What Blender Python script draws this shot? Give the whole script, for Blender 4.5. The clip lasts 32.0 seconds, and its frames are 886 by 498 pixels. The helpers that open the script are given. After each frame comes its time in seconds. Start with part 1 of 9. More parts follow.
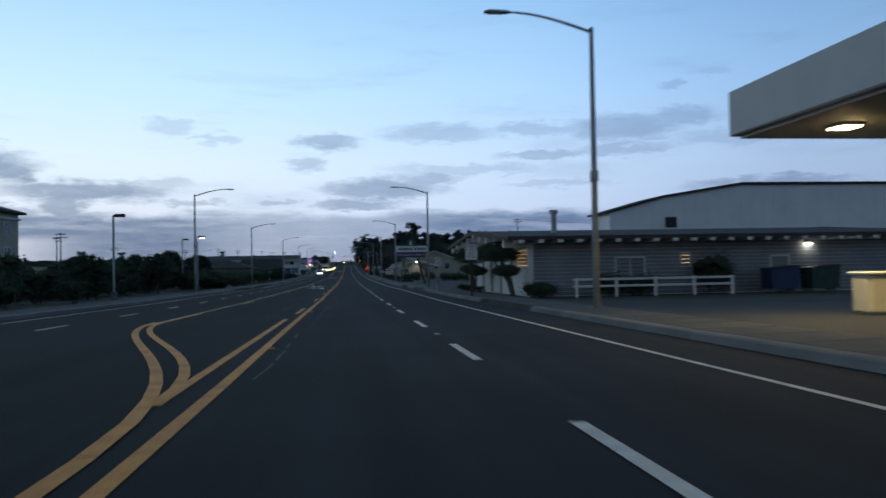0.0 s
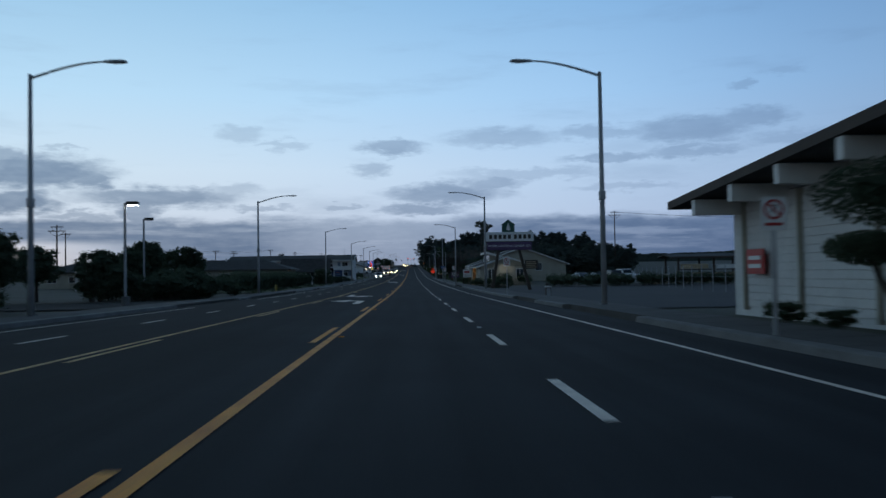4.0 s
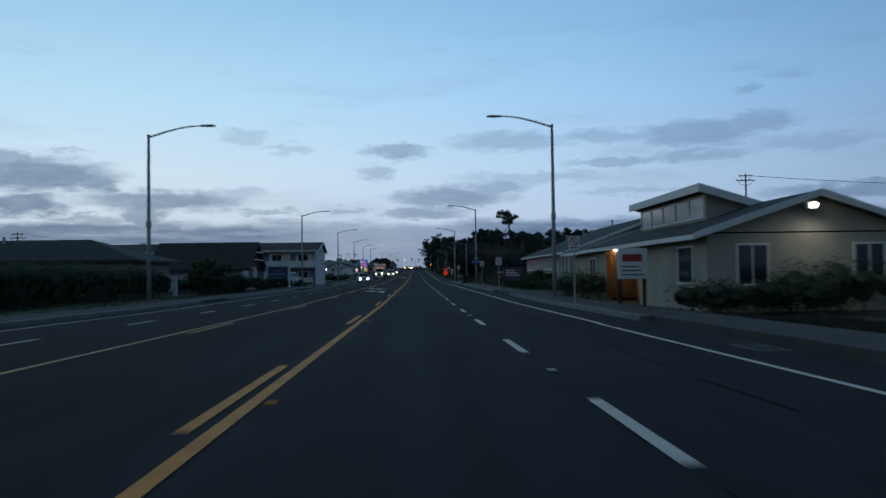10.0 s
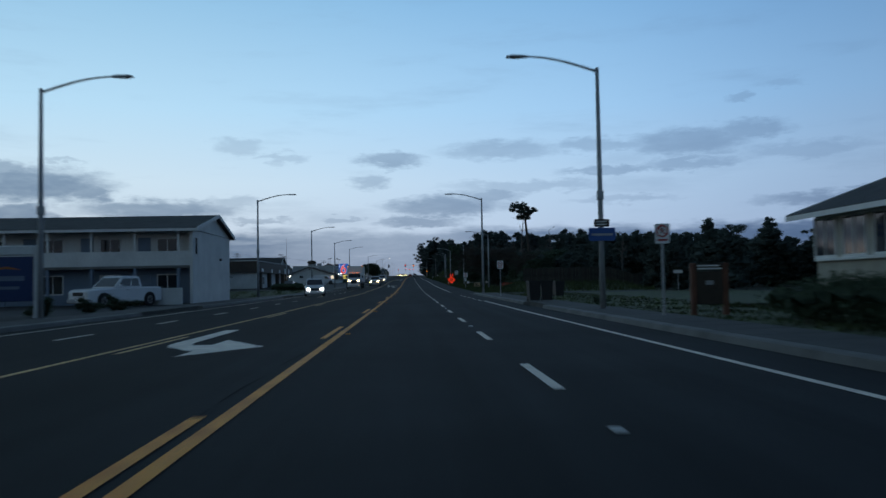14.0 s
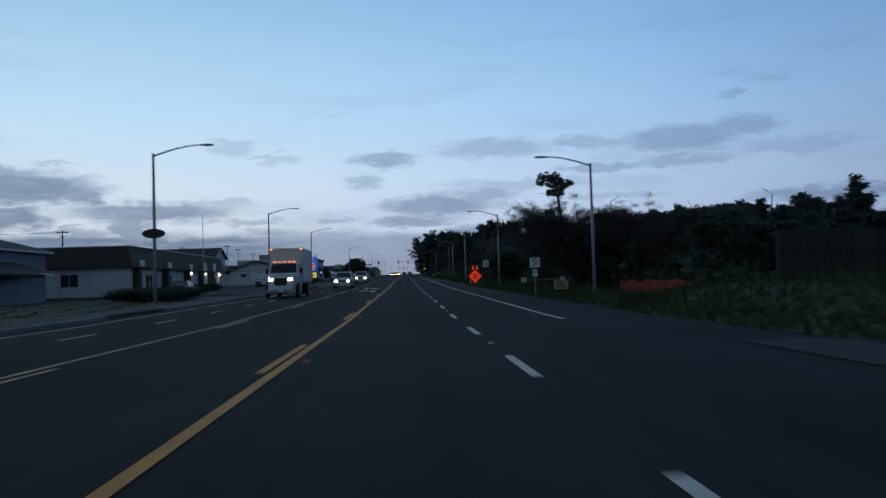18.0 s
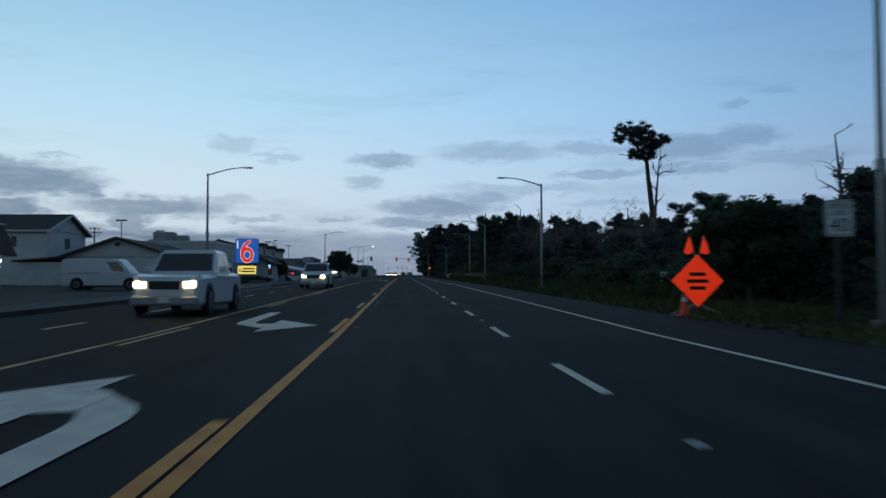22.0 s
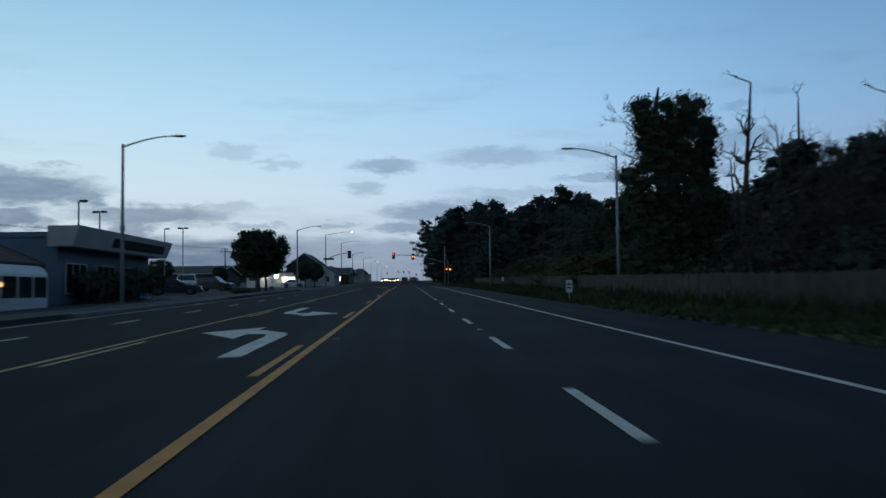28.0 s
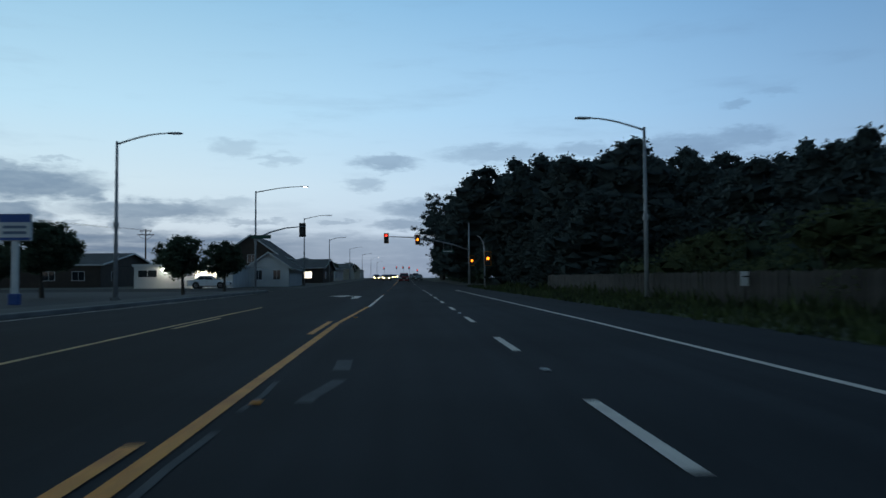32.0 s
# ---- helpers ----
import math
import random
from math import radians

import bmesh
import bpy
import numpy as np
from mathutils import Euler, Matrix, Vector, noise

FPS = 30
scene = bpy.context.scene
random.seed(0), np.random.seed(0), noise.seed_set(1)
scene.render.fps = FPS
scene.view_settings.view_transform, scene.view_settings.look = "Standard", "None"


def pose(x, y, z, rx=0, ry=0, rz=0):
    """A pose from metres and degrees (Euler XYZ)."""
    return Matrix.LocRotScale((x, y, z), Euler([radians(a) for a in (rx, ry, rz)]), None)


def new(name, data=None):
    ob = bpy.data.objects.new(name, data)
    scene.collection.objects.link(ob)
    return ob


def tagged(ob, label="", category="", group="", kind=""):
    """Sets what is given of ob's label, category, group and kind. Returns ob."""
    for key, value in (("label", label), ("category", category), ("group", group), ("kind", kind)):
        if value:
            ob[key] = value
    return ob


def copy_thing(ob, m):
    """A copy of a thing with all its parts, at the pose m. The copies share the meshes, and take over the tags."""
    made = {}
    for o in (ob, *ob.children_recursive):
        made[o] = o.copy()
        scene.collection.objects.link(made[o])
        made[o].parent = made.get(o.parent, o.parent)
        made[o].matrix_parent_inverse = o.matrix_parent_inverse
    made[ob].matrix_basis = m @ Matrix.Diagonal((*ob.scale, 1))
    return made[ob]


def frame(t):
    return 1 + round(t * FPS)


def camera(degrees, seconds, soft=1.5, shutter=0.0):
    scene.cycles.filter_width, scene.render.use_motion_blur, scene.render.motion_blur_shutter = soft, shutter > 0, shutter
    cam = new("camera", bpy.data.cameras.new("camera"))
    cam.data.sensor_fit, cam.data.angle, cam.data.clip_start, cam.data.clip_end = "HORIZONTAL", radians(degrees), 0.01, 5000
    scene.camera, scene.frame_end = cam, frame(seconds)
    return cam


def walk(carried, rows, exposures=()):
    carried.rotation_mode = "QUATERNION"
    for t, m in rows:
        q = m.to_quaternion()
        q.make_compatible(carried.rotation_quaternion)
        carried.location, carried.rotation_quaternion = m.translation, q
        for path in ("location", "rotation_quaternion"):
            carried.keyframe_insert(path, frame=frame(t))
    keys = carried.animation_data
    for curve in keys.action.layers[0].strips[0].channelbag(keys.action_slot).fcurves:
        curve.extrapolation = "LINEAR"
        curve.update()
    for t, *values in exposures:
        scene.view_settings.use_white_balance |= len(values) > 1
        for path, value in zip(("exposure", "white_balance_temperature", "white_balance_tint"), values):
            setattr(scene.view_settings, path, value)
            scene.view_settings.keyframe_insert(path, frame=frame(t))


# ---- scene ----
cam = camera(57.18, 32.0, 1.5, 0.5)
# seconds, x, y, z, yaw, pitch, roll
PATH = [
    (0.0, 1.600, 36.365, 0.930, -6.72, 1.15, 1.01),
    (0.5, 1.665, 40.768, 0.869, -3.08, 1.19, 1.13),
    (1.0, 1.725, 45.358, 0.806, -1.88, 1.37, 1.16),
    (1.5, 1.745, 50.182, 0.739, -1.83, 1.46, 1.16),
    (2.0, 1.760, 55.299, 0.669, -1.99, 1.39, 1.08),
    (2.5, 1.753, 60.690, 0.594, -2.19, 1.49, 1.16),
    (3.0, 1.752, 66.408, 0.515, -2.33, 1.46, 0.96),
    (3.5, 1.761, 72.390, 0.433, -2.08, 1.57, 1.04),
    (4.0, 1.789, 78.681, 0.346, -2.21, 1.53, 0.96),
    (4.5, 1.828, 85.202, 0.274, -2.35, 1.49, 0.88),
    (5.0, 1.871, 91.872, 0.206, -2.49, 1.45, 0.80),
    (5.5, 1.911, 98.612, 0.137, -2.63, 1.41, 0.71),
    (6.0, 1.939, 105.342, 0.068, -2.53, 1.46, 0.62),
    (6.5, 1.949, 112.073, -0.000, -2.33, 1.39, 0.65),
    (7.0, 1.932, 118.948, -0.071, -2.10, 1.45, 0.75),
    (7.5, 1.889, 125.993, -0.143, -1.91, 1.56, 0.68),
    (8.0, 1.837, 133.176, -0.216, -1.84, 1.80, -0.12),
    (8.5, 1.798, 140.612, -0.289, -1.94, 1.81, 0.22),
    (9.0, 1.767, 148.084, -0.327, -1.86, 1.89, 0.51),
    (9.5, 1.736, 155.636, -0.365, -1.91, 1.82, 0.85),
    (10.0, 1.706, 163.281, -0.403, -1.90, 1.81, 0.80),
    (10.5, 1.681, 171.029, -0.442, -1.80, 1.91, 0.70),
    (11.0, 1.668, 178.811, -0.481, -1.72, 2.03, 0.63),
    (11.5, 1.679, 186.729, -0.521, -1.82, 2.08, 0.94),
    (12.0, 1.703, 194.780, -0.561, -2.00, 2.17, 0.98),
    (12.5, 1.732, 202.895, -0.586, -2.04, 2.23, 1.03),
    (13.0, 1.759, 211.079, -0.581, -2.14, 2.28, 0.86),
    (13.5, 1.778, 219.321, -0.575, -2.29, 2.40, 0.88),
    (14.0, 1.795, 227.508, -0.570, -2.30, 2.41, 1.04),
    (14.5, 1.818, 235.773, -0.565, -2.36, 2.37, 1.57),
    (15.0, 1.842, 244.054, -0.560, -2.43, 2.37, 1.56),
    (15.5, 1.863, 252.359, -0.555, -2.49, 2.37, 1.56),
    (16.0, 1.879, 260.699, -0.549, -2.55, 2.37, 1.56),
    (16.5, 1.889, 269.084, -0.533, -2.62, 2.37, 1.55),
    (17.0, 1.891, 277.527, -0.517, -2.68, 2.37, 1.62),
    (17.5, 1.877, 286.038, -0.500, -2.68, 2.33, 1.65),
    (18.0, 1.845, 294.633, -0.484, -2.69, 2.34, 1.70),
    (18.5, 1.796, 303.339, -0.467, -2.67, 2.53, 1.78),
    (19.0, 1.728, 312.013, -0.451, -2.70, 2.54, 1.62),
    (19.5, 1.652, 320.607, -0.430, -2.73, 2.45, 1.48),
    (20.0, 1.568, 329.253, -0.346, -2.86, 2.38, 0.95),
    (20.5, 1.486, 337.916, -0.262, -2.95, 2.24, 0.63),
    (21.0, 1.416, 346.576, -0.178, -2.93, 2.26, 0.23),
    (21.5, 1.372, 355.261, -0.094, -2.88, 2.34, 0.14),
    (22.0, 1.354, 364.105, -0.008, -2.86, 2.50, 0.09),
    (22.5, 1.355, 372.992, 0.078, -2.78, 2.63, 0.14),
    (23.0, 1.364, 381.897, 0.176, -2.74, 2.76, 0.05),
    (23.5, 1.373, 390.744, 0.320, -2.71, 2.93, -0.15),
    (24.0, 1.389, 399.569, 0.464, -2.84, 3.12, -0.51),
    (24.5, 1.415, 408.482, 0.608, -2.97, 3.18, -0.66),
    (25.0, 1.448, 417.485, 0.755, -2.97, 3.25, -0.72),
    (25.5, 1.487, 426.504, 0.901, -2.81, 3.21, -0.28),
    (26.0, 1.532, 435.608, 1.049, -2.76, 3.17, -0.13),
    (26.5, 1.578, 444.757, 1.180, -2.72, 3.13, 0.01),
    (27.0, 1.620, 453.911, 1.295, -2.68, 3.09, 0.16),
    (27.5, 1.654, 463.028, 1.409, -2.63, 3.05, 0.30),
    (28.0, 1.676, 472.065, 1.522, -2.69, 2.84, 0.76),
    (28.5, 1.683, 481.241, 1.637, -2.60, 2.77, 0.65),
    (29.0, 1.681, 490.404, 1.752, -2.63, 2.72, 0.46),
    (29.5, 1.676, 499.470, 1.865, -2.61, 2.73, 0.39),
    (30.0, 1.670, 508.312, 1.987, -2.65, 2.74, 0.40),
    (30.5, 1.667, 516.799, 2.104, -2.67, 2.66, 0.32),
    (31.0, 1.666, 525.029, 2.218, -2.72, 2.62, 0.30),
    (31.5, 1.666, 533.090, 2.330, -2.75, 2.57, 0.36),
    (32.0, 1.666, 541.028, 2.440, -2.75, 2.63, 0.36),
]
walk(cam, [(t, pose(x, y, z, 90 + pitch, roll, yaw)) for t, x, y, z, yaw, pitch, roll in PATH], [(0.0, 0.3, 6700, 17), (0.5, 0.12, 6600, 17), (1.2, 0.0, 6500, 17), (3.5, 0.0, 6500, 16), (6.0, 0.0, 6450, 10.5), (9.0, 0.0, 6470, 12), (15.0, 0.0, 6470, 12), (17.0, 0.0, 6550, 15), (18.5, 0.0, 6600, 16.5), (20.3, 0.0, 6600, 14), (22.5, 0.0, 6620, 10.5), (25.0, 0.0, 6700, 9.5), (29.0, 0.0, 6600, 10.5), (32.0, 0.05, 6680, 10.5)])

# ---- dusk sky: bright afterglow ahead, deepening overhead and behind, with cloud banks ----
world = bpy.data.worlds.new("dusk_sky")
scene.world = world
world.use_nodes = True
wn, wl = world.node_tree.nodes, world.node_tree.links
background = wn["Background"]


def wmath(op, a, b=None, clamp=False):
    n = wn.new("ShaderNodeMath")
    n.operation, n.use_clamp = op, clamp
    for i, s in enumerate((a, b)):
        if s is None:
            continue
        if isinstance(s, (int, float)):
            n.inputs[i].default_value = s
        else:
            wl.new(s, n.inputs[i])
    return n.outputs[0]


def wstep(value, lo, hi, to0=0.0, to1=1.0):
    n = wn.new("ShaderNodeMapRange")
    n.interpolation_type = "SMOOTHSTEP"
    for key, v in (("From Min", lo), ("From Max", hi), ("To Min", to0), ("To Max", to1)):
        n.inputs[key].default_value = v
    wl.new(value, n.inputs["Value"])
    return n.outputs["Result"]


def wmix(fac, a, b, mode="MIX"):
    n = wn.new("ShaderNodeMix")
    n.data_type, n.blend_type = "RGBA", mode
    for key, s in (("Factor", fac), ("A", a), ("B", b)):
        if isinstance(s, tuple):
            n.inputs[key].default_value = (*s, 1)
        elif isinstance(s, (int, float)):
            n.inputs[key].default_value = s
        else:
            wl.new(s, n.inputs[key])
    return n.outputs["Result"]


split = wn.new("ShaderNodeSeparateXYZ")
wl.new(wn.new("ShaderNodeTexCoord").outputs["Generated"], split.inputs[0])
azimuth = wmath("MULTIPLY", wmath("ARCTAN2", split.outputs["X"], split.outputs["Y"]), 180 / math.pi)
elevation = wmath("MULTIPLY", wmath("ARCSINE", split.outputs["Z"]), 180 / math.pi)


def wnoise(sx, sy, detail, offset):
    c = wn.new("ShaderNodeCombineXYZ")
    wl.new(wmath("MULTIPLY", azimuth, sx), c.inputs[0])
    wl.new(wmath("MULTIPLY", elevation, sy), c.inputs[1])
    c.inputs[2].default_value = offset
    n = wn.new("ShaderNodeTexNoise")
    n.inputs["Scale"].default_value, n.inputs["Detail"].default_value, n.inputs["Roughness"].default_value = 1.0, detail, 0.6
    wl.new(c.outputs[0], n.inputs["Vector"])
    return n.outputs["Fac"]


ramp = wn.new("ShaderNodeValToRGB")
stops = [(0.0, (0.50, 0.56, 0.68)), (3, (0.58, 0.68, 0.80)), (7, (0.58, 0.75, 0.89)), (12, (0.45, 0.71, 0.93)), (20, (0.27, 0.53, 0.79)), (34, (0.13, 0.24, 0.37)), (90, (0.07, 0.115, 0.18))]
while len(ramp.color_ramp.elements) < len(stops):
    ramp.color_ramp.elements.new(0.5)
for e, (deg, c) in zip(ramp.color_ramp.elements, stops):
    e.position, e.color = deg / 90, (*c, 1)
wl.new(wmath("DIVIDE", elevation, 90, True), ramp.inputs["Fac"])
sky = ramp.outputs["Color"]
# warm glow low in the west, under the edge of the cloud deck
warm = wmath("MULTIPLY", wstep(azimuth, -19, -28), wstep(elevation, 3.0, 1.0))
sky = wmix(wmath("MULTIPLY", warm, 0.6), sky, (0.76, 0.65, 0.55))
# clouds: azimuth, elevation, half width, half height, weight
BANKS = [(-24.3, 6.7, 4.2, 1.06, 1.0), (-21.0, 6.2, 1.5, 0.66, 0.9), (-26.4, 7.5, 1.9, 0.56, 0.8), (-25.5, 4.8, 2.7, 0.71, 0.95), (-17.1, 5.2, 5.0, 0.71, 0.85), (-18.4, 4.1, 1.3, 1.27, 0.8),
         (-12.0, 5.7, 1.6, 0.46, 0.4), (-22.0, 3.9, 2.7, 0.33, 0.6), (-10.5, 4.5, 2.3, 0.23, 0.5), (-4.7, 4.6, 1.8, 0.24, 0.5), (-11.7, 9.6, 1.7, 0.57, 0.35), (-8.8, 8.8, 1.5, 0.35, 0.35),
         (-1.3, 8.7, 2.3, 0.55, 0.7), (-2.8, 7.2, 1.4, 0.51, 0.5), (2.5, 5.4, 4.2, 0.71, 0.75), (5.7, 6.1, 2.2, 0.55, 0.6), (0.9, 4.4, 2.8, 0.4, 0.7), (6.5, 9.3, 4.0, 0.7, 0.5)]
BANKS += [(13.5, 9.3, 3.3, 0.5, 0.45), (19.3, 9.2, 4.0, 0.9, 0.6), (23.4, 9.7, 2.4, 0.65, 0.5), (14.1, 7.6, 3.4, 0.31, 0.55), (19.5, 7.8, 3.4, 0.45, 0.5), (8.5, 6.7, 5.5, 0.39, 0.35),
          (22.8, 11.8, 0.9, 0.29, 0.35), (25.2, 12.6, 1.5, 0.32, 0.25), (28.4, 5.0, 4.8, 0.5, 0.6), (25.1, 2.8, 9.4, 0.81, 0.95), (15.0, 5.6, 3.4, 0.31, 0.3), (-23.0, 8.2, 1.3, 0.18, 0.4), (26.5, 8.2, 4.0, 0.5, 0.3)]
az2 = wmath("ADD", azimuth, wmath("MULTIPLY", wmath("SUBTRACT", wnoise(0.6, 1.7, 7, 3.1), 0.5), 3.6))
el2 = wmath("ADD", elevation, wmath("MULTIPLY", wmath("SUBTRACT", wnoise(0.55, 1.9, 7, 7.7), 0.5), 1.7))
deck = wmath("ADD", elevation, wmath("MULTIPLY", wmath("SUBTRACT", wnoise(0.2, 0.8, 7, 1.3), 0.5), 2.2))
density = wstep(deck, 4.1, 3.2)
density = wmath("MULTIPLY", density, wstep(wnoise(0.12, 1.3, 5, 5.5), 0.32, 0.5, 0.72, 1.0))
# the deck thins where the afterglow shows under it, and over the road's end
density = wmath("MULTIPLY", density, wmath("SUBTRACT", 1.0, wmath("MULTIPLY", wmath("MULTIPLY", wstep(azimuth, -15, -24), wstep(elevation, 2.5, 1.9)), 0.85)))
density = wmath("MULTIPLY", density, wmath("SUBTRACT", 1.0, wmath("MULTIPLY", wmath("MULTIPLY", wstep(azimuth, -12, -5), wstep(azimuth, 8, 2)), 0.35)))
for a, e, w, h, weight in BANKS:
    dx, dy = wmath("MULTIPLY", wmath("SUBTRACT", az2, a), 1 / w), wmath("MULTIPLY", wmath("SUBTRACT", el2, e), 1 / h)
    d = wmath("SQRT", wmath("ADD", wmath("MULTIPLY", dx, dx), wmath("MULTIPLY", dy, dy)))
    density = wmath("MAXIMUM", density, wstep(d, 1.4, 0.5, 0.0, weight))
wisp = wstep(wnoise(0.09, 0.5, 6, 12.0), 0.50, 0.75, 0.0, 0.22)
density = wmath("MAXIMUM", density, wmath("MULTIPLY", wisp, wstep(elevation, 40, 6)), True)
cloud = wmix(wstep(elevation, 1.0, 9.0), (0.126, 0.188, 0.292), (0.205, 0.312, 0.452))
sky = wmix(wmath("MULTIPLY", density, wstep(wnoise(0.4, 1.5, 5, 20.0), 0.2, 0.7, 0.82, 1.0)), sky, cloud)
sky = wmix(1.0, sky, wmix(wstep(azimuth, -26, 30), (1.05, 1.03, 0.98), (0.76, 0.86, 0.99)), "MULTIPLY")
sky = wmix(1.0, sky, wmix(wstep(azimuth, 10, 36), (1.0, 1.0, 1.0), (0.8, 0.82, 0.86)), "MULTIPLY")
# brightest just west of the road's line, dimmer to the sides and behind
behind = wn.new("ShaderNodeMapRange")
for key, v in (("From Min", 0.0), ("From Max", 1.0), ("To Min", 0.36), ("To Max", 1.02)):
    behind.inputs[key].default_value = v
wl.new(wmath("COSINE", wmath("MULTIPLY", wmath("ADD", azimuth, 20.0), math.pi / 180)), behind.inputs["Value"])
behind = behind.outputs["Result"]
# the sky stays lighter towards the horizon all round
low = wmath("MULTIPLY", wmath("SUBTRACT", 1.0, behind), wstep(elevation, 36, 14, 0.0, 0.26))
behind = wmath("ADD", behind, low)
sky = wmix(1.0, sky, wmix(behind, (0.0, 0.0, 0.0), (1.0, 1.0, 1.0)), "MULTIPLY")
wl.new(sky, background.inputs["Color"])
background.inputs["Strength"].default_value = 1.0


# lamps of the place: canopy, office floodlight, porch, garage front
def area_lamp(name, at, rx, size, watts, color):
    data = bpy.data.lights.new(name, "AREA")
    data.size, data.energy, data.color = size, watts, color
    ob = new(name, data)
    ob.matrix_basis = pose(*at, rx, 0, 0)


area_lamp("canopy_light", (12.9, 53.6, 3.8), 0, 0.5, 210, (1.0, 0.82, 0.34))
area_lamp("canopy_light", (12.9, 44.0, 4.0), 0, 0.5, 210, (1.0, 0.82, 0.34))
area_lamp("office_floodlight", (14.58, 188.9, 1.55), -30, 0.25, 14, (1.0, 0.95, 0.75))
area_lamp("porch_light", (11.66, 202.9, 0.72), -35, 0.2, 16, (1.0, 0.62, 0.22))
area_lamp("garage_light", (-26.9, 638.6, 4.8), 25, 0.3, 16, (1.0, 0.95, 0.8))
area_lamp("garage_light", (-23.0, 638.6, 4.8), 25, 0.3, 16, (1.0, 0.95, 0.8))
area_lamp("shop_light", (-26.3, 413.0, 1.95), 0, 0.3, 14, (0.95, 1.0, 0.8))

# ---- profile of the road and helpers ----
NODES = [-400, -40, 20, 80, 140, 200, 260, 320, 380, 440, 500, 560, 620, 680, 760, 900, 1000, 1600, 4200]
PROFILE = [0.83, 0.83, 0.0, -0.83, -1.44, -1.74, -1.71, -1.59, -1.01, -0.04, 0.72, 1.55, 2.19, 3.0, 4.3, 6.3, 7.5, 11.0, 18.0]


def gz(y):
    """Height of the ground along the road."""
    return float(np.interp(y, NODES, PROFILE))


class Geo:
    """Vertices and faces of one mesh."""

    def __init__(self):
        self.v, self.f = [], []

    def add(self, verts, faces):
        n = len(self.v)
        self.v.extend(tuple(p) for p in verts)
        self.f.extend(tuple(i + n for i in f) for f in faces)
        return self

    def box(self, x0, x1, y0, y1, z0, z1, b=0.0):
        if b <= 0:
            return self.add([(x, y, z) for z in (z0, z1) for y in (y0, y1) for x in (x0, x1)],
                            [(0, 2, 3, 1), (4, 5, 7, 6), (0, 1, 5, 4), (2, 6, 7, 3), (0, 4, 6, 2), (1, 3, 7, 5)])
        b = min(b, 0.45 * (x1 - x0), 0.45 * (y1 - y0), 0.45 * (z1 - z0))
        rings = []
        for z, k in ((z0, b), (z0 + b, 0), (z1 - b, 0), (z1, b)):
            a, c, d, e = x0 + k, x1 - k, y0 + k, y1 - k
            rings.append([(a + b - k, d, z), (c - b + k, d, z), (c, d + b - k, z), (c, e - b + k, z), (c - b + k, e, z), (a + b - k, e, z), (a, e - b + k, z), (a, d + b - k, z)])
        return self.loft(rings, True, True)

    def loft(self, rings, cap0=True, cap1=True):
        m = len(rings[0])
        n = len(self.v)
        for r in rings:
            self.v.extend(tuple(p) for p in r)
        for i in range(len(rings) - 1):
            for j in range(m):
                k = (j + 1) % m
                self.f.append((n + i * m + j, n + i * m + k, n + (i + 1) * m + k, n + (i + 1) * m + j))
        if cap0:
            self.f.append(tuple(n + j for j in reversed(range(m))))
        if cap1:
            self.f.append(tuple(n + (len(rings) - 1) * m + j for j in range(m)))
        return self

    def tube(self, path, radii, sides=8, cap=True):
        rings = []
        pts = [Vector(p) for p in path]
        if not isinstance(radii, (list, tuple)):
            radii = [radii] * len(pts)
        for i, p in enumerate(pts):
            d = (pts[min(i + 1, len(pts) - 1)] - pts[max(i - 1, 0)]).normalized()
            u = d.cross(Vector((0, 0, 1)) if abs(d.z) < 0.95 else Vector((0, 1, 0))).normalized()
            w = u.cross(d)
            rings.append([p + radii[i] * (math.cos(a) * u + math.sin(a) * w) for a in [2 * math.pi * k / sides for k in range(sides)]])
        return self.loft(rings, cap, cap)

    def disc(self, c, axis, r0, r1, half, sides=18):
        """A wheel-like ring about an axis x or y from r0 to r1; r0 = 0 for a full disc."""
        def at(r, a, h):
            p = (r * math.cos(a), r * math.sin(a))
            return (c[0] + h, c[1] + p[0], c[2] + p[1]) if axis == "x" else (c[0] + p[0], c[1] + h, c[2] + p[1])
        ang = [2 * math.pi * k / sides for k in range(sides)]
        b = min(0.25 * half, 0.02)
        prof = [(r0 if r0 > 0 else 0.001, -half), (r1 - b, -half), (r1, -half + b), (r1, half - b), (r1 - b, half), (r0 if r0 > 0 else 0.001, half)]
        rings = [[at(r, a, h) for a in ang] for r, h in prof]
        return self.loft(rings + ([rings[0]] if r0 > 0 else []), False, False)

    def prism(self, poly, axis, a, b):
        """Extrudes a polygon from a to b along x, y or z."""
        def at(p, h):
            return {"x": (h, p[0], p[1]), "y": (p[0], h, p[1]), "z": (p[0], p[1], h)}[axis]
        return self.loft([[at(p, a) for p in poly], [at(p, b) for p in poly]], True, True)

    def mesh(self, name, smooth=False):
        me = bpy.data.meshes.new(name)
        me.from_pydata(self.v, [], self.f)
        me.validate()
        bm = bmesh.new()
        bm.from_mesh(me)
        bmesh.ops.recalc_face_normals(bm, faces=bm.faces)
        bm.to_mesh(me)
        bm.free()
        if smooth:
            for p in me.polygons:
                p.use_smooth = True
        return me

    def raw(self, name, smooth=False):
        me = bpy.data.meshes.new(name)
        me.from_pydata(self.v, [], self.f)
        if smooth:
            me.polygons.foreach_set("use_smooth", [True] * len(me.polygons))
        return me


def thing(name, label, category, at=(0, 0, 0), rz=0, group="", kind=""):
    ob = new(name)
    ob.empty_display_size = 0.2
    ob.matrix_basis = pose(*at, 0, 0, rz)
    return tagged(ob, label, category, group, kind)


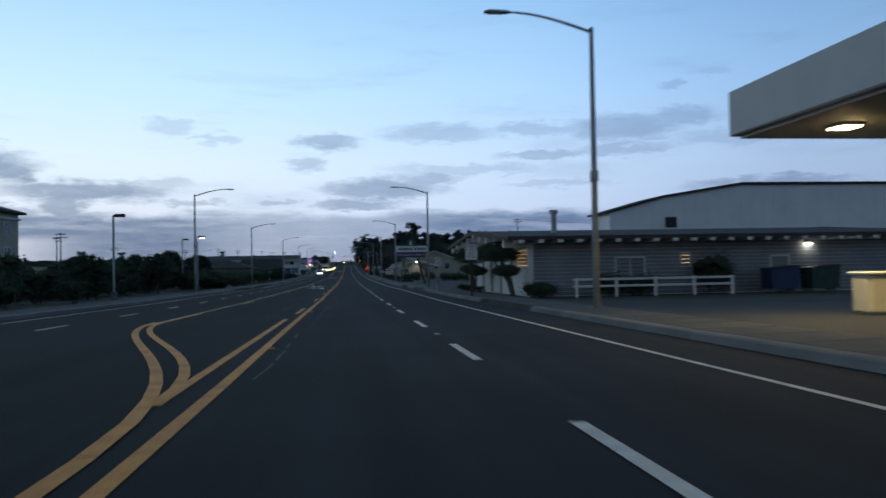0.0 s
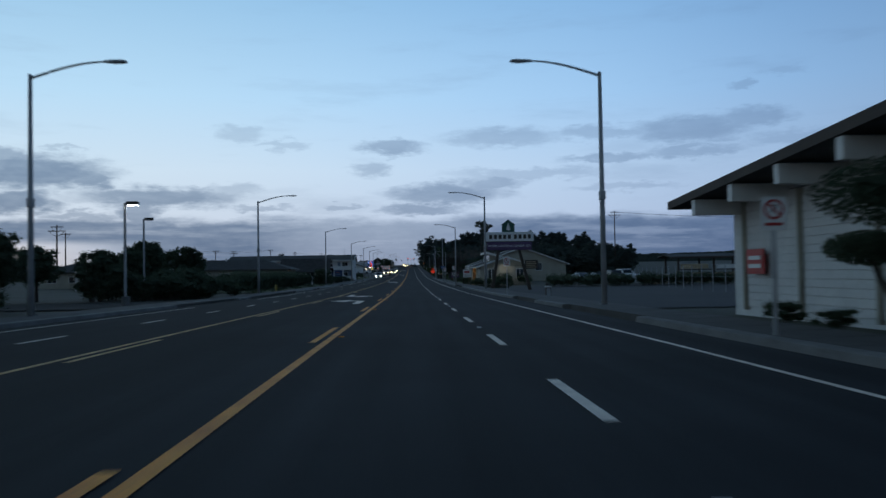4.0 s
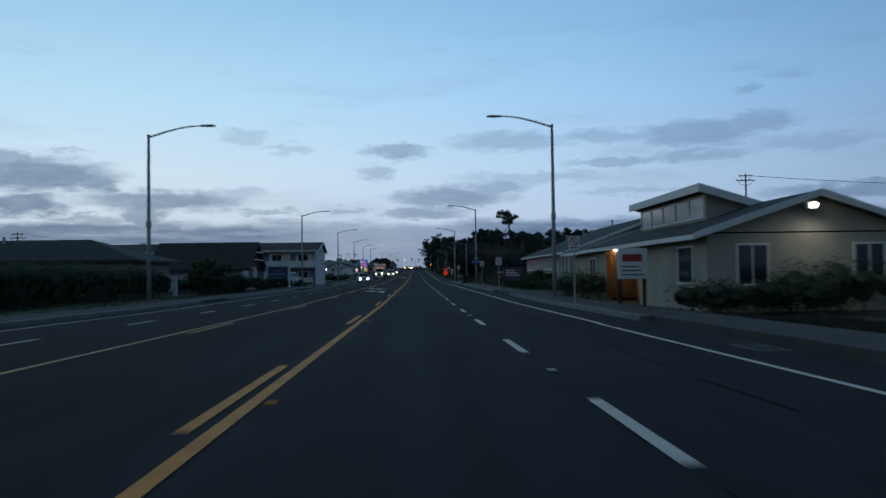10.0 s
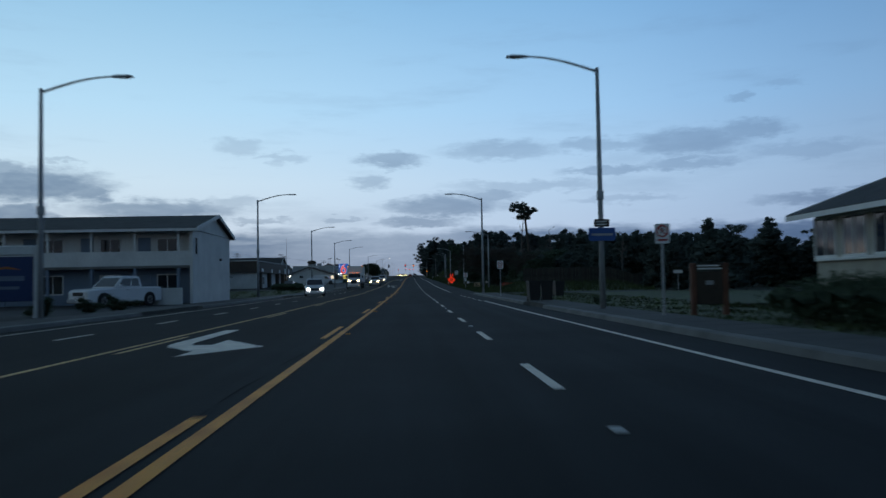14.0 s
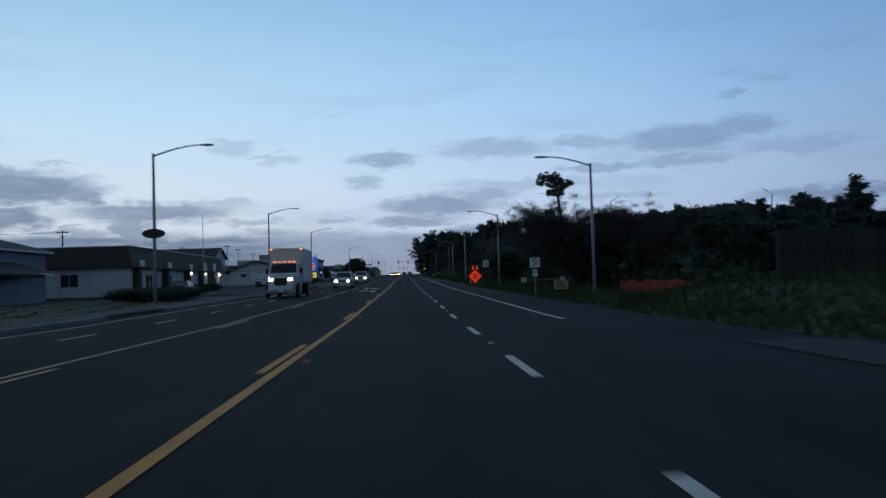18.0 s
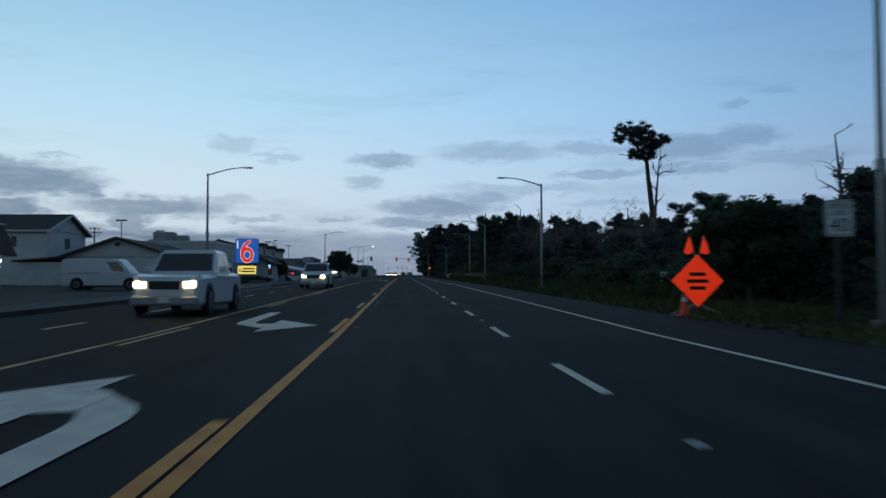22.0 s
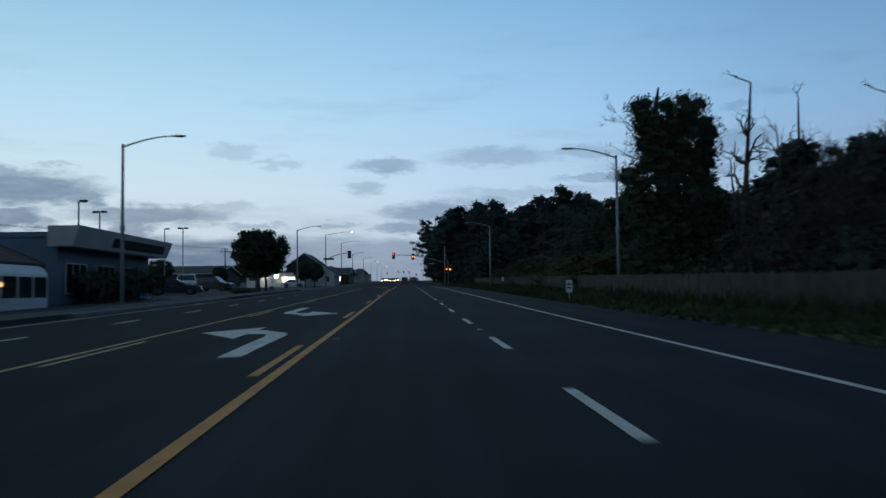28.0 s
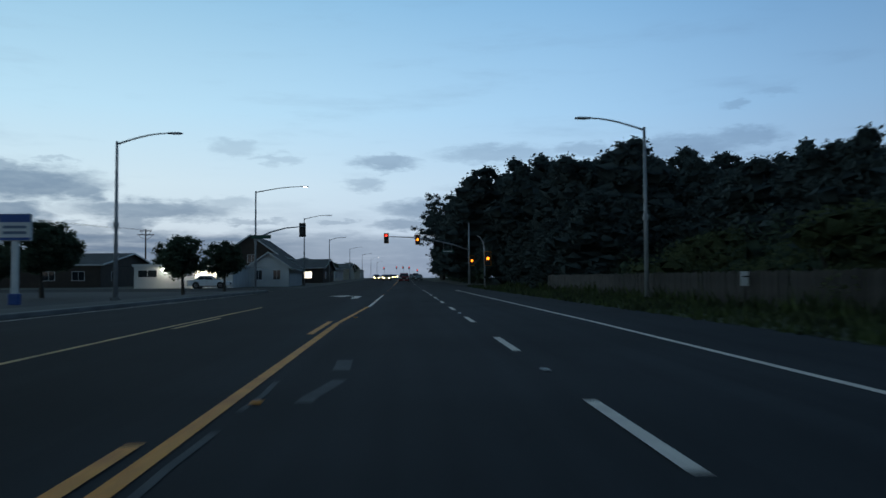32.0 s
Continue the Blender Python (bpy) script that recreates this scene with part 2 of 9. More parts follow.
def part(name, geo, material, parent, label="", smooth=False, raw=False):
    me = geo.raw(name, smooth) if raw else geo.mesh(name, smooth)
    me.materials.append(material)
    ob = new(name, me)
    ob.parent = parent
    if label:
        ob["label"] = label
    return ob


def solid(name, geo, material, label, category, at=(0, 0, 0), rz=0, kind="", group="", smooth=False, raw=False):
    """A thing that is one mesh."""
    me = geo.raw(name, smooth) if raw else geo.mesh(name, smooth)
    me.materials.append(material)
    ob = new(name, me)
    ob.matrix_basis = pose(*at, 0, 0, rz)
    return tagged(ob, label, category, group, kind)


def lettering(name, text, size, material, parent, at, rx=90, rz=0, align="CENTER", depth=0.004, label=""):
    cu = bpy.data.curves.new(name, "FONT")
    cu.body, cu.size, cu.extrude, cu.align_x, cu.align_y = text, size, depth, align, "CENTER"
    cu.resolution_u = 3
    cu.materials.append(material)
    ob = new(name, cu)
    ob.parent = parent
    ob.matrix_basis = pose(*at, rx, 0, rz)
    if label:
        ob["label"] = label
    return ob


# ---- materials ----
def material(name, color, rough=0.8, metal=0.0, vary=0.25, scale=3.0, bump=0.1, fine=40.0, second=None, island=0.0, obj=0.0, transmission=0.0, spec=None):
    """Base colour with variation at two scales, bump, and Object Info or island variation."""
    m = bpy.data.materials.new(name)
    m.use_nodes = True
    nt = m.node_tree
    bsdf = nt.nodes["Principled BSDF"]
    bsdf.inputs["Roughness"].default_value = rough
    bsdf.inputs["Metallic"].default_value = metal
    if transmission:
        bsdf.inputs["Transmission Weight"].default_value = transmission
    if spec is not None:
        bsdf.inputs["Specular IOR Level"].default_value = spec
    co = nt.nodes.new("ShaderNodeTexCoord")
    big, small = nt.nodes.new("ShaderNodeTexNoise"), nt.nodes.new("ShaderNodeTexNoise")
    big.inputs["Scale"].default_value, big.inputs["Detail"].default_value = scale, 5
    small.inputs["Scale"].default_value, small.inputs["Detail"].default_value = fine, 3
    for n in (big, small):
        nt.links.new(co.outputs["Object"], n.inputs["Vector"])
    ramp = nt.nodes.new("ShaderNodeMapRange")
    ramp.inputs["From Min"].default_value, ramp.inputs["From Max"].default_value = 0.3, 0.7
    nt.links.new(big.outputs["Fac"], ramp.inputs["Value"])
    mix = nt.nodes.new("ShaderNodeMix")
    mix.data_type = "RGBA"
    lo = second or tuple(c * (1 - vary) for c in color)
    hi = tuple(min(1, c * (1 + vary * 0.6)) for c in color)
    mix.inputs["A"].default_value, mix.inputs["B"].default_value = (*lo, 1), (*hi, 1)
    nt.links.new(ramp.outputs["Result"], mix.inputs["Factor"])
    hsv = nt.nodes.new("ShaderNodeHueSaturation")
    nt.links.new(mix.outputs["Result"], hsv.inputs["Color"])
    val = nt.nodes.new("ShaderNodeMapRange")
    val.inputs["From Min"].default_value, val.inputs["From Max"].default_value = 0.25, 0.75
    val.inputs["To Min"].default_value, val.inputs["To Max"].default_value = 1 - vary * 0.7, 1 + vary * 0.7
    nt.links.new(small.outputs["Fac"], val.inputs["Value"])
    last = val.outputs["Result"]
    for amount, kind in ((island, "island"), (obj, "object")):
        if amount:
            src = nt.nodes.new("ShaderNodeNewGeometry").outputs["Random Per Island"] if kind == "island" else nt.nodes.new("ShaderNodeObjectInfo").outputs["Random"]
            r = nt.nodes.new("ShaderNodeMapRange")
            r.inputs["To Min"].default_value, r.inputs["To Max"].default_value = 1 - amount, 1 + amount
            nt.links.new(src, r.inputs["Value"])
            mu = nt.nodes.new("ShaderNodeMath")
            mu.operation = "MULTIPLY"
            nt.links.new(last, mu.inputs[0])
            nt.links.new(r.outputs["Result"], mu.inputs[1])
            last = mu.outputs["Value"]
    nt.links.new(last, hsv.inputs["Value"])
    nt.links.new(hsv.outputs["Color"], bsdf.inputs["Base Color"])
    if bump:
        bp = nt.nodes.new("ShaderNodeBump")
        bp.inputs["Strength"].default_value, bp.inputs["Distance"].default_value = bump, 0.02
        nt.links.new(small.outputs["Fac"], bp.inputs["Height"])
        nt.links.new(bp.outputs["Normal"], bsdf.inputs["Normal"])
    return m


def glow(name, color, strength):
    m = bpy.data.materials.new(name)
    m.use_nodes = True
    b = m.node_tree.nodes["Principled BSDF"]
    b.inputs["Base Color"].default_value = (*[min(1, 0.6 * c) for c in color], 1)
    b.inputs["Emission Color"].default_value = (*color, 1)
    b.inputs["Emission Strength"].default_value = strength
    b.inputs["Roughness"].default_value = 0.3
    return m


ASPHALT = material("asphalt", (0.0268, 0.0284, 0.0314), 0.9, vary=0.28, scale=0.25, bump=0.35, fine=45, spec=0.14)
an = ASPHALT.node_tree
streak, stretch = an.nodes.new("ShaderNodeTexNoise"), an.nodes.new("ShaderNodeMapping")
stretch.inputs["Scale"].default_value = (1.5, 0.035, 1.0)
streak.inputs["Scale"].default_value, streak.inputs["Detail"].default_value = 1.0, 4
an.links.new(an.nodes["Texture Coordinate"].outputs["Object"], stretch.inputs["Vector"])
an.links.new(stretch.outputs["Vector"], streak.inputs["Vector"])
tone, worn = an.nodes.new("ShaderNodeMapRange"), an.nodes.new("ShaderNodeMix")
tone.inputs["From Min"].default_value, tone.inputs["From Max"].default_value = 0.3, 0.7
tone.inputs["To Min"].default_value, tone.inputs["To Max"].default_value = 0.7, 1.3
an.links.new(streak.outputs["Fac"], tone.inputs["Value"])
worn.data_type, worn.blend_type = "RGBA", "MULTIPLY"
worn.inputs["Factor"].default_value = 1.0
an.links.new(an.nodes["Hue/Saturation/Value"].outputs["Color"], worn.inputs["A"])
# left of the centre line the asphalt colour is darkened to paint in lens shading
across, left_shade, both = an.nodes.new("ShaderNodeSeparateXYZ"), an.nodes.new("ShaderNodeMapRange"), an.nodes.new("ShaderNodeMath")
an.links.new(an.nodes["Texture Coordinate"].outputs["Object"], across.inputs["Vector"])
an.links.new(across.outputs["X"], left_shade.inputs["Value"])
left_shade.inputs["From Min"].default_value, left_shade.inputs["From Max"].default_value = -2.2, 0.3
left_shade.inputs["To Min"].default_value, left_shade.inputs["To Max"].default_value = 0.5, 1.0
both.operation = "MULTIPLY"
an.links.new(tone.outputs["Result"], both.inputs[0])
an.links.new(left_shade.outputs["Result"], both.inputs[1])
# wear streaks and the painted shading multiply the colour together
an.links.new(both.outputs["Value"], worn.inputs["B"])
an.links.new(worn.outputs["Result"], an.nodes["Principled BSDF"].inputs["Base Color"])
LOT = material("parking_lot_asphalt", (0.018, 0.018, 0.020), 0.9, vary=0.3, scale=0.3, bump=0.3, fine=35)
CONCRETE = material("concrete", (0.17, 0.168, 0.16), 0.9, vary=0.3, scale=0.8, bump=0.25, fine=25)
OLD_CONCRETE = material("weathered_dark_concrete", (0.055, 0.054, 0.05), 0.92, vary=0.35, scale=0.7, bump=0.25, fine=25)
GRASS = material("grass", (0.055, 0.078, 0.02), 0.95, vary=0.5, scale=0.6, bump=0.6, fine=18, second=(0.03, 0.034, 0.016), island=0.35)
DIRT = material("dirt_and_weeds", (0.042, 0.042, 0.031), 0.95, vary=0.5, scale=0.15, bump=0.5, fine=8, second=(0.026, 0.03, 0.014))
# both line colours are lifted or warmed in place of headlamp light on the paint
WHITE_LINE = material("white_road_paint", (0.92, 0.76, 0.64), 0.7, vary=0.25, scale=2.5, bump=0.1, fine=30)
YELLOW_LINE = material("yellow_road_paint", (1.0, 0.31, 0.012), 0.7, vary=0.3, scale=2.0, bump=0.1, fine=30)
FADED_YELLOW = material("faded_yellow_road_paint", (0.72, 0.43, 0.17), 0.75, vary=0.4, scale=1.5, bump=0.1, fine=30)
GALV = material("galvanised_steel", (0.36, 0.37, 0.38), 0.55, 0.15, vary=0.2, scale=2, bump=0.05)
SIGN_WHITE = material("white_sign_sheeting", (0.75, 0.75, 0.73), 0.45, vary=0.08, scale=2, bump=0)
BLACK = material("black_paint", (0.012, 0.012, 0.013), 0.5, vary=0.2, scale=4, bump=0.05)
RED = material("red_paint", (0.45, 0.03, 0.025), 0.5, vary=0.12, scale=3, bump=0)
WOOD = material("weathered_wood", (0.052, 0.044, 0.036), 0.85, vary=0.4, scale=1.5, bump=0.4, fine=30, obj=0.25)
BARK = material("bark", (0.07, 0.058, 0.046), 0.95, vary=0.4, scale=2, bump=0.6, fine=14)
DEADWOOD = material("dead_grey_wood", (0.14, 0.125, 0.11), 0.95, vary=0.35, scale=2, bump=0.5, fine=14)
LEAF = material("dark_conifer_foliage", (0.096, 0.122, 0.108), 0.95, vary=0.25, scale=0.5, bump=0, island=0.15, obj=0.2, spec=0.05)
LEAF_B = material("broadleaf_foliage", (0.088, 0.118, 0.078), 0.95, vary=0.3, scale=0.5, bump=0, island=0.2, obj=0.2, spec=0.05)
# grey-green of the far grove, a touch paler and bluer with haze in the colour
LEAF_GREY = material("grey_green_grove_foliage", (0.098, 0.125, 0.118), 0.95, vary=0.2, scale=0.5, bump=0, island=0.15, obj=0.15, spec=0.05)


def let_through(m, amount):
    """Thin leaves: part of the light passes to the far side."""
    nt = m.node_tree
    veil, mix = nt.nodes.new("ShaderNodeBsdfTranslucent"), nt.nodes.new("ShaderNodeMixShader")
    mix.inputs[0].default_value = amount
    nt.links.new(nt.nodes["Hue/Saturation/Value"].outputs["Color"], veil.inputs["Color"])
    nt.links.new(nt.nodes["Principled BSDF"].outputs[0], mix.inputs[1])
    nt.links.new(veil.outputs[0], mix.inputs[2])
    nt.links.new(mix.outputs[0], nt.nodes["Material Output"].inputs["Surface"])


LEAF_OLIVE = material("olive_shrub_foliage", (0.115, 0.135, 0.065), 0.95, vary=0.2, scale=0.5, bump=0, island=0.15, obj=0.2, spec=0.05)
for leaf in (LEAF, LEAF_B, LEAF_GREY, LEAF_OLIVE):
    let_through(leaf, 0.42)
SHINGLE = material("dark_roof_shingles", (0.05, 0.048, 0.047), 0.9, vary=0.35, scale=1.2, bump=0.5, fine=22)
SHINGLE_RED = material("red_brown_roof_shingles", (0.085, 0.045, 0.038), 0.9, vary=0.35, scale=1.2, bump=0.5, fine=22)
WALL_WHITE = material("white_painted_siding", (0.66, 0.66, 0.64), 0.8, vary=0.12, scale=0.7, bump=0.15, fine=12)
WALL_CREAM = material("cream_stucco", (0.46, 0.42, 0.33), 0.9, vary=0.14, scale=0.8, bump=0.3, fine=30)
WALL_TAN = material("tan_siding", (0.36, 0.34, 0.28), 0.85, vary=0.15, scale=0.8, bump=0.2, fine=14)
WALL_BLUE = material("blue_grey_siding", (0.17, 0.22, 0.29), 0.8, vary=0.12, scale=0.8, bump=0.15, fine=12)
WALL_BROWN = material("dark_brown_cladding", (0.06, 0.045, 0.035), 0.8, vary=0.25, scale=0.9, bump=0.25, fine=14)
METAL_WALL = material("pale_metal_cladding", (0.5, 0.5, 0.49), 0.6, vary=0.12, scale=0.5, bump=0.1)
TRIM = material("white_trim", (0.68, 0.68, 0.66), 0.6, vary=0.08, scale=2, bump=0)
GLASS = material("dark_window_glass", (0.02, 0.025, 0.03), 0.06, vary=0.1, scale=1, bump=0, spec=0.8)
LIT = glow("lit_window", (1.0, 0.62, 0.22), 1.1)
LIT_DIM = glow("dim_lit_glass", (1.0, 0.85, 0.6), 0.9)
LIT_WHITE = glow("lit_white_glass", (1.0, 0.93, 0.75), 2.5)
LAMP_WARM = glow("warm_lamp", (1.0, 0.72, 0.32), 30)
LAMP_WHITE = glow("white_lamp", (0.95, 1.0, 0.86), 30)
HEADLAMP = glow("headlamp_glow", (1.0, 0.97, 0.88), 40)
HEADLAMP_WARM = glow("warm_headlamp_glow", (1.0, 0.72, 0.32), 22)
TAIL = glow("tail_lamp_glow", (1.0, 0.04, 0.03), 6)
SIG_RED = glow("red_signal", (1.0, 0.035, 0.02), 3.5)
SIG_GREEN = glow("green_signal", (0.05, 1.0, 0.55), 5)
SIG_AMBER = glow("amber_signal", (1.0, 0.22, 0.012), 3.6)
ORANGE = material("orange_fluorescent_sheeting", (0.95, 0.09, 0.012), 0.5, vary=0.08, scale=3, bump=0)
RUBBER = material("tyre_rubber", (0.015, 0.015, 0.016), 0.85, vary=0.2, scale=5, bump=0.1)
RIM = material("wheel_rim", (0.35, 0.35, 0.36), 0.4, 0.7, vary=0.1, scale=5, bump=0)
CAR_WHITE = material("white_car_paint", (0.74, 0.75, 0.76), 0.25, vary=0.04, scale=1, bump=0)
CAR_RED = material("red_car_paint", (0.25, 0.02, 0.02), 0.25, vary=0.06, scale=1, bump=0)
CAR_DARK = material("dark_car_paint", (0.03, 0.035, 0.045), 0.25, vary=0.06, scale=1, bump=0)
CAR_SILVER = material("silver_car_paint", (0.32, 0.33, 0.35), 0.3, 0.4, vary=0.05, scale=1, bump=0)


# ---- ground and road ----
def ys(y0, y1, step=10.0):
    inner = sorted({*[y for y in NODES if y0 < y < y1], *np.arange(y0, y1, step).tolist(), y0, y1})
    return [float(y) for y in inner]


def ribbon(name, profile, y0, y1, mat, label, category, closed=True, step=10.0, end_drop=0.0):
    """A profile in (x, height) drawn along the road between y0 and y1."""
    g = Geo()
    rings = [[(x, y, gz(y) + h - (end_drop if i == 0 else 0)) for x, h in profile] for i, y in enumerate(ys(y0, y1, step))]
    if closed:
        g.loft(rings, True, True)
    else:
        m = len(profile)
        for r in rings:
            g.v.extend(r)
        g.f = [(i * m + j, i * m + j + 1, (i + 1) * m + j + 1, (i + 1) * m + j) for i in range(len(rings) - 1) for j in range(m - 1)]
    return solid(name, g, mat, label, category, kind="structure")


def sheet(name, x0, x1, y0, y1, h, mat, label, category):
    return ribbon(name, [(x0, h), (x0 + (x1 - x0) * 0.5, h), (x1, h)], y0, y1, mat, label, category, closed=False)


ground = Geo()
cols = [-3000, -900, -300, -120, -60, -30, -10.5, 8.5, 30, 60, 120, 300, 900, 3000]
rows_y = sorted({*NODES, *range(-60, 900, 20), 1000, 1200, 2000, 3000})
rows_y = [y for y in rows_y if y >= -400]
for y in rows_y:
    for x in cols:
        far = max(0.0, abs(x) - 200) * 0.0004
        ground.v.append((x, y, gz(y) - 0.06 - far))
nc = len(cols)
ground.f = [(i * nc + j, i * nc + j + 1, (i + 1) * nc + j + 1, (i + 1) * nc + j) for i in range(len(rows_y) - 1) for j in range(nc - 1)]
solid("ground", ground, DIRT, "dim open ground of dirt and weeds running to the horizon", "ground", kind="structure")

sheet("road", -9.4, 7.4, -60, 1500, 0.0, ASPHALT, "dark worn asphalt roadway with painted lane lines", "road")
sheet("road_shoulder", 7.4, 9.2, 300.5, 700, -0.005, ASPHALT, "asphalt shoulder beside the roadway, ragged at the grass", "road shoulder")

KERB_CONCRETE = material("stained_kerb_concrete", (0.16, 0.157, 0.15), 0.9, vary=0.35, scale=0.9, bump=0.25, fine=25)
# kerbs and pavements: step 0.14
KERB_R = [(7.4, 0.0), (7.43, 0.12), (7.47, 0.14), (7.72, 0.14), (7.72, -0.2), (7.4, -0.2)]
KERB_L = [(-9.4, 0.0), (-9.4, -0.2), (-9.72, -0.2), (-9.72, 0.14), (-9.47, 0.14), (-9.43, 0.12)]
for y0, y1 in ((-40, 62), (72, 99), (109, 116), (124, 171), (184, 213), (224, 262), (268, 300)):
    ribbon("kerb", KERB_R, y0, y1, KERB_CONCRETE, "grey concrete kerb with worn rounded edge", "kerb")
for y0, y1 in ((-40, 44), (56, 118), (132, 136), (158, 172), (178, 206), (212, 240), (248, 262), (272, 300), (306, 326), (334, 372), (400, 432), (450, 478), (500, 524), (560, 608)):
    ribbon("kerb", KERB_L, y0, y1, KERB_CONCRETE, "grey concrete kerb with worn rounded edge", "kerb")
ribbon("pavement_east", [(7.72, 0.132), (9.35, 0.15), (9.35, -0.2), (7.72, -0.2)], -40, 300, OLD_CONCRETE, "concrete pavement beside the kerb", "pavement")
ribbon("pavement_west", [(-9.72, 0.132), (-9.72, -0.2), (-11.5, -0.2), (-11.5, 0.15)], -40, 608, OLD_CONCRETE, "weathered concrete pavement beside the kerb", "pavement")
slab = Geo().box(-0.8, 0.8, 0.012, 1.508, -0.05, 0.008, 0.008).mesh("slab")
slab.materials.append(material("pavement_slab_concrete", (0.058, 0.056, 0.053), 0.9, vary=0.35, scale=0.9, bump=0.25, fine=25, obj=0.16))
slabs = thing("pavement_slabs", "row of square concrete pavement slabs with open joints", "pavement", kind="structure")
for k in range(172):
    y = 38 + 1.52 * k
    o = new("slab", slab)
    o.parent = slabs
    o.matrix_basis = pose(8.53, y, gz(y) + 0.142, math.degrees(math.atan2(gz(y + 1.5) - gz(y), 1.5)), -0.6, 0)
# lots and verges
sheet("lot_fuel_station", 9.35, 40, 20, 66, 0.02, LOT, "grey forecourt asphalt of a fuel station", "forecourt")
sheet("lot_lumber", 9.35, 60, 108, 172, -0.02, LOT, "dark open gravel and asphalt yard", "yard")
sheet("lot_motel", -40, -11.5, 240, 300, 0.02, LOT, "grey car park asphalt in front of a motel", "car park")
sheet("lot_west", -45, -11.5, 372, 612, 0.02, LOT, "grey car park asphalt beside the road", "car park")
sheet("side_street", -70, -9.4, 118, 132, 0.006, ASPHALT, "asphalt side street joining the main road", "side street")
sheet("side_street", -70, -9.4, 612, 632, 0.006, ASPHALT, "asphalt cross street at the traffic signals", "side street")
sheet("side_street", 7.4, 60, 636, 650, 0.006, ASPHALT, "asphalt cross street at the traffic signals", "side street")
sheet("driveway", 7.4, 24, 300.5, 308, 0.012, LOT, "asphalt drive leading off the road", "driveway")

# painted lines, 8 mm proud so that they never share a plane with the road
def line(name, x0, y0, y1, w, mat, label, x1=None):
    g = Geo()
    pts = ys(y0, y1, 6.0)
    for y in pts:
        x = x0 if x1 is None else x0 + (x1 - x0) * (y - y0) / (y1 - y0)
        z = gz(y) + 0.008
        g.v.extend([(x - w / 2, y, z), (x + w / 2, y, z)])
    g.f = [(2 * i, 2 * i + 1, 2 * i + 3, 2 * i + 2) for i in range(len(pts) - 1)]
    return solid(name, g, mat, label, "road marking", kind="structure")


line("yellow_line", 0.22, -40, 46, 0.14, YELLOW_LINE, "solid yellow centre line painted on asphalt")
line("yellow_line", 0.22, 46, 57, 0.14, YELLOW_LINE, "solid yellow centre line painted on asphalt", 0.18)
line("yellow_line", 0.18, 57, 90, 0.14, YELLOW_LINE, "solid yellow centre line painted on asphalt", 0.15)
line("yellow_line", 0.15, 90, 250, 0.14, YELLOW_LINE, "solid yellow centre line painted on asphalt")
line("yellow_line", 0.15, 250, 330, 0.14, YELLOW_LINE, "solid yellow centre line painted on asphalt", 0.07)
line("yellow_line", 0.07, 330, 560, 0.14, YELLOW_LINE, "solid yellow centre line painted on asphalt")
line("yellow_line", -0.2, 44.2, 60.3, 0.13, YELLOW_LINE, "solid yellow centre line painted on asphalt", -0.18)
line("yellow_line", -0.13, -40, 42.0, 0.15, YELLOW_LINE, "solid yellow line beside the turning lane")
line("yellow_line", -3.68, 58, 572, 0.12, FADED_YELLOW, "faded solid yellow line beside the turning lane")
line("yellow_line", 0.05, 560, 572, 0.12, YELLOW_LINE, "solid yellow centre line painted on asphalt", 0.3)
line("white_line", 0.35, 572, 592, 0.12, WHITE_LINE, "solid white line before the junction")
line("white_line", 0.3, 650, 900, 0.12, YELLOW_LINE, "solid yellow centre line beyond the junction")
line("white_line", 5.96, -40, 66, 0.1, WHITE_LINE, "solid white edge line")
line("white_line", 5.96, 66, 92, 0.1, WHITE_LINE, "solid white edge line", 6.14)
line("white_line", 6.14, 92, 183, 0.11, WHITE_LINE, "solid white edge line")
line("white_line", 6.2, 183, 276, 0.13, WHITE_LINE, "solid white edge line")
line("white_line", 6.2, 317, 400, 0.13, WHITE_LINE, "solid white edge line", 6.38)
line("white_line", 6.38, 400, 612, 0.13, WHITE_LINE, "solid white edge line", 6.2)
line("white_line", -8.6, -40, 118, 0.1, WHITE_LINE, "faded white edge line")
line("white_line", -8.6, 134, 372, 0.1, WHITE_LINE, "faded white edge line")
line("white_line", -8.9, 400, 600, 0.1, WHITE_LINE, "faded white edge line")


def dashes(name, x, start, period, length, count, w, mat, label, x_end=None):
    """Broken line, each dash a piece of its own on shared mesh data."""
    holder = thing(name, label, "road marking", kind="structure")
    g = Geo().add([(-w / 2, 0, 0), (w / 2, 0, 0), (w / 2, length * 0.5, 0), (-w / 2, length * 0.5, 0), (w / 2, length, 0), (-w / 2, length, 0)], [(0, 1, 2, 3), (3, 2, 4, 5)])
    me = g.raw("dash")
    me.materials.append(mat)
    for k in range(count):
        y = start + k * period
        d = new("dash", me)
        d.parent = holder
        xx = x if x_end is None else x + (x_end - x) * k / count
        d.matrix_basis = pose(xx, y, gz(y) + 0.009, math.degrees(math.atan2(gz(y + length) - gz(y), length)), 0, 0)


dashes("lane_dashes", 3.36, 2.1 - 5 * 7.55, 7.55, 2.7, 86, 0.13, WHITE_LINE, "broken white lane line of painted dashes")
dashes("lane_dashes", -6.0, -33, 7.55, 2.3, 76, 0.11, WHITE_LINE, "broken white lane line of worn dashes", -6.6)
dashes("lane_dashes", 3.36, 660, 7.55, 2.35, 30, 0.13, WHITE_LINE, "broken white lane line beyond the junction")
dashes("yellow_dashes", -0.1, 63.9, 15.1, 4.8, 22, 0.13, YELLOW_LINE, "broken yellow line along the turning lane")
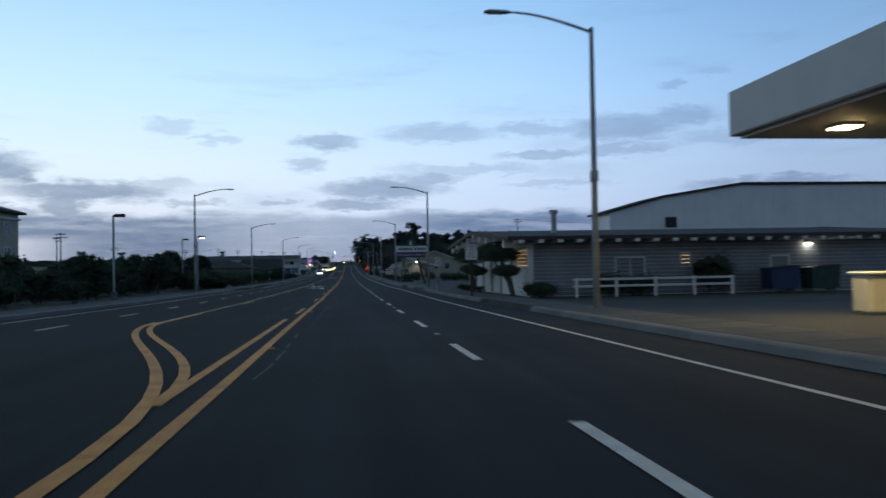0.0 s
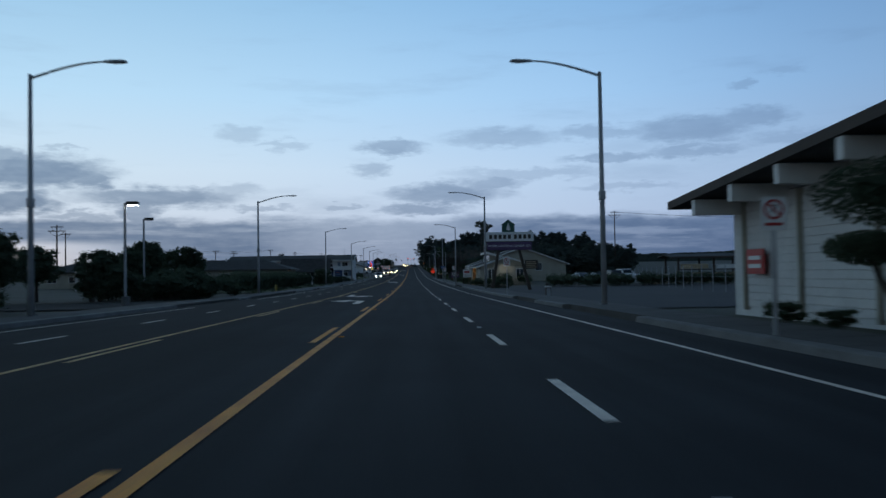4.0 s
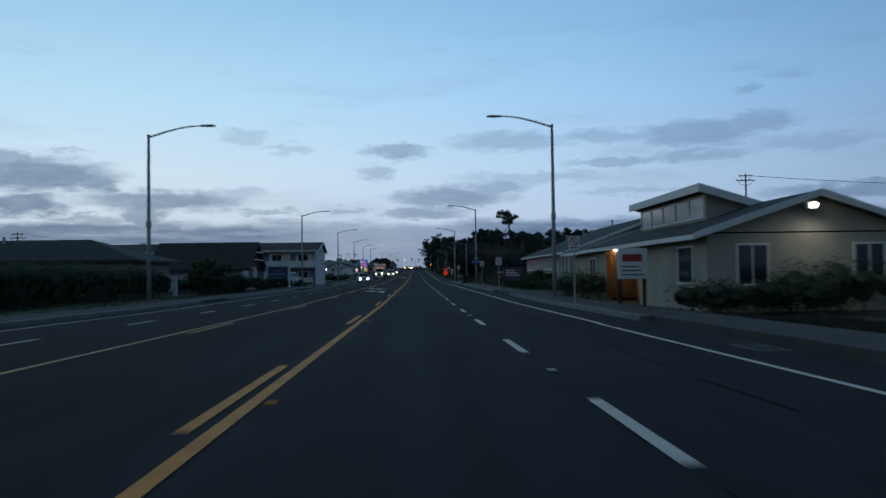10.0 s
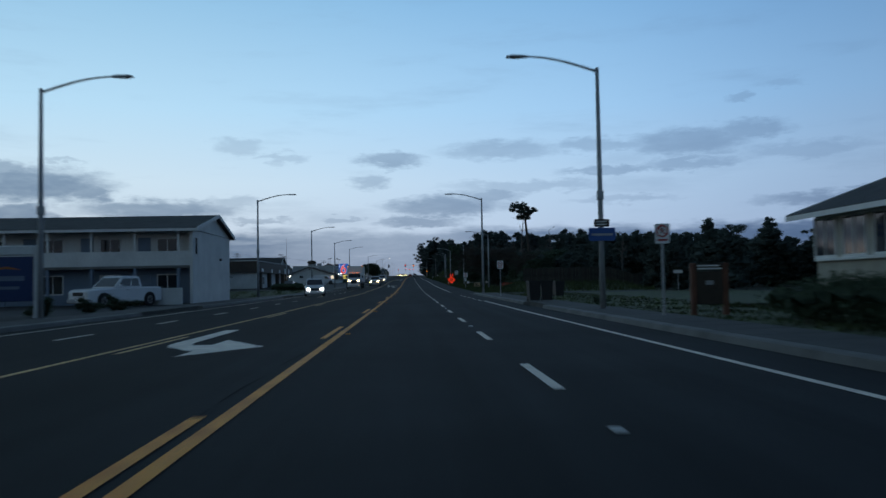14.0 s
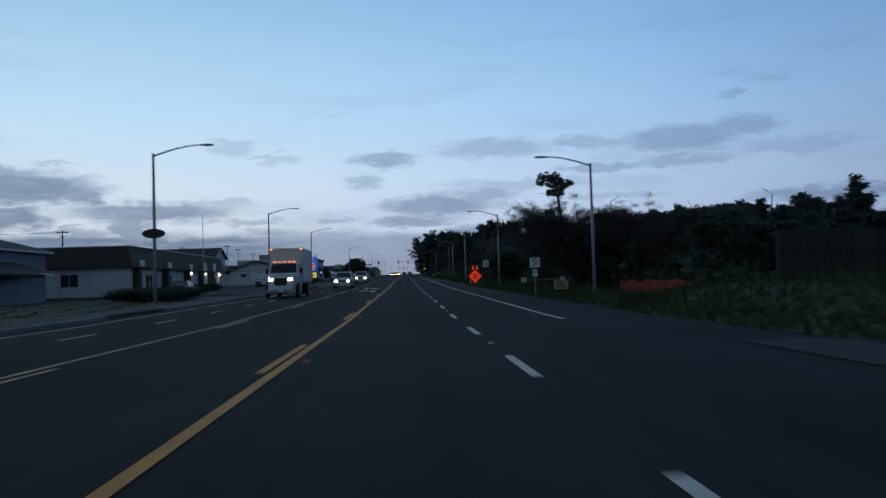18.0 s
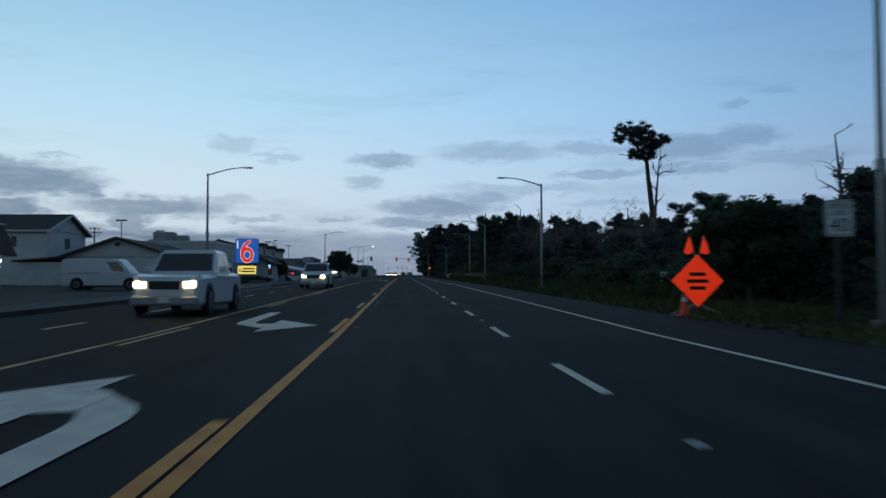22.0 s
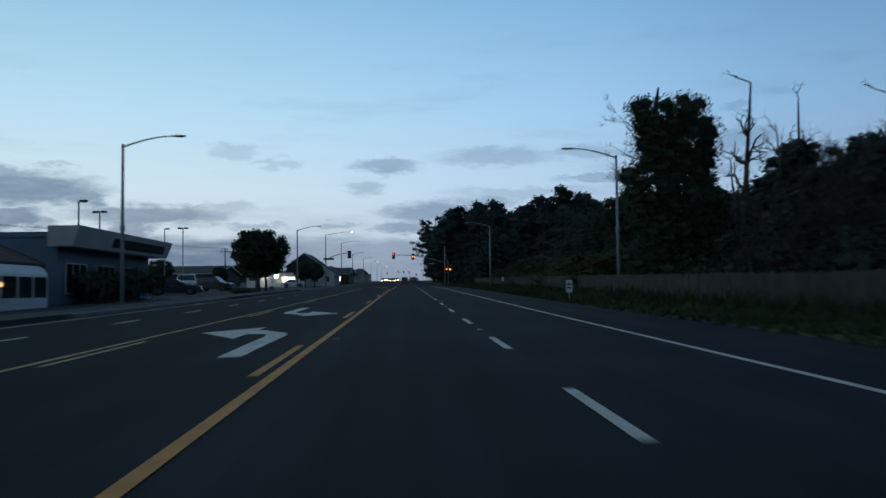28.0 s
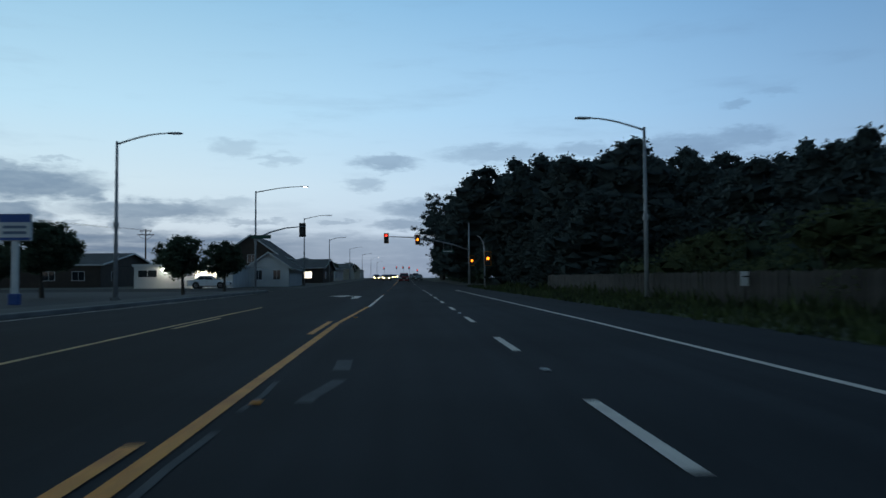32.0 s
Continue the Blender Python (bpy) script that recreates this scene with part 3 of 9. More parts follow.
dashes("yellow_dashes", -0.18, 392.1, 15.0, 4.6, 12, 0.13, YELLOW_LINE, "broken yellow line along the turning lane")
dashes("yellow_dashes", -3.4, 76.0, 15.1, 4.6, 33, 0.11, FADED_YELLOW, "faded broken yellow line along the turning lane")
dashes("edge_dashes", 6.05, 276.5, 4.7, 2.0, 5, 0.11, WHITE_LINE, "short white dashes across a drive mouth")


def curve_band(name, pts, w, mat, label):
    g = Geo()
    vs = [Vector((x, y, 0)) for x, y in pts]
    for i, p in enumerate(vs):
        d = (vs[min(i + 1, len(vs) - 1)] - vs[max(i - 1, 0)]).normalized()
        n = Vector((-d.y, d.x, 0)) * w / 2
        for q in (p - n, p + n):
            g.v.append((q.x, q.y, gz(q.y) + 0.012))
    g.f = [(2 * i, 2 * i + 1, 2 * i + 3, 2 * i + 2) for i in range(len(vs) - 1)]
    return solid(name, g, mat, label, "road marking", kind="structure")


def s_curve(x0, x1, y0, y1, n=14):
    return [(x0 + (x1 - x0) * (3 * s * s - 2 * s ** 3), y0 + (y1 - y0) * s) for s in [i / n for i in range(n + 1)]]


curve_band("yellow_line", s_curve(-0.13, -3.8, 42.0, 60.2), 0.15, YELLOW_LINE, "double yellow line swinging out round the turning lane")
curve_band("yellow_line", s_curve(-0.2, -3.58, 44.3, 60.2) + [(-3.56, 66)], 0.14, YELLOW_LINE, "double yellow line swinging out round the turning lane")


def turn_arrow(x, y, flip):
    """White left-turn arrow: a stem that bends into a broad head."""
    g = Geo()
    stem = [(0.75, 0.0), (0.72, 2.6)] + [(0.72 - 0.75 * (1 - math.cos(a)), 4.6 + 1.5 * math.sin(a)) for a in [math.pi / 2 * k / 6 for k in range(7)]]
    widths = [0.30, 0.32] + [0.34 + 0.16 * k / 6 for k in range(7)]
    vs = [Vector((a, b, 0)) for a, b in stem]
    for i, p in enumerate(vs):
        d = (vs[min(i + 1, len(vs) - 1)] - vs[max(i - 1, 0)]).normalized()
        n = Vector((-d.y, d.x, 0)) * widths[i] * 0.6
        if abs(d.x) > 0.6:
            n = Vector((0, n.y * 2.6, 0))
        g.v.extend([tuple(p - n), tuple(p + n)])
    k = len(vs)
    g.f = [(2 * i, 2 * i + 1, 2 * i + 3, 2 * i + 2) for i in range(k - 1)]
    g.add([(-0.02, 4.0, 0.001), (-1.15, 6.1, 0.001), (-0.02, 8.0, 0.001)], [(0, 1, 2)])
    ob = solid("turn_arrow", g, WHITE_LINE, "white left-turn arrow painted in the turning lane", "road marking", kind="structure", group="turn arrows")
    slope = math.degrees(math.atan2(gz(y + 7) - gz(y), 7))
    ob.matrix_basis = pose(x, y, gz(y) + 0.012, slope, 0, 0) @ (pose(0, 8, 0, 0, 0, 180) if flip else Matrix())


for y in (119.0, 226.0, 365.8, 484.6, 584.5):
    turn_arrow(-1.75, y, False)
for x, y in ((-2.05, 135.3), (-2.15, 241.2), (-1.75, 381.2), (-1.75, 498.5)):
    turn_arrow(x, y, True)

# worn cracks and scuffs in the asphalt
CRACK = material("worn_pale_crack", (0.075, 0.076, 0.076), 0.9, vary=0.35, scale=3, bump=0.3, fine=30)
SEAL = material("black_crack_seal", (0.02, 0.02, 0.021), 0.95, vary=0.2, scale=3, bump=0.1, spec=0.05)
crk = random.Random(8)


def crack(x, y, length, drift, w, mat, label):
    """A crack in short broken runs with a slight wander."""
    xx, yy = x, y
    while yy < y + length:
        run = min(crk.uniform(0.7, 2.4), max(0.5, y + length - yy))
        pts = [(xx, yy)]
        for i in range(4):
            xx += drift * run / length / 4 + crk.uniform(-0.022, 0.022)
            pts.append((xx, yy + run * (i + 1) / 4))
        curve_band("road_crack", pts, w * crk.uniform(0.6, 1.1), mat, label).location.z -= 0.0065
        yy += run + crk.uniform(0.1, 1.6)


crack(0.68, 57.5, 14, 0.42, 0.045, CRACK, "pale worn crack along the lane")
crack(0.5, 46, 8, 0.1, 0.05, CRACK, "pale worn crack along the lane")
crack(-0.9, 68, 3, 0.3, 0.06, CRACK, "pale scuff on the asphalt")
crack(4.9, 168, 30, 0.3, 0.05, SEAL, "dark tar seal along a lane joint")
crack(0.5, 343.3, 5, 0.1, 0.06, CRACK, "pale worn crack along the lane")
crack(0.36, 392, 14, -0.12, 0.06, CRACK, "pale worn crack along the lane")
crack(0.32, 537, 13, -0.05, 0.08, CRACK, "pale worn crack along the lane")
crack(0.75, 548.5, 1.6, 0.2, 0.2, CRACK, "pale scuff on the asphalt")
crack(0.9, 551, 1.2, -0.1, 0.25, CRACK, "pale scuff on the asphalt")
for k in range(10):
    crack(crk.choice((1.7, 5.0, -1.8, -4.9, 0.5, 3.0)) + crk.uniform(-0.6, 0.6), 70 + 480 * crk.random(), crk.uniform(3, 16), crk.uniform(-0.3, 0.3), crk.uniform(0.015, 0.028), SEAL, "thin crack along the asphalt")

# raised reflectors between the dashes
reflector = Geo().box(-0.055, 0.055, -0.05, 0.05, 0, 0.018, 0.008).mesh("reflector")
reflector.materials.append(SIGN_WHITE)
amber_reflector = Geo().box(-0.055, 0.055, -0.05, 0.05, 0, 0.018, 0.008).mesh("reflector")
amber_reflector.materials.append(YELLOW_LINE)
holder = thing("lane_reflectors", "small raised lane reflectors glued to the asphalt", "reflectors", kind="structure")
for k in range(42):
    for me, x, y in ((reflector, 3.36, 7.2 + 15.1 * k), (amber_reflector, 0.33, 80.4 + 15.1 * (k - 4))):
        r = new("reflector", me)
        r.parent = holder
        r.matrix_basis = pose(x, y, gz(y) + 0.004)

# ---- street lamps ----
def street_lamp(x, y, side, height=8.3, arm=2.6, lit=False, big=False):
    """side: +1 if the arm reaches towards +x."""
    ob = thing("street_lamp", "grey galvanised street lamp with a curved arm, " + ("lit" if lit else "unlit"), "street lamp", (x, y, gz(y)), 0 if side > 0 else 180, group="street lamps")
    part("base_plate", Geo().box(-0.2, 0.2, -0.2, 0.2, 0.0, 0.17, 0.03), CONCRETE, ob, "concrete footing")
    part("post", Geo().tube([(0, 0, 0.1), (0, 0, height * 0.5), (0, 0, height)], [0.11, 0.09, 0.065], 12), GALV, ob, smooth=True)
    part("collar", Geo().box(-0.11, 0.11, -0.11, 0.11, height * 0.46, height * 0.5, 0.03), GALV, ob)
    part("cap", Geo().tube([(0, 0, height - 0.02), (0, 0, height + 0.07)], [0.08, 0.05], 10), GALV, ob)
    n = 10
    path = [(arm * s, 0, height - 0.08 + 0.56 * math.sin(s * math.pi / 2)) for s in [i / n for i in range(n + 1)]]
    part("arm", Geo().tube(path, [0.05 - 0.018 * i / n for i in range(n + 1)], 8), GALV, ob, smooth=True)
    z = height + 0.48
    head = Geo().loft([[(arm - 0.1, -0.05, z - 0.04), (arm - 0.1, 0.05, z - 0.04), (arm - 0.1, 0.05, z + 0.04), (arm - 0.1, -0.05, z + 0.04)],
                       [(arm + 0.12, -0.15, z - 0.03), (arm + 0.12, 0.15, z - 0.03), (arm + 0.12, 0.11, z + 0.04), (arm + 0.12, -0.11, z + 0.04)],
                       [(arm + 0.5, -0.16, z - 0.03), (arm + 0.5, 0.16, z - 0.03), (arm + 0.5, 0.13, z + 0.04), (arm + 0.5, -0.13, z + 0.04)],
                       [(arm + 0.66, -0.07, z - 0.03), (arm + 0.66, 0.07, z - 0.03), (arm + 0.66, 0.05, z + 0.02), (arm + 0.66, -0.05, z + 0.02)]])
    part("lamp_head", head, GALV, ob)
    part("lens", Geo().box(arm + 0.14, arm + 0.5, -0.12, 0.12, z - 0.05, z - 0.028, 0.008), LAMP_WHITE if lit else SIGN_WHITE, ob)
    return ob


for x, y in ((-11.08, 106.7), (-11.1, 147.8), (-11.25, 203.2), (-11.3, 256.9), (-10.96, 296.4), (-11.6, 339.2), (-12.36, 381.2), (-12.7, 423.4), (-12.9, 514.8), (-12.76, 582.5), (-12.8, 700), (-12.8, 760), (-12.8, 825), (-12.8, 900), (-12.8, 980)):
    street_lamp(x, y, 1, 7.9 if 140 < y < 150 else 8.0 if 570 < y < 600 else 8.3, lit=y > 800)
for x, y, h in ((9.0, 60.0, 8.5), (8.7, 107.7, 8.5), (8.45, 151.8, 8.4), (8.57, 203.4, 8.7), (8.6, 256.1, 8.7), (8.25, 299.5, 8.5), (12.8, 341.2, 7.5), (12.0, 381.6, 7.55), (11.5, 422.9, 7.6), (12.7, 475.5, 7.8), (14.25, 519.3, 8.25), (12.9, 578.2, 8.0)):
    street_lamp(x, y, -1, h)
street_lamp(-12.5, 619.5, 1, 9.45, 4.4, lit=True)
street_lamp(-12.8, 660, 1, 9.7, 3.4)


# ---- buildings ----
def window(parent, face, c, w, h, base, lit=None, mullions=1, proud=0.05):
    """A framed window on a wall face: face is '-y', '+y', '-x' or '+x', c the place along the wall, base its sill height, in the building's frame; the fourth value of face is the wall plane."""
    side, plane = face
    def bx(a0, a1, z0, z1, d0, d1, b=0.01):
        lo, hi = sorted((plane + d0, plane + d1)) if side[0] == "+" else sorted((plane - d0, plane - d1))
        return (lo, hi, a0, a1, z0, z1) if side[1] == "x" else (a0, a1, lo, hi, z0, z1)
    t = 0.07
    frame = Geo()
    for a0, a1, z0, z1 in ((c - w / 2 - t, c + w / 2 + t, base - t, base), (c - w / 2 - t, c + w / 2 + t, base + h, base + h + t), (c - w / 2 - t, c - w / 2, base, base + h), (c + w / 2, c + w / 2 + t, base, base + h)):
        frame.box(*bx(a0, a1, z0, z1, -0.06, proud), 0.008)
    for k in range(mullions):
        m = c - w / 2 + w * (k + 1) / (mullions + 1)
        frame.box(*bx(m - 0.025, m + 0.025, base, base + h, -0.04, proud - 0.01))
    win = part("window", frame, TRIM, parent, "white-framed window")
    part("pane", Geo().box(*bx(c - w / 2, c + w / 2, base, base + h, -0.05, 0.02)), lit or GLASS, win, "lit pane" if lit else "dark glass pane")
    return win


def door(parent, face, c, w, h, mat):
    side, plane = face
    def bx(a0, a1, z0, z1, d0, d1):
        lo, hi = sorted((plane + d0, plane + d1)) if side[0] == "+" else sorted((plane - d0, plane - d1))
        return (lo, hi, a0, a1, z0, z1) if side[1] == "x" else (a0, a1, lo, hi, z0, z1)
    d = part("door", Geo().box(*bx(c - w / 2, c + w / 2, 0.05, h, -0.03, 0.03), 0.01), mat, parent, "closed door")
    g = Geo()
    for a0, a1, z0, z1 in ((c - w / 2 - 0.09, c - w / 2, 0.03, h + 0.09), (c + w / 2, c + w / 2 + 0.09, 0.03, h + 0.09), (c - w / 2, c + w / 2, h, h + 0.09)):
        g.box(*bx(a0, a1, z0, z1, -0.03, 0.05), 0.01)
    part("door_frame", g, TRIM, d)
    part("handle", Geo().box(*bx(c + w * 0.36, c + w * 0.42, h * 0.46, h * 0.53, 0.03, 0.09), 0.01), GALV, d, "metal handle")
    return d


def walls(parent, x0, x1, y0, y1, h, mat, t=0.2, z0=-0.8):
    """Four walls, butted, each a part."""
    for b in ((x0, x1, y0, y0 + t), (x0, x1, y1 - t, y1), (x0, x0 + t, y0 + t, y1 - t), (x1 - t, x1, y0 + t, y1 - t)):
        part("wall", Geo().box(*b, z0, h), mat, parent)


def gable_roof(parent, x0, x1, y0, y1, eave, ridge, axis, over, mat, trim, thick=0.16, gable_mat=None, ridge_at=0.5):
    """Two slabs, their barge boards and the gable walls; axis is the ridge's direction."""
    if axis == "y":
        xm = x0 + (x1 - x0) * ridge_at
        for a, b in ((x0, xm), (x1, xm)):
            s = (ridge - eave) / abs(b - a)
            e = a - over if b > a else a + over
            ez = eave - over * s
            poly = [(e, ez), (b, ridge), (b, ridge + thick), (e, ez + thick)]
            part("roof_slope", Geo().prism(poly, "y", y0 - over, y1 + over), mat, parent)
            for yy in (y0 - over - 0.05, y1 + over):
                part("barge_board", Geo().prism([(e, ez - 0.05), (b, ridge - 0.05), (b, ridge + thick + 0.03), (e, ez + thick + 0.03)], "y", yy, yy + 0.05), trim, parent)
            part("fascia", Geo().box(min(e, e + (0.04 if b < a else -0.04)), max(e, e + (0.04 if b < a else -0.04)), y0 - over, y1 + over, ez - 0.05, ez + thick * 0.8), trim, parent)
        for yy in (y0, y1 - 0.2):
            part("gable_wall", Geo().prism([(x0 + 0.01, eave), (x1 - 0.01, eave), (xm, ridge - 0.02)], "y", yy, yy + 0.2), gable_mat or mat, parent)
    else:
        ym = y0 + (y1 - y0) * ridge_at
        for a, b in ((y0, ym), (y1, ym)):
            s = (ridge - eave) / abs(b - a)
            e = a - over if b > a else a + over
            ez = eave - over * s
            poly = [(e, ez), (b, ridge), (b, ridge + thick), (e, ez + thick)]
            part("roof_slope", Geo().prism(poly, "x", x0 - over, x1 + over), mat, parent)
            for xx in (x0 - over - 0.05, x1 + over):
                part("barge_board", Geo().prism([(e, ez - 0.05), (b, ridge - 0.05), (b, ridge + thick + 0.03), (e, ez + thick + 0.03)], "x", xx, xx + 0.05), trim, parent)
            part("fascia", Geo().box(x0 - over, x1 + over, min(e, e + (0.04 if b < a else -0.04)), max(e, e + (0.04 if b < a else -0.04)), ez - 0.05, ez + thick * 0.8), trim, parent)
        for xx in (x0, x1 - 0.2):
            part("gable_wall", Geo().prism([(y0 + 0.01, eave), (y1 - 0.01, eave), (ym, ridge - 0.02)], "x", xx, xx + 0.2), gable_mat or mat, parent)


def flat_roof(parent, x0, x1, y0, y1, z, over, mat, fascia, depth=0.4):
    part("roof", Geo().box(x0 - over + 0.03, x1 + over - 0.03, y0 - over + 0.03, y1 + over - 0.03, z, z + depth - 0.04), mat, parent)
    for b in ((x0 - over, x1 + over, y0 - over, y0 - over + 0.03), (x0 - over, x1 + over, y1 + over - 0.03, y1 + over), (x0 - over, x0 - over + 0.03, y0 - over, y1 + over), (x1 + over - 0.03, x1 + over, y0 - over, y1 + over)):
        part("fascia", Geo().box(*b, z - 0.05, z + depth), fascia, parent)


def building(name, label, y_ref, category="building"):
    return thing(name, label, category, (0, 0, gz(y_ref)))


# fuel station canopy
canopy = building("fuel_station_canopy", "white fuel station canopy with lit underside lamps", 48, "canopy")
part("fascia", Geo().box(11.3, 24, 33, 56, 4.45, 5.6, 0.04), material("canopy_cladding", (0.42, 0.42, 0.43), 0.5, vary=0.08, scale=1, bump=0), canopy, "pale metal fascia")
part("soffit", Geo().box(11.5, 23.8, 33.2, 55.8, 4.38, 4.45), METAL_WALL, canopy)
for x, y in ((12.9, 53.6), (12.9, 44), (17.5, 53.6), (17.5, 44)):
    lampbox = part("canopy_lamp", Geo().box(x - 0.3, x + 0.3, y - 0.3, y + 0.3, 4.3, 4.38, 0.02), TRIM, canopy)
    part("lens", Geo().box(x - 0.24, x + 0.24, y - 0.24, y + 0.24, 4.27, 4.3), LAMP_WARM, lampbox, "glowing warm lens")
for x, y in ((17, 38), (17, 52)):
    part("column", Geo().box(x - 0.2, x + 0.2, y - 0.2, y + 0.2, -0.1, 4.38, 0.03), METAL_WALL, canopy)
pump = thing("fuel_pump_guard", "cream rounded guard housing on the forecourt", "housing", (14.6, 55.2, gz(55)))
part("body", Geo().box(-0.35, 1.3, -0.35, 0.45, 0, 1.0, 0.1), WALL_CREAM, pump)
part("lid", Geo().box(-0.4, 1.35, -0.4, 0.5, 1.0, 1.08, 0.03), TRIM, pump)

# south siding is greyed, so its colour also carries the shade under the eave
SHADED_SIDING = material("grey_eave_shaded_siding", (0.24, 0.25, 0.27), 0.85, vary=0.2, scale=0.8, bump=0.2, fine=14)
SHED_WHITE = material("white_metal_cladding", (0.8, 0.81, 0.82), 0.6, vary=0.08, scale=0.5, bump=0.05)
# low restaurant with a deep eave: gable to the road, beams under the verge
A = building("restaurant", "white low building with deep dark eave and white beam ends", 90)
walls(A, 11.6, 34, 80, 103, 3.22, WALL_WHITE)
gable_roof(A, 11.6, 34, 80, 103, 3.26, 3.98, "x", 1.5, SHINGLE, WALL_BROWN, 0.16, WALL_WHITE)
for k in range(22):
    x = 10.75 + 1.06 * k
    part("rafter_tail", Geo().box(x - 0.15, x + 0.15, 78.42, 80.0, 2.96, 3.14, 0.01), TRIM, A, "white rafter end")
for k in range(9):
    y = 80.4 + 2.74 * k
    z = 3.26 + 0.72 * (1 - abs(y - 91.5) / 11.5) - 0.62
    part("beam_end", Geo().box(10.12, 11.65, y - 0.14, y + 0.14, z + 0.1, z + 0.56, 0.01), TRIM, A, "white boxed beam end")
for k in range(14):
    part("siding_board", Geo().box(11.565, 11.6, 80.2, 102.8, 0.1 + 0.21 * k, 0.29 + 0.21 * k, 0.006), WALL_WHITE, A)
    part("siding_board", Geo().box(11.71, 33.8, 79.965, 80.0, 0.1 + 0.21 * k, 0.29 + 0.21 * k, 0.006), SHADED_SIDING, A)
for k in range(6):
    part("post", Geo().box(11.46, 11.66, 85 + 3.4 * k, 85.1 + 3.4 * k, 0.0, 3.2), WALL_TAN, A)
part("corner_post", Geo().box(11.4, 11.7, 79.85, 80.15, 0.0, 3.25, 0.01), TRIM, A)
window(A, ("-x", 11.6), 82.2, 2.9, 0.95, 1.75, LIT, 3)
window(A, ("-y", 80.0), 20.4, 0.45, 0.7, 1.6, LIT, 0)
window(A, ("-y", 80.0), 17.2, 1.6, 1.1, 1.0, None, 1)
door(A, ("-y", 80.0), 26.0, 1.0, 2.05, WALL_BLUE)
redsign = thing("red_wall_sign", "small red sign with pale bars on a white wall", "sign", (11.38, 101.0, gz(101) + 1.5), 0)
part("panel", Geo().box(-0.03, 0.03, -0.55, 0.55, -0.35, 0.35, 0.01), RED, redsign)
part("bar", Geo().box(-0.045, -0.03, -0.4, 0.4, 0.05, 0.16), SIGN_WHITE, redsign)
part("bar", Geo().box(-0.045, -0.03, -0.4, 0.4, -0.18, -0.07), SIGN_WHITE, redsign)

# big pale shed behind
S = building("storage_shed", "large pale metal shed with a low gable roof", 110)
walls(S, 23.4, 55, 102, 107, 6.2, SHED_WHITE)
part("front_gable", Geo().prism([(23.4, 6.2), (55, 6.2), (55, 8.5), (35, 8.5), (28, 7.45)], "y", 102, 102.2), SHED_WHITE, S, "pale metal gable")
part("roof", Geo().prism([(23.1, 6.12), (28, 7.42), (35, 8.47), (55.3, 8.47), (55.3, 8.68), (35, 8.68), (28, 7.62), (23.1, 6.3)], "y", 101.7, 107.3), SHINGLE, S, "dark roof edge")
for k in range(31):
    part("cladding_rib", Geo().box(23.9 + k, 23.96 + k, 101.96, 102.0, -0.3, min(8.3, 6.3 + 0.24 * k)), SHED_WHITE, S)
part("vent", Geo().box(28.2, 29.2, 101.9, 102.0, 4.9, 5.8, 0.02), BLACK, S, "dark wall vent")
flue = solid("roof_flue", Geo().tube([(0, 0, 0), (0, 0, 1.1)], 0.16, 10).tube([(0, 0, 1.1), (0, 0, 1.3)], 0.24, 10), GALV, "grey metal roof flue", "flue", (13.15, 80.9, gz(80) + 3.45))

wl_ = part("wall_lamp", Geo().box(27.5, 27.8, 79.7, 79.96, 2.75, 2.9, 0.03), GALV, A, "white wall lamp")
part("lens", Geo().box(27.52, 27.78, 79.72, 79.94, 2.71, 2.75), LAMP_WHITE, wl_, "glowing lens")
for x, m in ((24.9, "deep blue"), (27.2, "dark green")):
    dm = thing("dumpster", m + " steel dumpster with a sloping lid by the wall", "dumpster", (x, 78.0, gz(78)))
    dmat = material(m.replace(" ", "_") + "_dumpster_paint", (0.02, 0.04, 0.10) if "blue" in m else (0.02, 0.05, 0.035), 0.6, vary=0.25, scale=2, bump=0.1)
    part("body", Geo().prism([(-0.75, 0.15), (0.75, 0.15), (0.8, 1.35), (-0.8, 1.2)], "y", -0.6, 0.6), dmat, dm)
    part("lid", Geo().prism([(-0.84, 1.2), (0.84, 1.35), (0.84, 1.42), (-0.84, 1.27)], "y", -0.64, 0.64), BLACK, dm)
    for sx in (-0.6, 0.6):
        part("foot", Geo().box(sx - 0.06, sx + 0.06, -0.5, 0.5, 0, 0.15), GALV, dm)
# white rail fence
rf = thing("rail_fence", "white painted two-rail fence by the forecourt", "fence", (0, 0, gz(77)))
for k in range(5):
    part("post", Geo().box(13.2 + 2.1 * k, 13.34 + 2.1 * k, 76.9, 77.04, -0.1, 0.95, 0.02), TRIM, rf)
for z in (0.45, 0.8):
    part("rail", Geo().box(13.1, 21.8, 77.04, 77.09, z, z + 0.12, 0.01), TRIM, rf)

# gabled office with a clerestory
B = building("gabled_office", "tan gabled office with white trim and a clerestory roof", 189)
for b in ((11.2, 18.2, 189.5, 189.7), (11.2, 18.2, 211.8, 212.0), (11.2, 11.4, 189.7, 197.5), (11.2, 11.4, 203.5, 211.8), (18.0, 18.2, 189.7, 211.8), (12.7, 12.9, 197.3, 203.5), (11.4, 12.7, 197.3, 197.5)):
    part("wall", Geo().box(*b, -0.8, 2.5), WALL_TAN, B)
PANEL_WOOD = material("brown_wood_panelling", (0.17, 0.095, 0.05), 0.75, vary=0.3, scale=1.5, bump=0.3, fine=18)
for k in range(9):
    part("wood_panel", Geo().box(11.2 + 0.167 * k, 11.36 + 0.167 * k, 203.46, 203.5, 0.0, 2.5, 0.006), PANEL_WOOD, B)
part("ceiling_panel", Geo().box(11.2, 12.9, 197.5, 203.46, 2.42, 2.5), WALL_TAN, B)
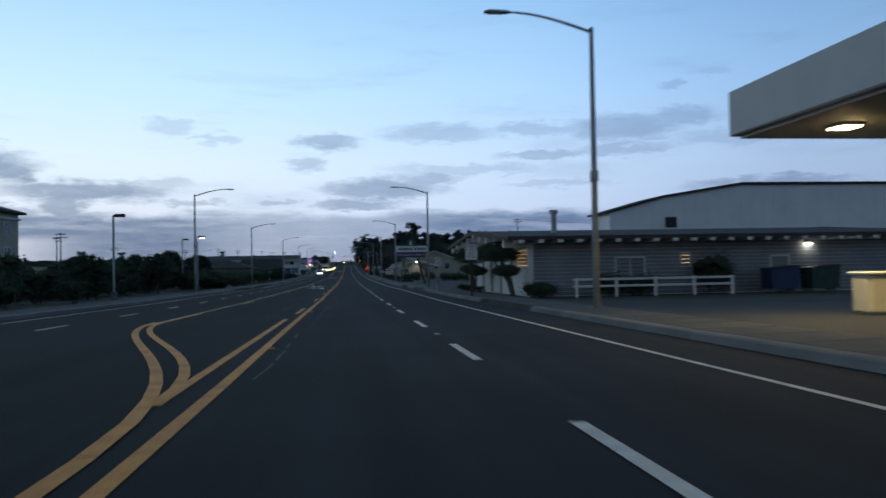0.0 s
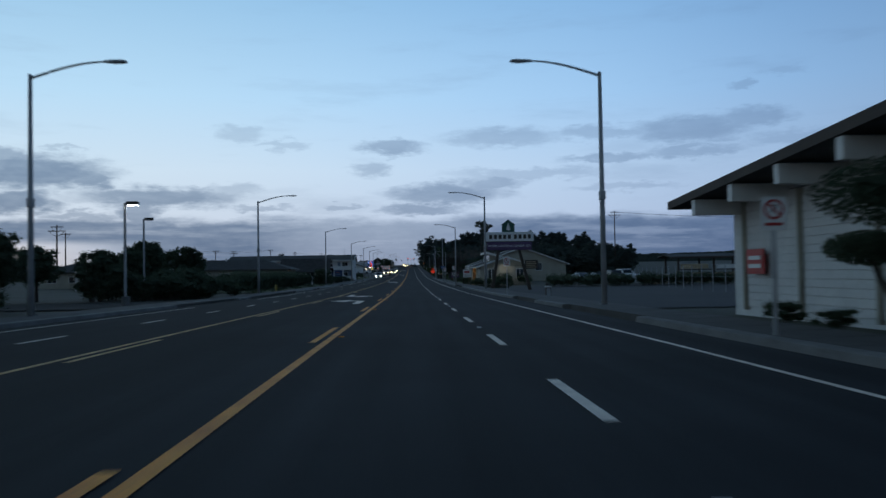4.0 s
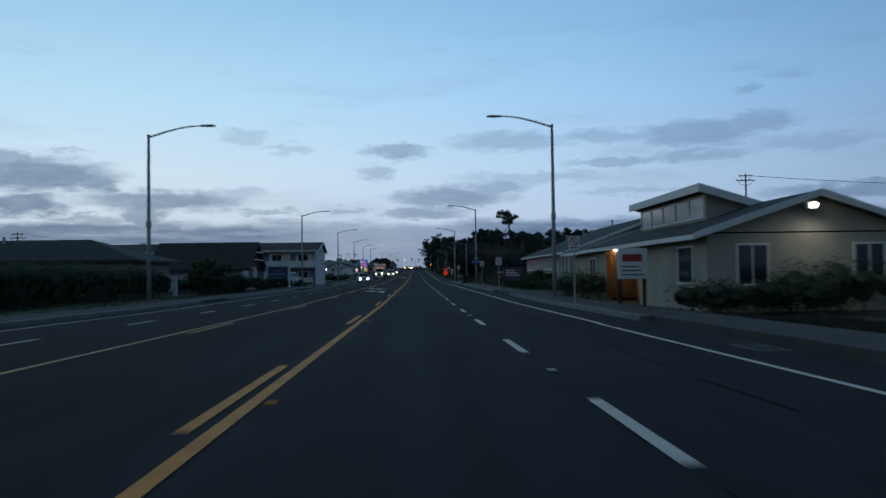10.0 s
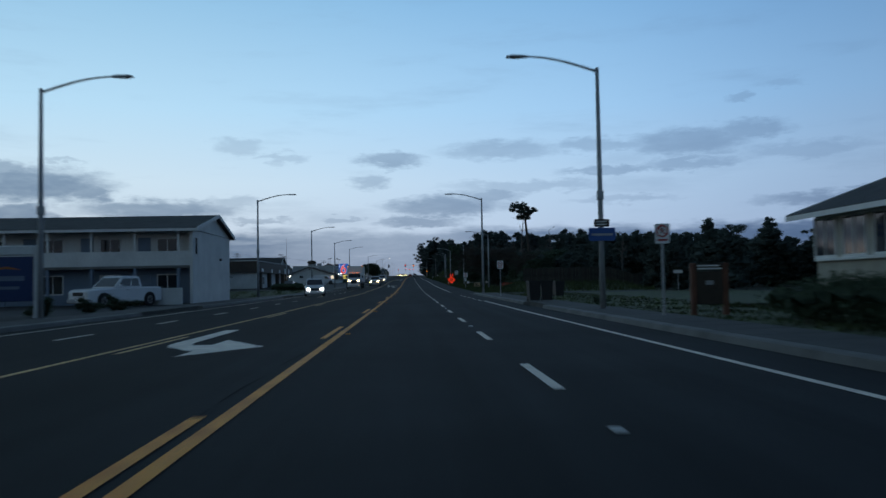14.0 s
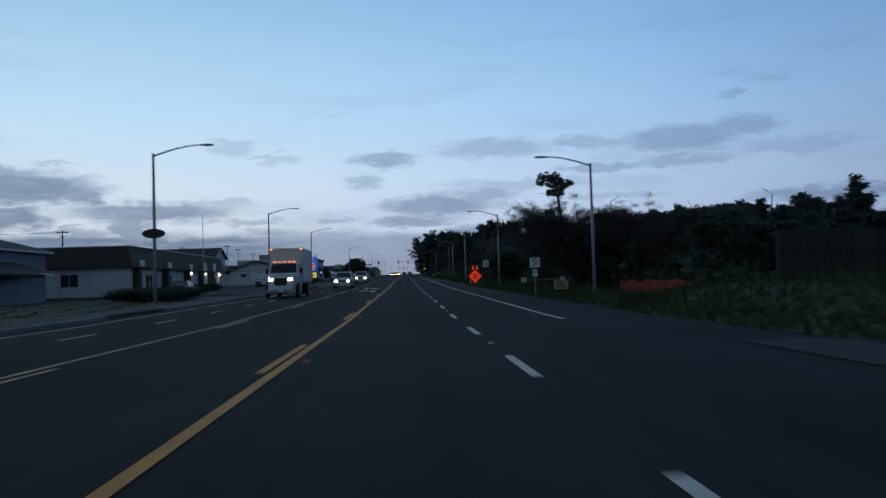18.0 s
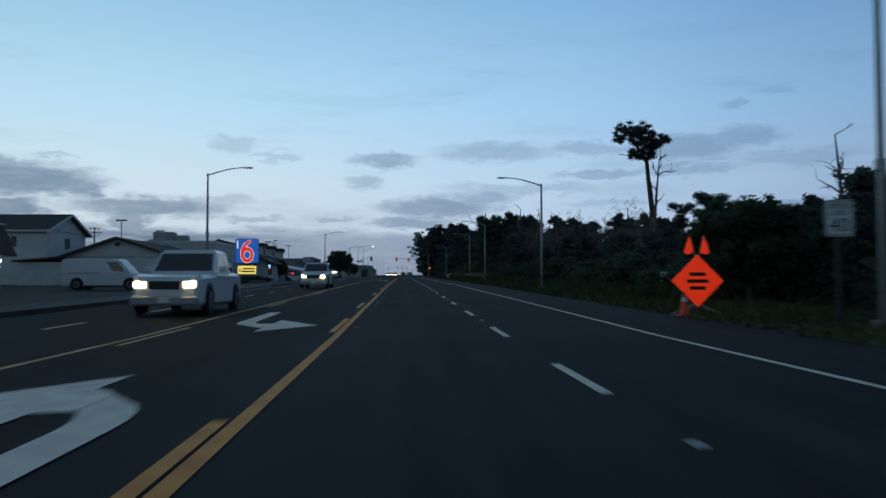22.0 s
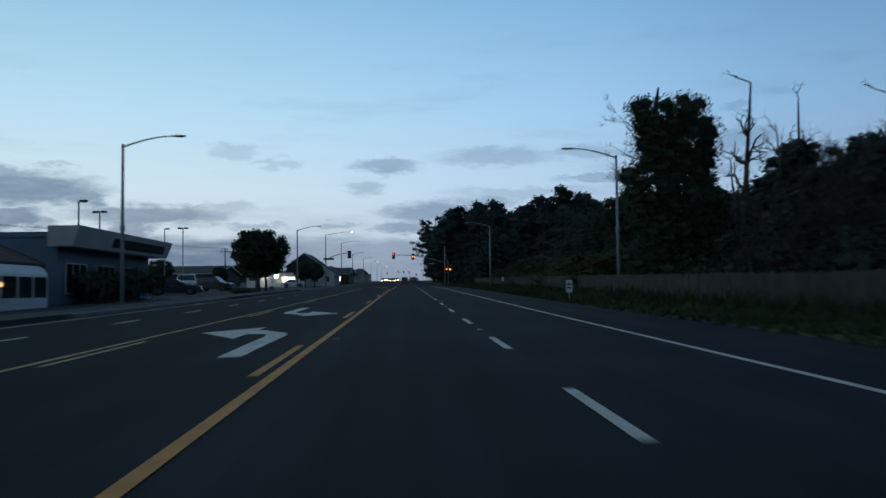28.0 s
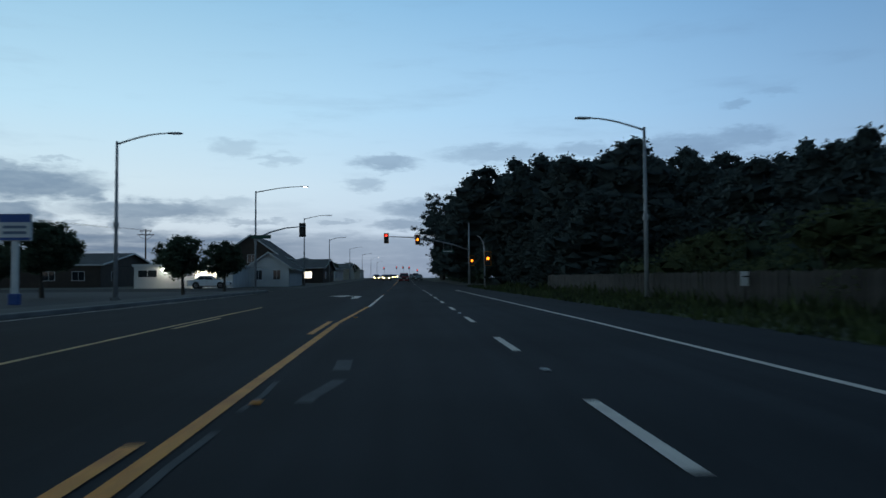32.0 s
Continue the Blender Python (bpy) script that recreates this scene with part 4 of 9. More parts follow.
gable_roof(B, 11.2, 18.2, 189.5, 206.4, 2.55, 3.72, "y", 0.6, SHINGLE, TRIM, 0.14, WALL_TAN, 0.51)
gable_roof(B, 11.2, 18.2, 207.7, 212, 2.5, 3.6, "y", 0.6, SHINGLE, TRIM, 0.14, WALL_TAN, 0.51)
part("clerestory_wall", Geo().box(12.9, 13.05, 194.2, 203.2, 2.9, 4.3), WALL_TAN, B)
for y in (194.2, 203.05):
    part("clerestory_cheek", Geo().prism([(13.05, 3.0), (15.4, 3.3), (15.4, 3.55), (13.05, 4.3)], "y", y, y + 0.15), WALL_TAN, B)
part("roof_slope", Geo().prism([(12.5, 4.4), (15.7, 3.46), (15.7, 3.62), (12.5, 4.58)], "y", 193.7, 203.7), SHINGLE, B)
part("barge_board", Geo().prism([(12.5, 4.3), (15.7, 3.36), (15.7, 3.65), (12.5, 4.62)], "y", 193.64, 193.7), TRIM, B)
part("fascia", Geo().box(12.44, 12.5, 193.64, 203.7, 4.3, 4.62), TRIM, B)
for k in range(5):
    window(B, ("-x", 12.9), 195.2 + 1.75 * k, 1.6, 0.75, 3.4, None, 0)
window(B, ("-y", 189.5), 12.7, 0.95, 1.25, 0.85, None, 1)
window(B, ("-y", 189.5), 16.6, 0.95, 1.25, 0.85, None, 1)
window(B, ("-x", 11.2), 191.6, 1.5, 1.2, 0.9, None, 0)
window(B, ("-x", 11.2), 206.5, 1.3, 1.0, 1.0, None, 1)
door(B, ("-x", 12.7), 200.2, 1.0, 2.05, PANEL_WOOD)
flood = part("floodlight", Geo().box(14.4, 14.75, 189.1, 189.35, 3.25, 3.5, 0.04), GALV, B, "floodlight under the ridge")
part("lens", Geo().tube([(14.58, 189.02, 3.36), (14.58, 189.1, 3.37)], 0.085, 12), LAMP_WHITE, flood, "glowing white lens")
porchlamp = part("porch_lamp", Geo().box(11.57, 11.75, 203.2, 203.46, 2.32, 2.54, 0.05), LAMP_WARM, B, "glowing warm porch lamp")
bsign = thing("business_sign", "white office sign with a red band beside shrubs", "sign", (9.55, 192.5, gz(192.5)), 0)
part("panel", Geo().box(-0.55, 0.55, -0.05, 0.05, 1.05, 2.16, 0.02), SIGN_WHITE, bsign)
part("band", Geo().box(-0.38, 0.34, -0.06, -0.05, 1.68, 1.95), RED, bsign, "red lettering band")
for k in range(3):
    part("bar", Geo().box(-0.42, 0.4 - 0.1 * k, -0.06, -0.05, 1.18 + 0.15 * k, 1.22 + 0.15 * k), BLACK, bsign)
for x in (-0.5, 0.42):
    part("post", Geo().box(x - 0.04, x + 0.08, 0.05, 0.13, -0.1, 2.1), WOOD, bsign)

# long office with a band of windows
C = building("long_office", "long tan office with a dark roof and a band of windows", 245)
walls(C, 13.8, 30, 226.5, 251, 3.1, WALL_TAN)
gable_roof(C, 13.8, 30, 226.5, 251, 3.08, 6.0, "y", 0.6, SHINGLE, TRIM, 0.12, WALL_TAN, 0.5)
part("beam", Geo().box(13.68, 13.8, 226.6, 250.9, 2.82, 2.96, 0.02), TRIM, C, "pale beam over the windows")
part("sill_band", Geo().box(13.66, 13.8, 231.6, 250.9, 1.58, 1.68, 0.02), TRIM, C, "pale sill under the windows")
for x, h in ((16.5, 1.3), (18.2, 1.3), (22.5, 1.3), (25, 1.3)):
    window(C, ("-y", 226.5), x, 1.1, h, 1.85, None, 0)
for k in range(3):
    window(C, ("-x", 13.8), 227.6 + 1.55 * k, 1.2, 1.8, 0.95, None, 0)
for k in range(3, 16):
    window(C, ("-x", 13.8), 227.5 + 1.53 * k, 1.12, 1.02, 1.75, None, 1)
for k in range(4):
    part("pilaster", Geo().box(13.62, 13.8, 226.7 + 1.55 * k, 226.9 + 1.55 * k, 0.0, 2.82, 0.02), TRIM, C, "white post between the tall windows")
for x, y, h, r in ((17.4, 246.5, 4.95, 0.16), (19.0, 246.2, 5.6, 0.09), (21.3, 243.5, 6.3, 0.09)):
    c = part("chimney_flue", Geo().tube([(x, y, 3.4), (x, y, h)], r, 10), GALV, C, "metal roof flue", smooth=True)
    part("cap", Geo().tube([(x, y, h + 0.06), (x, y, h + 0.2)], r * 1.5, 10), GALV, c)

# west side: three-storey inn with hip roof
H = building("inn", "cream three-storey inn with a dark hipped roof", 125)
walls(H, -52, -31.0, 112, 122, 8.0, WALL_CREAM)
rings = [[(-52.6, 111.4, 8.0), (-30.4, 111.4, 8.0), (-30.4, 122.6, 8.0), (-52.6, 122.6, 8.0)], [(-52.6, 111.4, 8.22), (-30.4, 111.4, 8.22), (-30.4, 122.6, 8.22), (-52.6, 122.6, 8.22)], [(-47, 116.8, 10.4), (-37.6, 116.8, 10.4), (-37.6, 117.2, 10.4), (-47, 117.2, 10.4)]]
part("roof", Geo().loft(rings), SHINGLE, H)
part("cornice", Geo().box(-31.02, -30.8, 111.8, 122.2, 7.4, 7.6, 0.02), TRIM, H)
for fl in range(3):
    for k in range(5):
        window(H, ("-y", 112.0), -50 + 3.8 * k, 1.3, 1.3, 0.9 + 2.5 * fl, None, 1)
    for k in range(2):
        window(H, ("+x", -31.0), 114.6 + 4.6 * k, 1.3, 1.3, 0.9 + 2.5 * fl, None, 1)

# long low motel wing behind the hedge
W1 = building("motel_wing", "long low motel wing with a dark shallow roof", 232)
walls(W1, -66, -21, 229, 239, 2.75, WALL_TAN)
part("roof", Geo().loft([[(-66.8, 228.2, 2.72), (-20.2, 228.2, 2.72), (-20.2, 239.8, 2.72), (-66.8, 239.8, 2.72)], [(-66.8, 228.2, 2.88), (-20.2, 228.2, 2.88), (-20.2, 239.8, 2.88), (-66.8, 239.8, 2.88)], [(-60.5, 233.9, 4.75), (-26.2, 233.9, 4.75), (-26.2, 234.1, 4.75), (-60.5, 234.1, 4.75)]]), SHINGLE, W1, "dark hipped shingle roof")
for b in ((-66.84, -20.16, 228.14, 228.2), (-20.2, -20.14, 228.2, 239.8)):
    part("fascia", Geo().box(*b, 2.66, 2.86), WALL_BROWN, W1)
for x in (-58, -44, -33):
    part("roof_vent", Geo().tube([(x, 233, 4.2), (x, 233, 5.0)], 0.12, 8), GALV, W1, "short roof vent")
for k in range(11):
    window(W1, ("-y", 229), -63.5 + 3.9 * k, 1.6, 1.1, 1.0, None, 1)
hall = building("white_hall", "white hall with a dark roof band and high windows", 210)
walls(hall, -50, -36, 206, 217, 3.0, WALL_WHITE)
part("roof_band", Geo().loft([[(-50.4, 205.6, 3.0), (-35.6, 205.6, 3.0), (-35.6, 217.4, 3.0), (-50.4, 217.4, 3.0)], [(-49.8, 206.2, 4.1), (-36.2, 206.2, 4.1), (-36.2, 216.8, 4.1), (-49.8, 216.8, 4.1)]]), SHINGLE, hall, "dark sloping roof band")
for k in range(4):
    window(hall, ("-y", 206.0), -47.6 + 3.0 * k, 2.2, 0.7, 2.1, None, 1)
part("sign_board", Geo().box(-44.5, -40.5, 205.9, 205.98, 1.0, 1.5, 0.02), METAL_WALL, hall, "pale blank board")
annex = part("annex", Geo().box(-35.9, -34.2, 206.5, 212, -0.6, 2.6), WALL_WHITE, hall, "small white annex")
mpost = thing("white_marker_post", "plain white post beside the hedge", "post", (-15.8, 223.0, gz(223)))
part("post", Geo().box(-0.14, 0.14, -0.12, 0.12, -0.2, 1.35, 0.02), WALL_WHITE, mpost)
part("cap", Geo().box(-0.17, 0.17, -0.15, 0.15, 1.35, 1.41, 0.02), TRIM, mpost)
# motel office: steep porch gable
P = building("motel_office", "motel office with a steep dark gabled porch roof", 250)
walls(P, -25, -15.9, 247, 254, 2.3, WALL_WHITE)
gable_roof(P, -25, -15.6, 246.6, 255, 2.35, 4.9, "x", 0.5, SHINGLE, WALL_BROWN, 0.18, WALL_BROWN)
for z in (3.1, 3.9):
    part("gable_bar", Geo().box(-15.05, -14.98, 248.4 + (z - 3.1) * 1.1, 253.2 - (z - 3.1) * 1.1, z, z + 0.12), TRIM, P)
for y in (247.2, 254.2):
    part("porch_post", Geo().box(-15.0, -14.75, y - 0.12, y + 0.12, -0.1, 2.4, 0.02), WALL_WHITE, P)
window(P, ("-y", 247), -19.0, 1.4, 1.2, 0.9, None, 1)
window(P, ("+x", -15.9), 250.5, 2.2, 1.4, 0.8, None, 2)

# two-storey motel block with a balcony facing the road's near end
M = building("motel_block", "white two-storey motel block with an open balcony", 288)
walls(M, -44, -12.9, 284.6, 294.4, 5.0, WALL_WHITE)
gable_roof(M, -44, -12.9, 283.2, 294.4, 5.05, 6.35, "x", 0.35, SHINGLE, TRIM, 0.18, WALL_WHITE, 0.55)
part("end_wall", Geo().box(-13.1, -12.9, 283.2, 284.58, -0.8, 5.0), WALL_WHITE, M)
part("balcony_floor", Geo().box(-44, -13.1, 283.2, 284.6, 2.45, 2.62), CONCRETE, M)
part("balcony_parapet", Geo().box(-44, -13.1, 283.2, 283.36, 2.62, 3.6, 0.01), WALL_WHITE, M, "white solid balcony front")
for k in range(11):
    x = -13.9 - 2.9 * k
    part("balcony_post", Geo().box(x - 0.07, x + 0.07, 283.22, 283.34, 3.6, 5.0), TRIM, M)
    part("ground_post", Geo().box(x - 0.09, x + 0.09, 283.22, 283.38, -0.3, 2.45), WALL_BLUE, M)
part("ground_floor_cladding", Geo().box(-43.8, -13.1, 284.585, 284.6, -0.3, 2.44), WALL_BLUE, M, "blue-grey ground floor wall")
for k in range(7):
    x = -16 - 3.9 * k
    window(M, ("-y", 284.6), x + 1.0, 1.3, 1.2, 3.3, None, 1)
    window(M, ("-y", 284.6), x + 1.0, 1.3, 1.2, 0.8, None, 1)
    for z in (0.0, 2.62):
        part("door", Geo().box(x - 1.0, x - 0.15, 284.54, 284.6, z + 0.02, z + 2.0, 0.01), WALL_BLUE, M, "blue room door")
window(M, ("+x", -12.9), 284.0, 0.5, 1.1, 3.4, None, 0)
part("wall_lamp", Geo().box(-12.9, -12.75, 290.9, 291.1, 3.1, 3.3, 0.02), BLACK, M)
part("low_wall", Geo().box(-16.2, -13.2, 281.6, 281.8, -0.3, 1.1, 0.02), WALL_WHITE, M, "low white wall by the entrance")
bs = thing("motel_sign", "blue motel sign in a white rounded frame", "sign", (-15.0, 261.8, gz(262)), 0)
fr = Geo()
for b in ((-1.55, -1.3), (1.3, 1.55)):
    fr.box(b[0], b[1], -0.2, 0.2, -0.1, 3.0, 0.04)
fr.box(-1.3, 1.3, -0.2, 0.2, 2.6, 3.0, 0.04)
part("frame", fr, WALL_WHITE, bs)
part("panel", Geo().box(-1.25, 1.25, -0.1, 0.1, 0.7, 2.55, 0.02), material("deep_blue_panel", (0.02, 0.045, 0.14), 0.4, vary=0.1, scale=1, bump=0), bs)
part("bar", Geo().box(-0.9, 0.9, -0.115, -0.1, 1.55, 1.75), WALL_BLUE, bs)
part("bar", Geo().box(-0.7, 0.7, -0.115, -0.1, 1.2, 1.32), WALL_BLUE, bs)
part("swoosh", Geo().prism([(-0.8, 1.95), (0.2, 2.15), (0.8, 2.0), (0.1, 2.05)], "y", -0.115, -0.1), material("orange_swoosh", (0.5, 0.16, 0.03), 0.5, vary=0.1, bump=0), bs)

# blue-grey house
G = building("blue_house", "blue-grey two-storey house with white barge boards", 355, "house")
walls(G, -46, -29, 352, 366, 2.5, WALL_BLUE)
gable_roof(G, -46, -29, 352, 366, 2.55, 5.2, "y", 0.5, SHINGLE, TRIM, 0.16, WALL_BLUE)
walls(G, -44, -31.5, 358, 372, 4.6, WALL_BLUE)
gable_roof(G, -44, -31.5, 357, 372, 4.65, 6.3, "y", 0.5, SHINGLE, TRIM, 0.16, WALL_BLUE)
window(G, ("-y", 352), -36.5, 1.3, 1.2, 0.9, None, 1)
window(G, ("-y", 352), -34.0, 1.3, 1.2, 0.9, None, 1)
window(G, ("-y", 352), -30.2, 0.5, 0.8, 1.2, LIT, 0)
window(G, ("-y", 357), -33.5, 1.0, 1.1, 3.0, None, 1)
part("porch_roof", Geo().prism([(-30, 2.9), (-27.2, 2.2), (-27.2, 2.34), (-30, 3.04)], "y", 354, 362), SHINGLE, G)
part("porch_post", Geo().box(-27.5, -27.35, 354.2, 354.35, -0.1, 2.25), TRIM, G)

# white flat-roofed shop with a dark mansard front
K = building("white_shop", "white block shop with a dark mansard band and lamps", 395)
walls(K, -41, -27, 381, 423, 2.85, WALL_WHITE)
part("mansard", Geo().loft([[(-41.8, 380.2, 2.8), (-26.2, 380.2, 2.8), (-26.2, 423.8, 2.8), (-41.8, 423.8, 2.8)], [(-41.2, 380.9, 5.0), (-26.9, 380.9, 5.0), (-26.9, 423.1, 5.0), (-41.2, 423.1, 5.0)]]), WALL_BROWN, K)
part("coping", Geo().box(-41.3, -26.8, 380.8, 423.2, 5.0, 5.12, 0.02), TRIM, K)
for y in (383, 393.3, 403, 410.5, 416):
    part("pillar", Geo().box(-27.0, -26.3, y - 0.5, y + 0.5, -0.2, 2.8, 0.02), WALL_BROWN, K, "dark entrance pillar")
    part("shop_plate", Geo().box(-26.2, -26.1, y - 0.75, y + 0.75, 2.95, 3.6 if y < 410 else 4.0, 0.01), SIGN_WHITE, K, "white plate over a pillar")
for k in range(5):
    window(K, ("+x", -27.0), 388 + 7.8 * k, 2.4, 1.4, 0.7, None, 1)
    part("soffit_lamp", Geo().box(-27.6, -27.4, 383 + 2.2 * k, 383.3 + 2.2 * k, 5.12, 5.2, 0.02), LAMP_WARM, K, "small warm lamp")
window(K, ("-y", 381.0), -33, 1.8, 1.3, 0.9, None, 1)
for x, y in ((-26.98, 405.5), (-26.98, 413), (-26.98, 422.3)):
    w = part("wall_lamp", Geo().box(x, x + 0.16, y - 0.14, y + 0.14, 2.35, 2.6, 0.03), GALV, K, "wall lamp")
    part("lens", Geo().box(x + 0.16, x + 0.28, y - 0.12, y + 0.12, 2.37, 2.55, 0.03), LAMP_WHITE, w, "glowing lens")
mast = thing("flagpole", "thin white flagpole beside the shop", "pole", (-24.8, 404, gz(404)))
part("pole", Geo().tube([(0, 0, -0.2), (0, 0, 10.0)], [0.06, 0.03], 8), TRIM, mast)
part("ball", Geo().tube([(0, 0, 10.0), (0, 0, 10.07), (0, 0, 10.14)], [0.03, 0.07, 0.01], 8), GALV, mast)

# gabled white shop
D = building("gabled_shop", "pale gabled shop with dark roof and lit entrance", 425)
walls(D, -28.6, -19.1, 438, 453, 2.75, WALL_WHITE)
gable_roof(D, -28.6, -19.1, 438, 453, 2.8, 4.4, "y", 0.6, SHINGLE_RED, WALL_BROWN, 0.16, WALL_WHITE, 0.48)
part("lean_to_roof", Geo().prism([(-33.5, 2.35), (-28.7, 2.75), (-28.7, 2.9), (-33.5, 2.5)], "y", 438.4, 452), SHINGLE_RED, D)
part("lean_to_wall", Geo().box(-33.2, -28.62, 439, 451.5, -0.8, 2.36), WALL_WHITE, D)
window(D, ("-y", 438), -26.2, 0.9, 0.6, 1.7, None, 1)
window(D, ("-y", 438), -23.4, 0.7, 0.4, 2.1, None, 1)
part("gable_vent", Geo().box(-24.25, -23.85, 437.94, 438.0, 3.75, 4.05, 0.01), WALL_BROWN, D)
part("roof_vent", Geo().box(-24.6, -23.4, 448.5, 449.7, 4.0, 4.95, 0.03), METAL_WALL, D)
N2 = building("two_storey_block", "white two-storey block with a dark roof behind the shops", 448)
walls(N2, -50, -32.6, 443.5, 453, 5.2, WALL_WHITE)
gable_roof(N2, -50, -32.6, 443.5, 453, 5.25, 6.95, "x", 0.5, SHINGLE, TRIM, 0.16, WALL_WHITE)
window(N2, ("-y", 443.5), -36, 1.2, 1.0, 3.6, None, 1)
window(N2, ("+x", -32.6), 448.2, 1.2, 1.0, 3.6, None, 1)
N3 = building("stepped_block", "pale stepped flat-roofed block with roof plant", 462)
walls(N3, -31, -19.7, 456.5, 470.8, 4.5, METAL_WALL)
flat_roof(N3, -31, -19.7, 456.5, 470.8, 4.5, 0.0, SHINGLE, TRIM, 0.22)
part("roof_plant", Geo().box(-27, -24.8, 458, 460, 4.7, 5.8, 0.04), GALV, N3, "grey roof plant box")
part("roof_plant", Geo().box(-24.4, -23.2, 458, 459.4, 4.7, 5.4, 0.04), GALV, N3, "grey roof plant box")
window(N3, ("-y", 456.5), -23.0, 2.0, 1.4, 2.2, None, 2)
for x in (-19.5, -18.2):
    part("portico_post", Geo().box(x - 0.11, x + 0.11, 458.5, 458.72, -0.3, 3.5, 0.02), TRIM, N3, "white portico post")
part("portico_beam", Geo().box(-19.65, -18.05, 458.48, 458.74, 3.5, 3.75, 0.02), TRIM, N3, "white portico beam")
part("brace", Geo().tube([(-18.2, 458.6, 2.7), (-19.4, 458.6, 3.5)], 0.06, 6), TRIM, N3)

# diner with a curved glazed front
E1 = building("glazed_diner_front", "diner with a white curved awning and dark glass", 444)
part("wall", Geo().box(-18.98, -17.6, 437.3, 450.5, -0.4, 2.3), WALL_WHITE, E1)
part("roof", Geo().box(-19.0, -17.5, 437.2, 450.6, 2.3, 2.42), SHINGLE_RED, E1)
window(E1, ("-y", 437.3), -18.2, 0.7, 0.8, 1.1, LIT_DIM, 0)
for y in (439, 442.5, 446):
    lb = part("wall_lamp", Geo().box(-16.75, -16.5, y - 0.12, y + 0.12, 2.5, 2.62, 0.02), GALV, E1)
    part("lens", Geo().box(-16.72, -16.52, y - 0.1, y + 0.1, 2.46, 2.5), LAMP_WHITE, lb, "glowing lens")


def curved_awning(parent, x, y0, y1, r, z):
    pts = [(x + r * math.cos(a), z + 0.62 * r * math.sin(a)) for a in [math.pi / 2 * k / 8 for k in range(9)]]
    inner = [(x + (r - 0.05) * math.cos(a), z + 0.62 * (r - 0.08) * math.sin(a)) for a in [math.pi / 2 * k / 8 for k in reversed(range(9))]]
    part("curved_awning", Geo().prism(pts + inner, "y", y0, y1), SIGN_WHITE, parent, "white curved awning", smooth=False)
    n = int((y1 - y0) / 1.5)
    for k in range(n + 1):
        y = y0 + (y1 - y0) * k / n
        part("mullion", Geo().box(x + r - 0.08, x + r, y - 0.04, y + 0.04, 0.78, z), TRIM, parent)
    for k in range(n):
        ya, yb = y0 + (y1 - y0) * k / n + 0.05, y0 + (y1 - y0) * (k + 1) / n - 0.05
        part("pane", Geo().box(x + r - 0.06, x + r - 0.04, ya, yb, 0.79, z), GLASS, parent, "dark glass pane")
    part("low_wall", Geo().box(x, x + r, y0, y1, -0.3, 0.78, 0.02), WALL_WHITE, parent)


curved_awning(E1, -17.6, 437.5, 450.3, 1.15, 1.75)

# brown diner with dormers
F1 = building("dormered_diner", "white diner with a steep red-brown roof and three dormers", 490)
walls(F1, -27, -16.6, 472, 512, 2.5, WALL_WHITE)
gable_roof(F1, -27, -16.6, 472, 512, 2.55, 5.2, "y", 0.7, SHINGLE_RED, WALL_BROWN, 0.18, WALL_WHITE, 0.42)
for k in range(3):
    y = 482.5 + 8.6 * k
    part("dormer", Geo().box(-21.5, -18.6, y - 1.6, y + 1.6, 3.0, 4.9), WALL_WHITE, F1, "white dormer")
    part("dormer_roof", Geo().prism([(y - 2.0, 4.85), (y + 2.0, 4.85), (y + 1.6, 5.35), (y - 1.6, 5.35)], "x", -21.8, -18.3), SHINGLE_RED, F1)
    window(F1, ("+x", -18.6), y, 1.5, 0.9, 3.7, None, 1)
window(F1, ("+x", -16.6), 475.3, 3.4, 2.0, 0.7, None, 2)
window(F1, ("-y", 472), -19.0, 2.6, 1.9, 0.8, None, 2)
curved_awning(F1, -16.6, 485, 512, 1.15, 1.75)
neon = thing("neon_window_sign", "small glowing blue and red neon window sign", "sign", (-16.5, 474.6, gz(475) + 2.0), 0)
part("tube_blue", Geo().box(0.0, 0.04, -0.5, 0.5, 0.05, 0.22, 0.02), glow("blue_neon", (0.05, 0.55, 1.0), 4), neon)
part("tube_red", Geo().box(0.0, 0.04, -0.4, 0.4, -0.2, -0.1, 0.02), glow("red_neon", (1.0, 0.08, 0.04), 4), neon)
for y, m in ((503.4, SIG_GREEN), (489.6, TAIL), (507.2, LIT)):
    solid("window_glow_sign", Geo().box(0, 0.04, -0.13, 0.13, -0.1, 0.1, 0.03), m, "small glowing sign in a window", "sign", (-15.34, y, gz(y) + 1.15))

# blue-grey shop
Q = building("blue_shop", "blue-grey flat-roofed shop with a pale slanted fascia", 520)
walls(Q, -40, -16.9, 516.5, 532, 3.6, WALL_BLUE)
flat_roof(Q, -40, -16.9, 516.5, 532, 3.6, 0.0, SHINGLE, WALL_BLUE, 0.3)
part("fascia_band", Geo().prism([(-17.0, 3.05), (-15.72, 3.05), (-15.3, 4.15), (-17.0, 4.15)], "y", 515.5, 532.5), METAL_WALL, Q, "pale slanted fascia")
part("dark_sign_band", Geo().prism([(-15.66, 3.25), (-15.6, 3.25), (-15.4, 3.8), (-15.46, 3.8)], "y", 521, 531), BLACK, Q, "dark band of unlit letters")
for k in range(3):
    window(Q, ("+x", -16.9), 519 + 4.6 * k, 2.8, 1.6, 0.6, None, 2)
window(Q, ("-y", 516.5), -20.5, 2.4, 1.4, 0.8, None, 2)

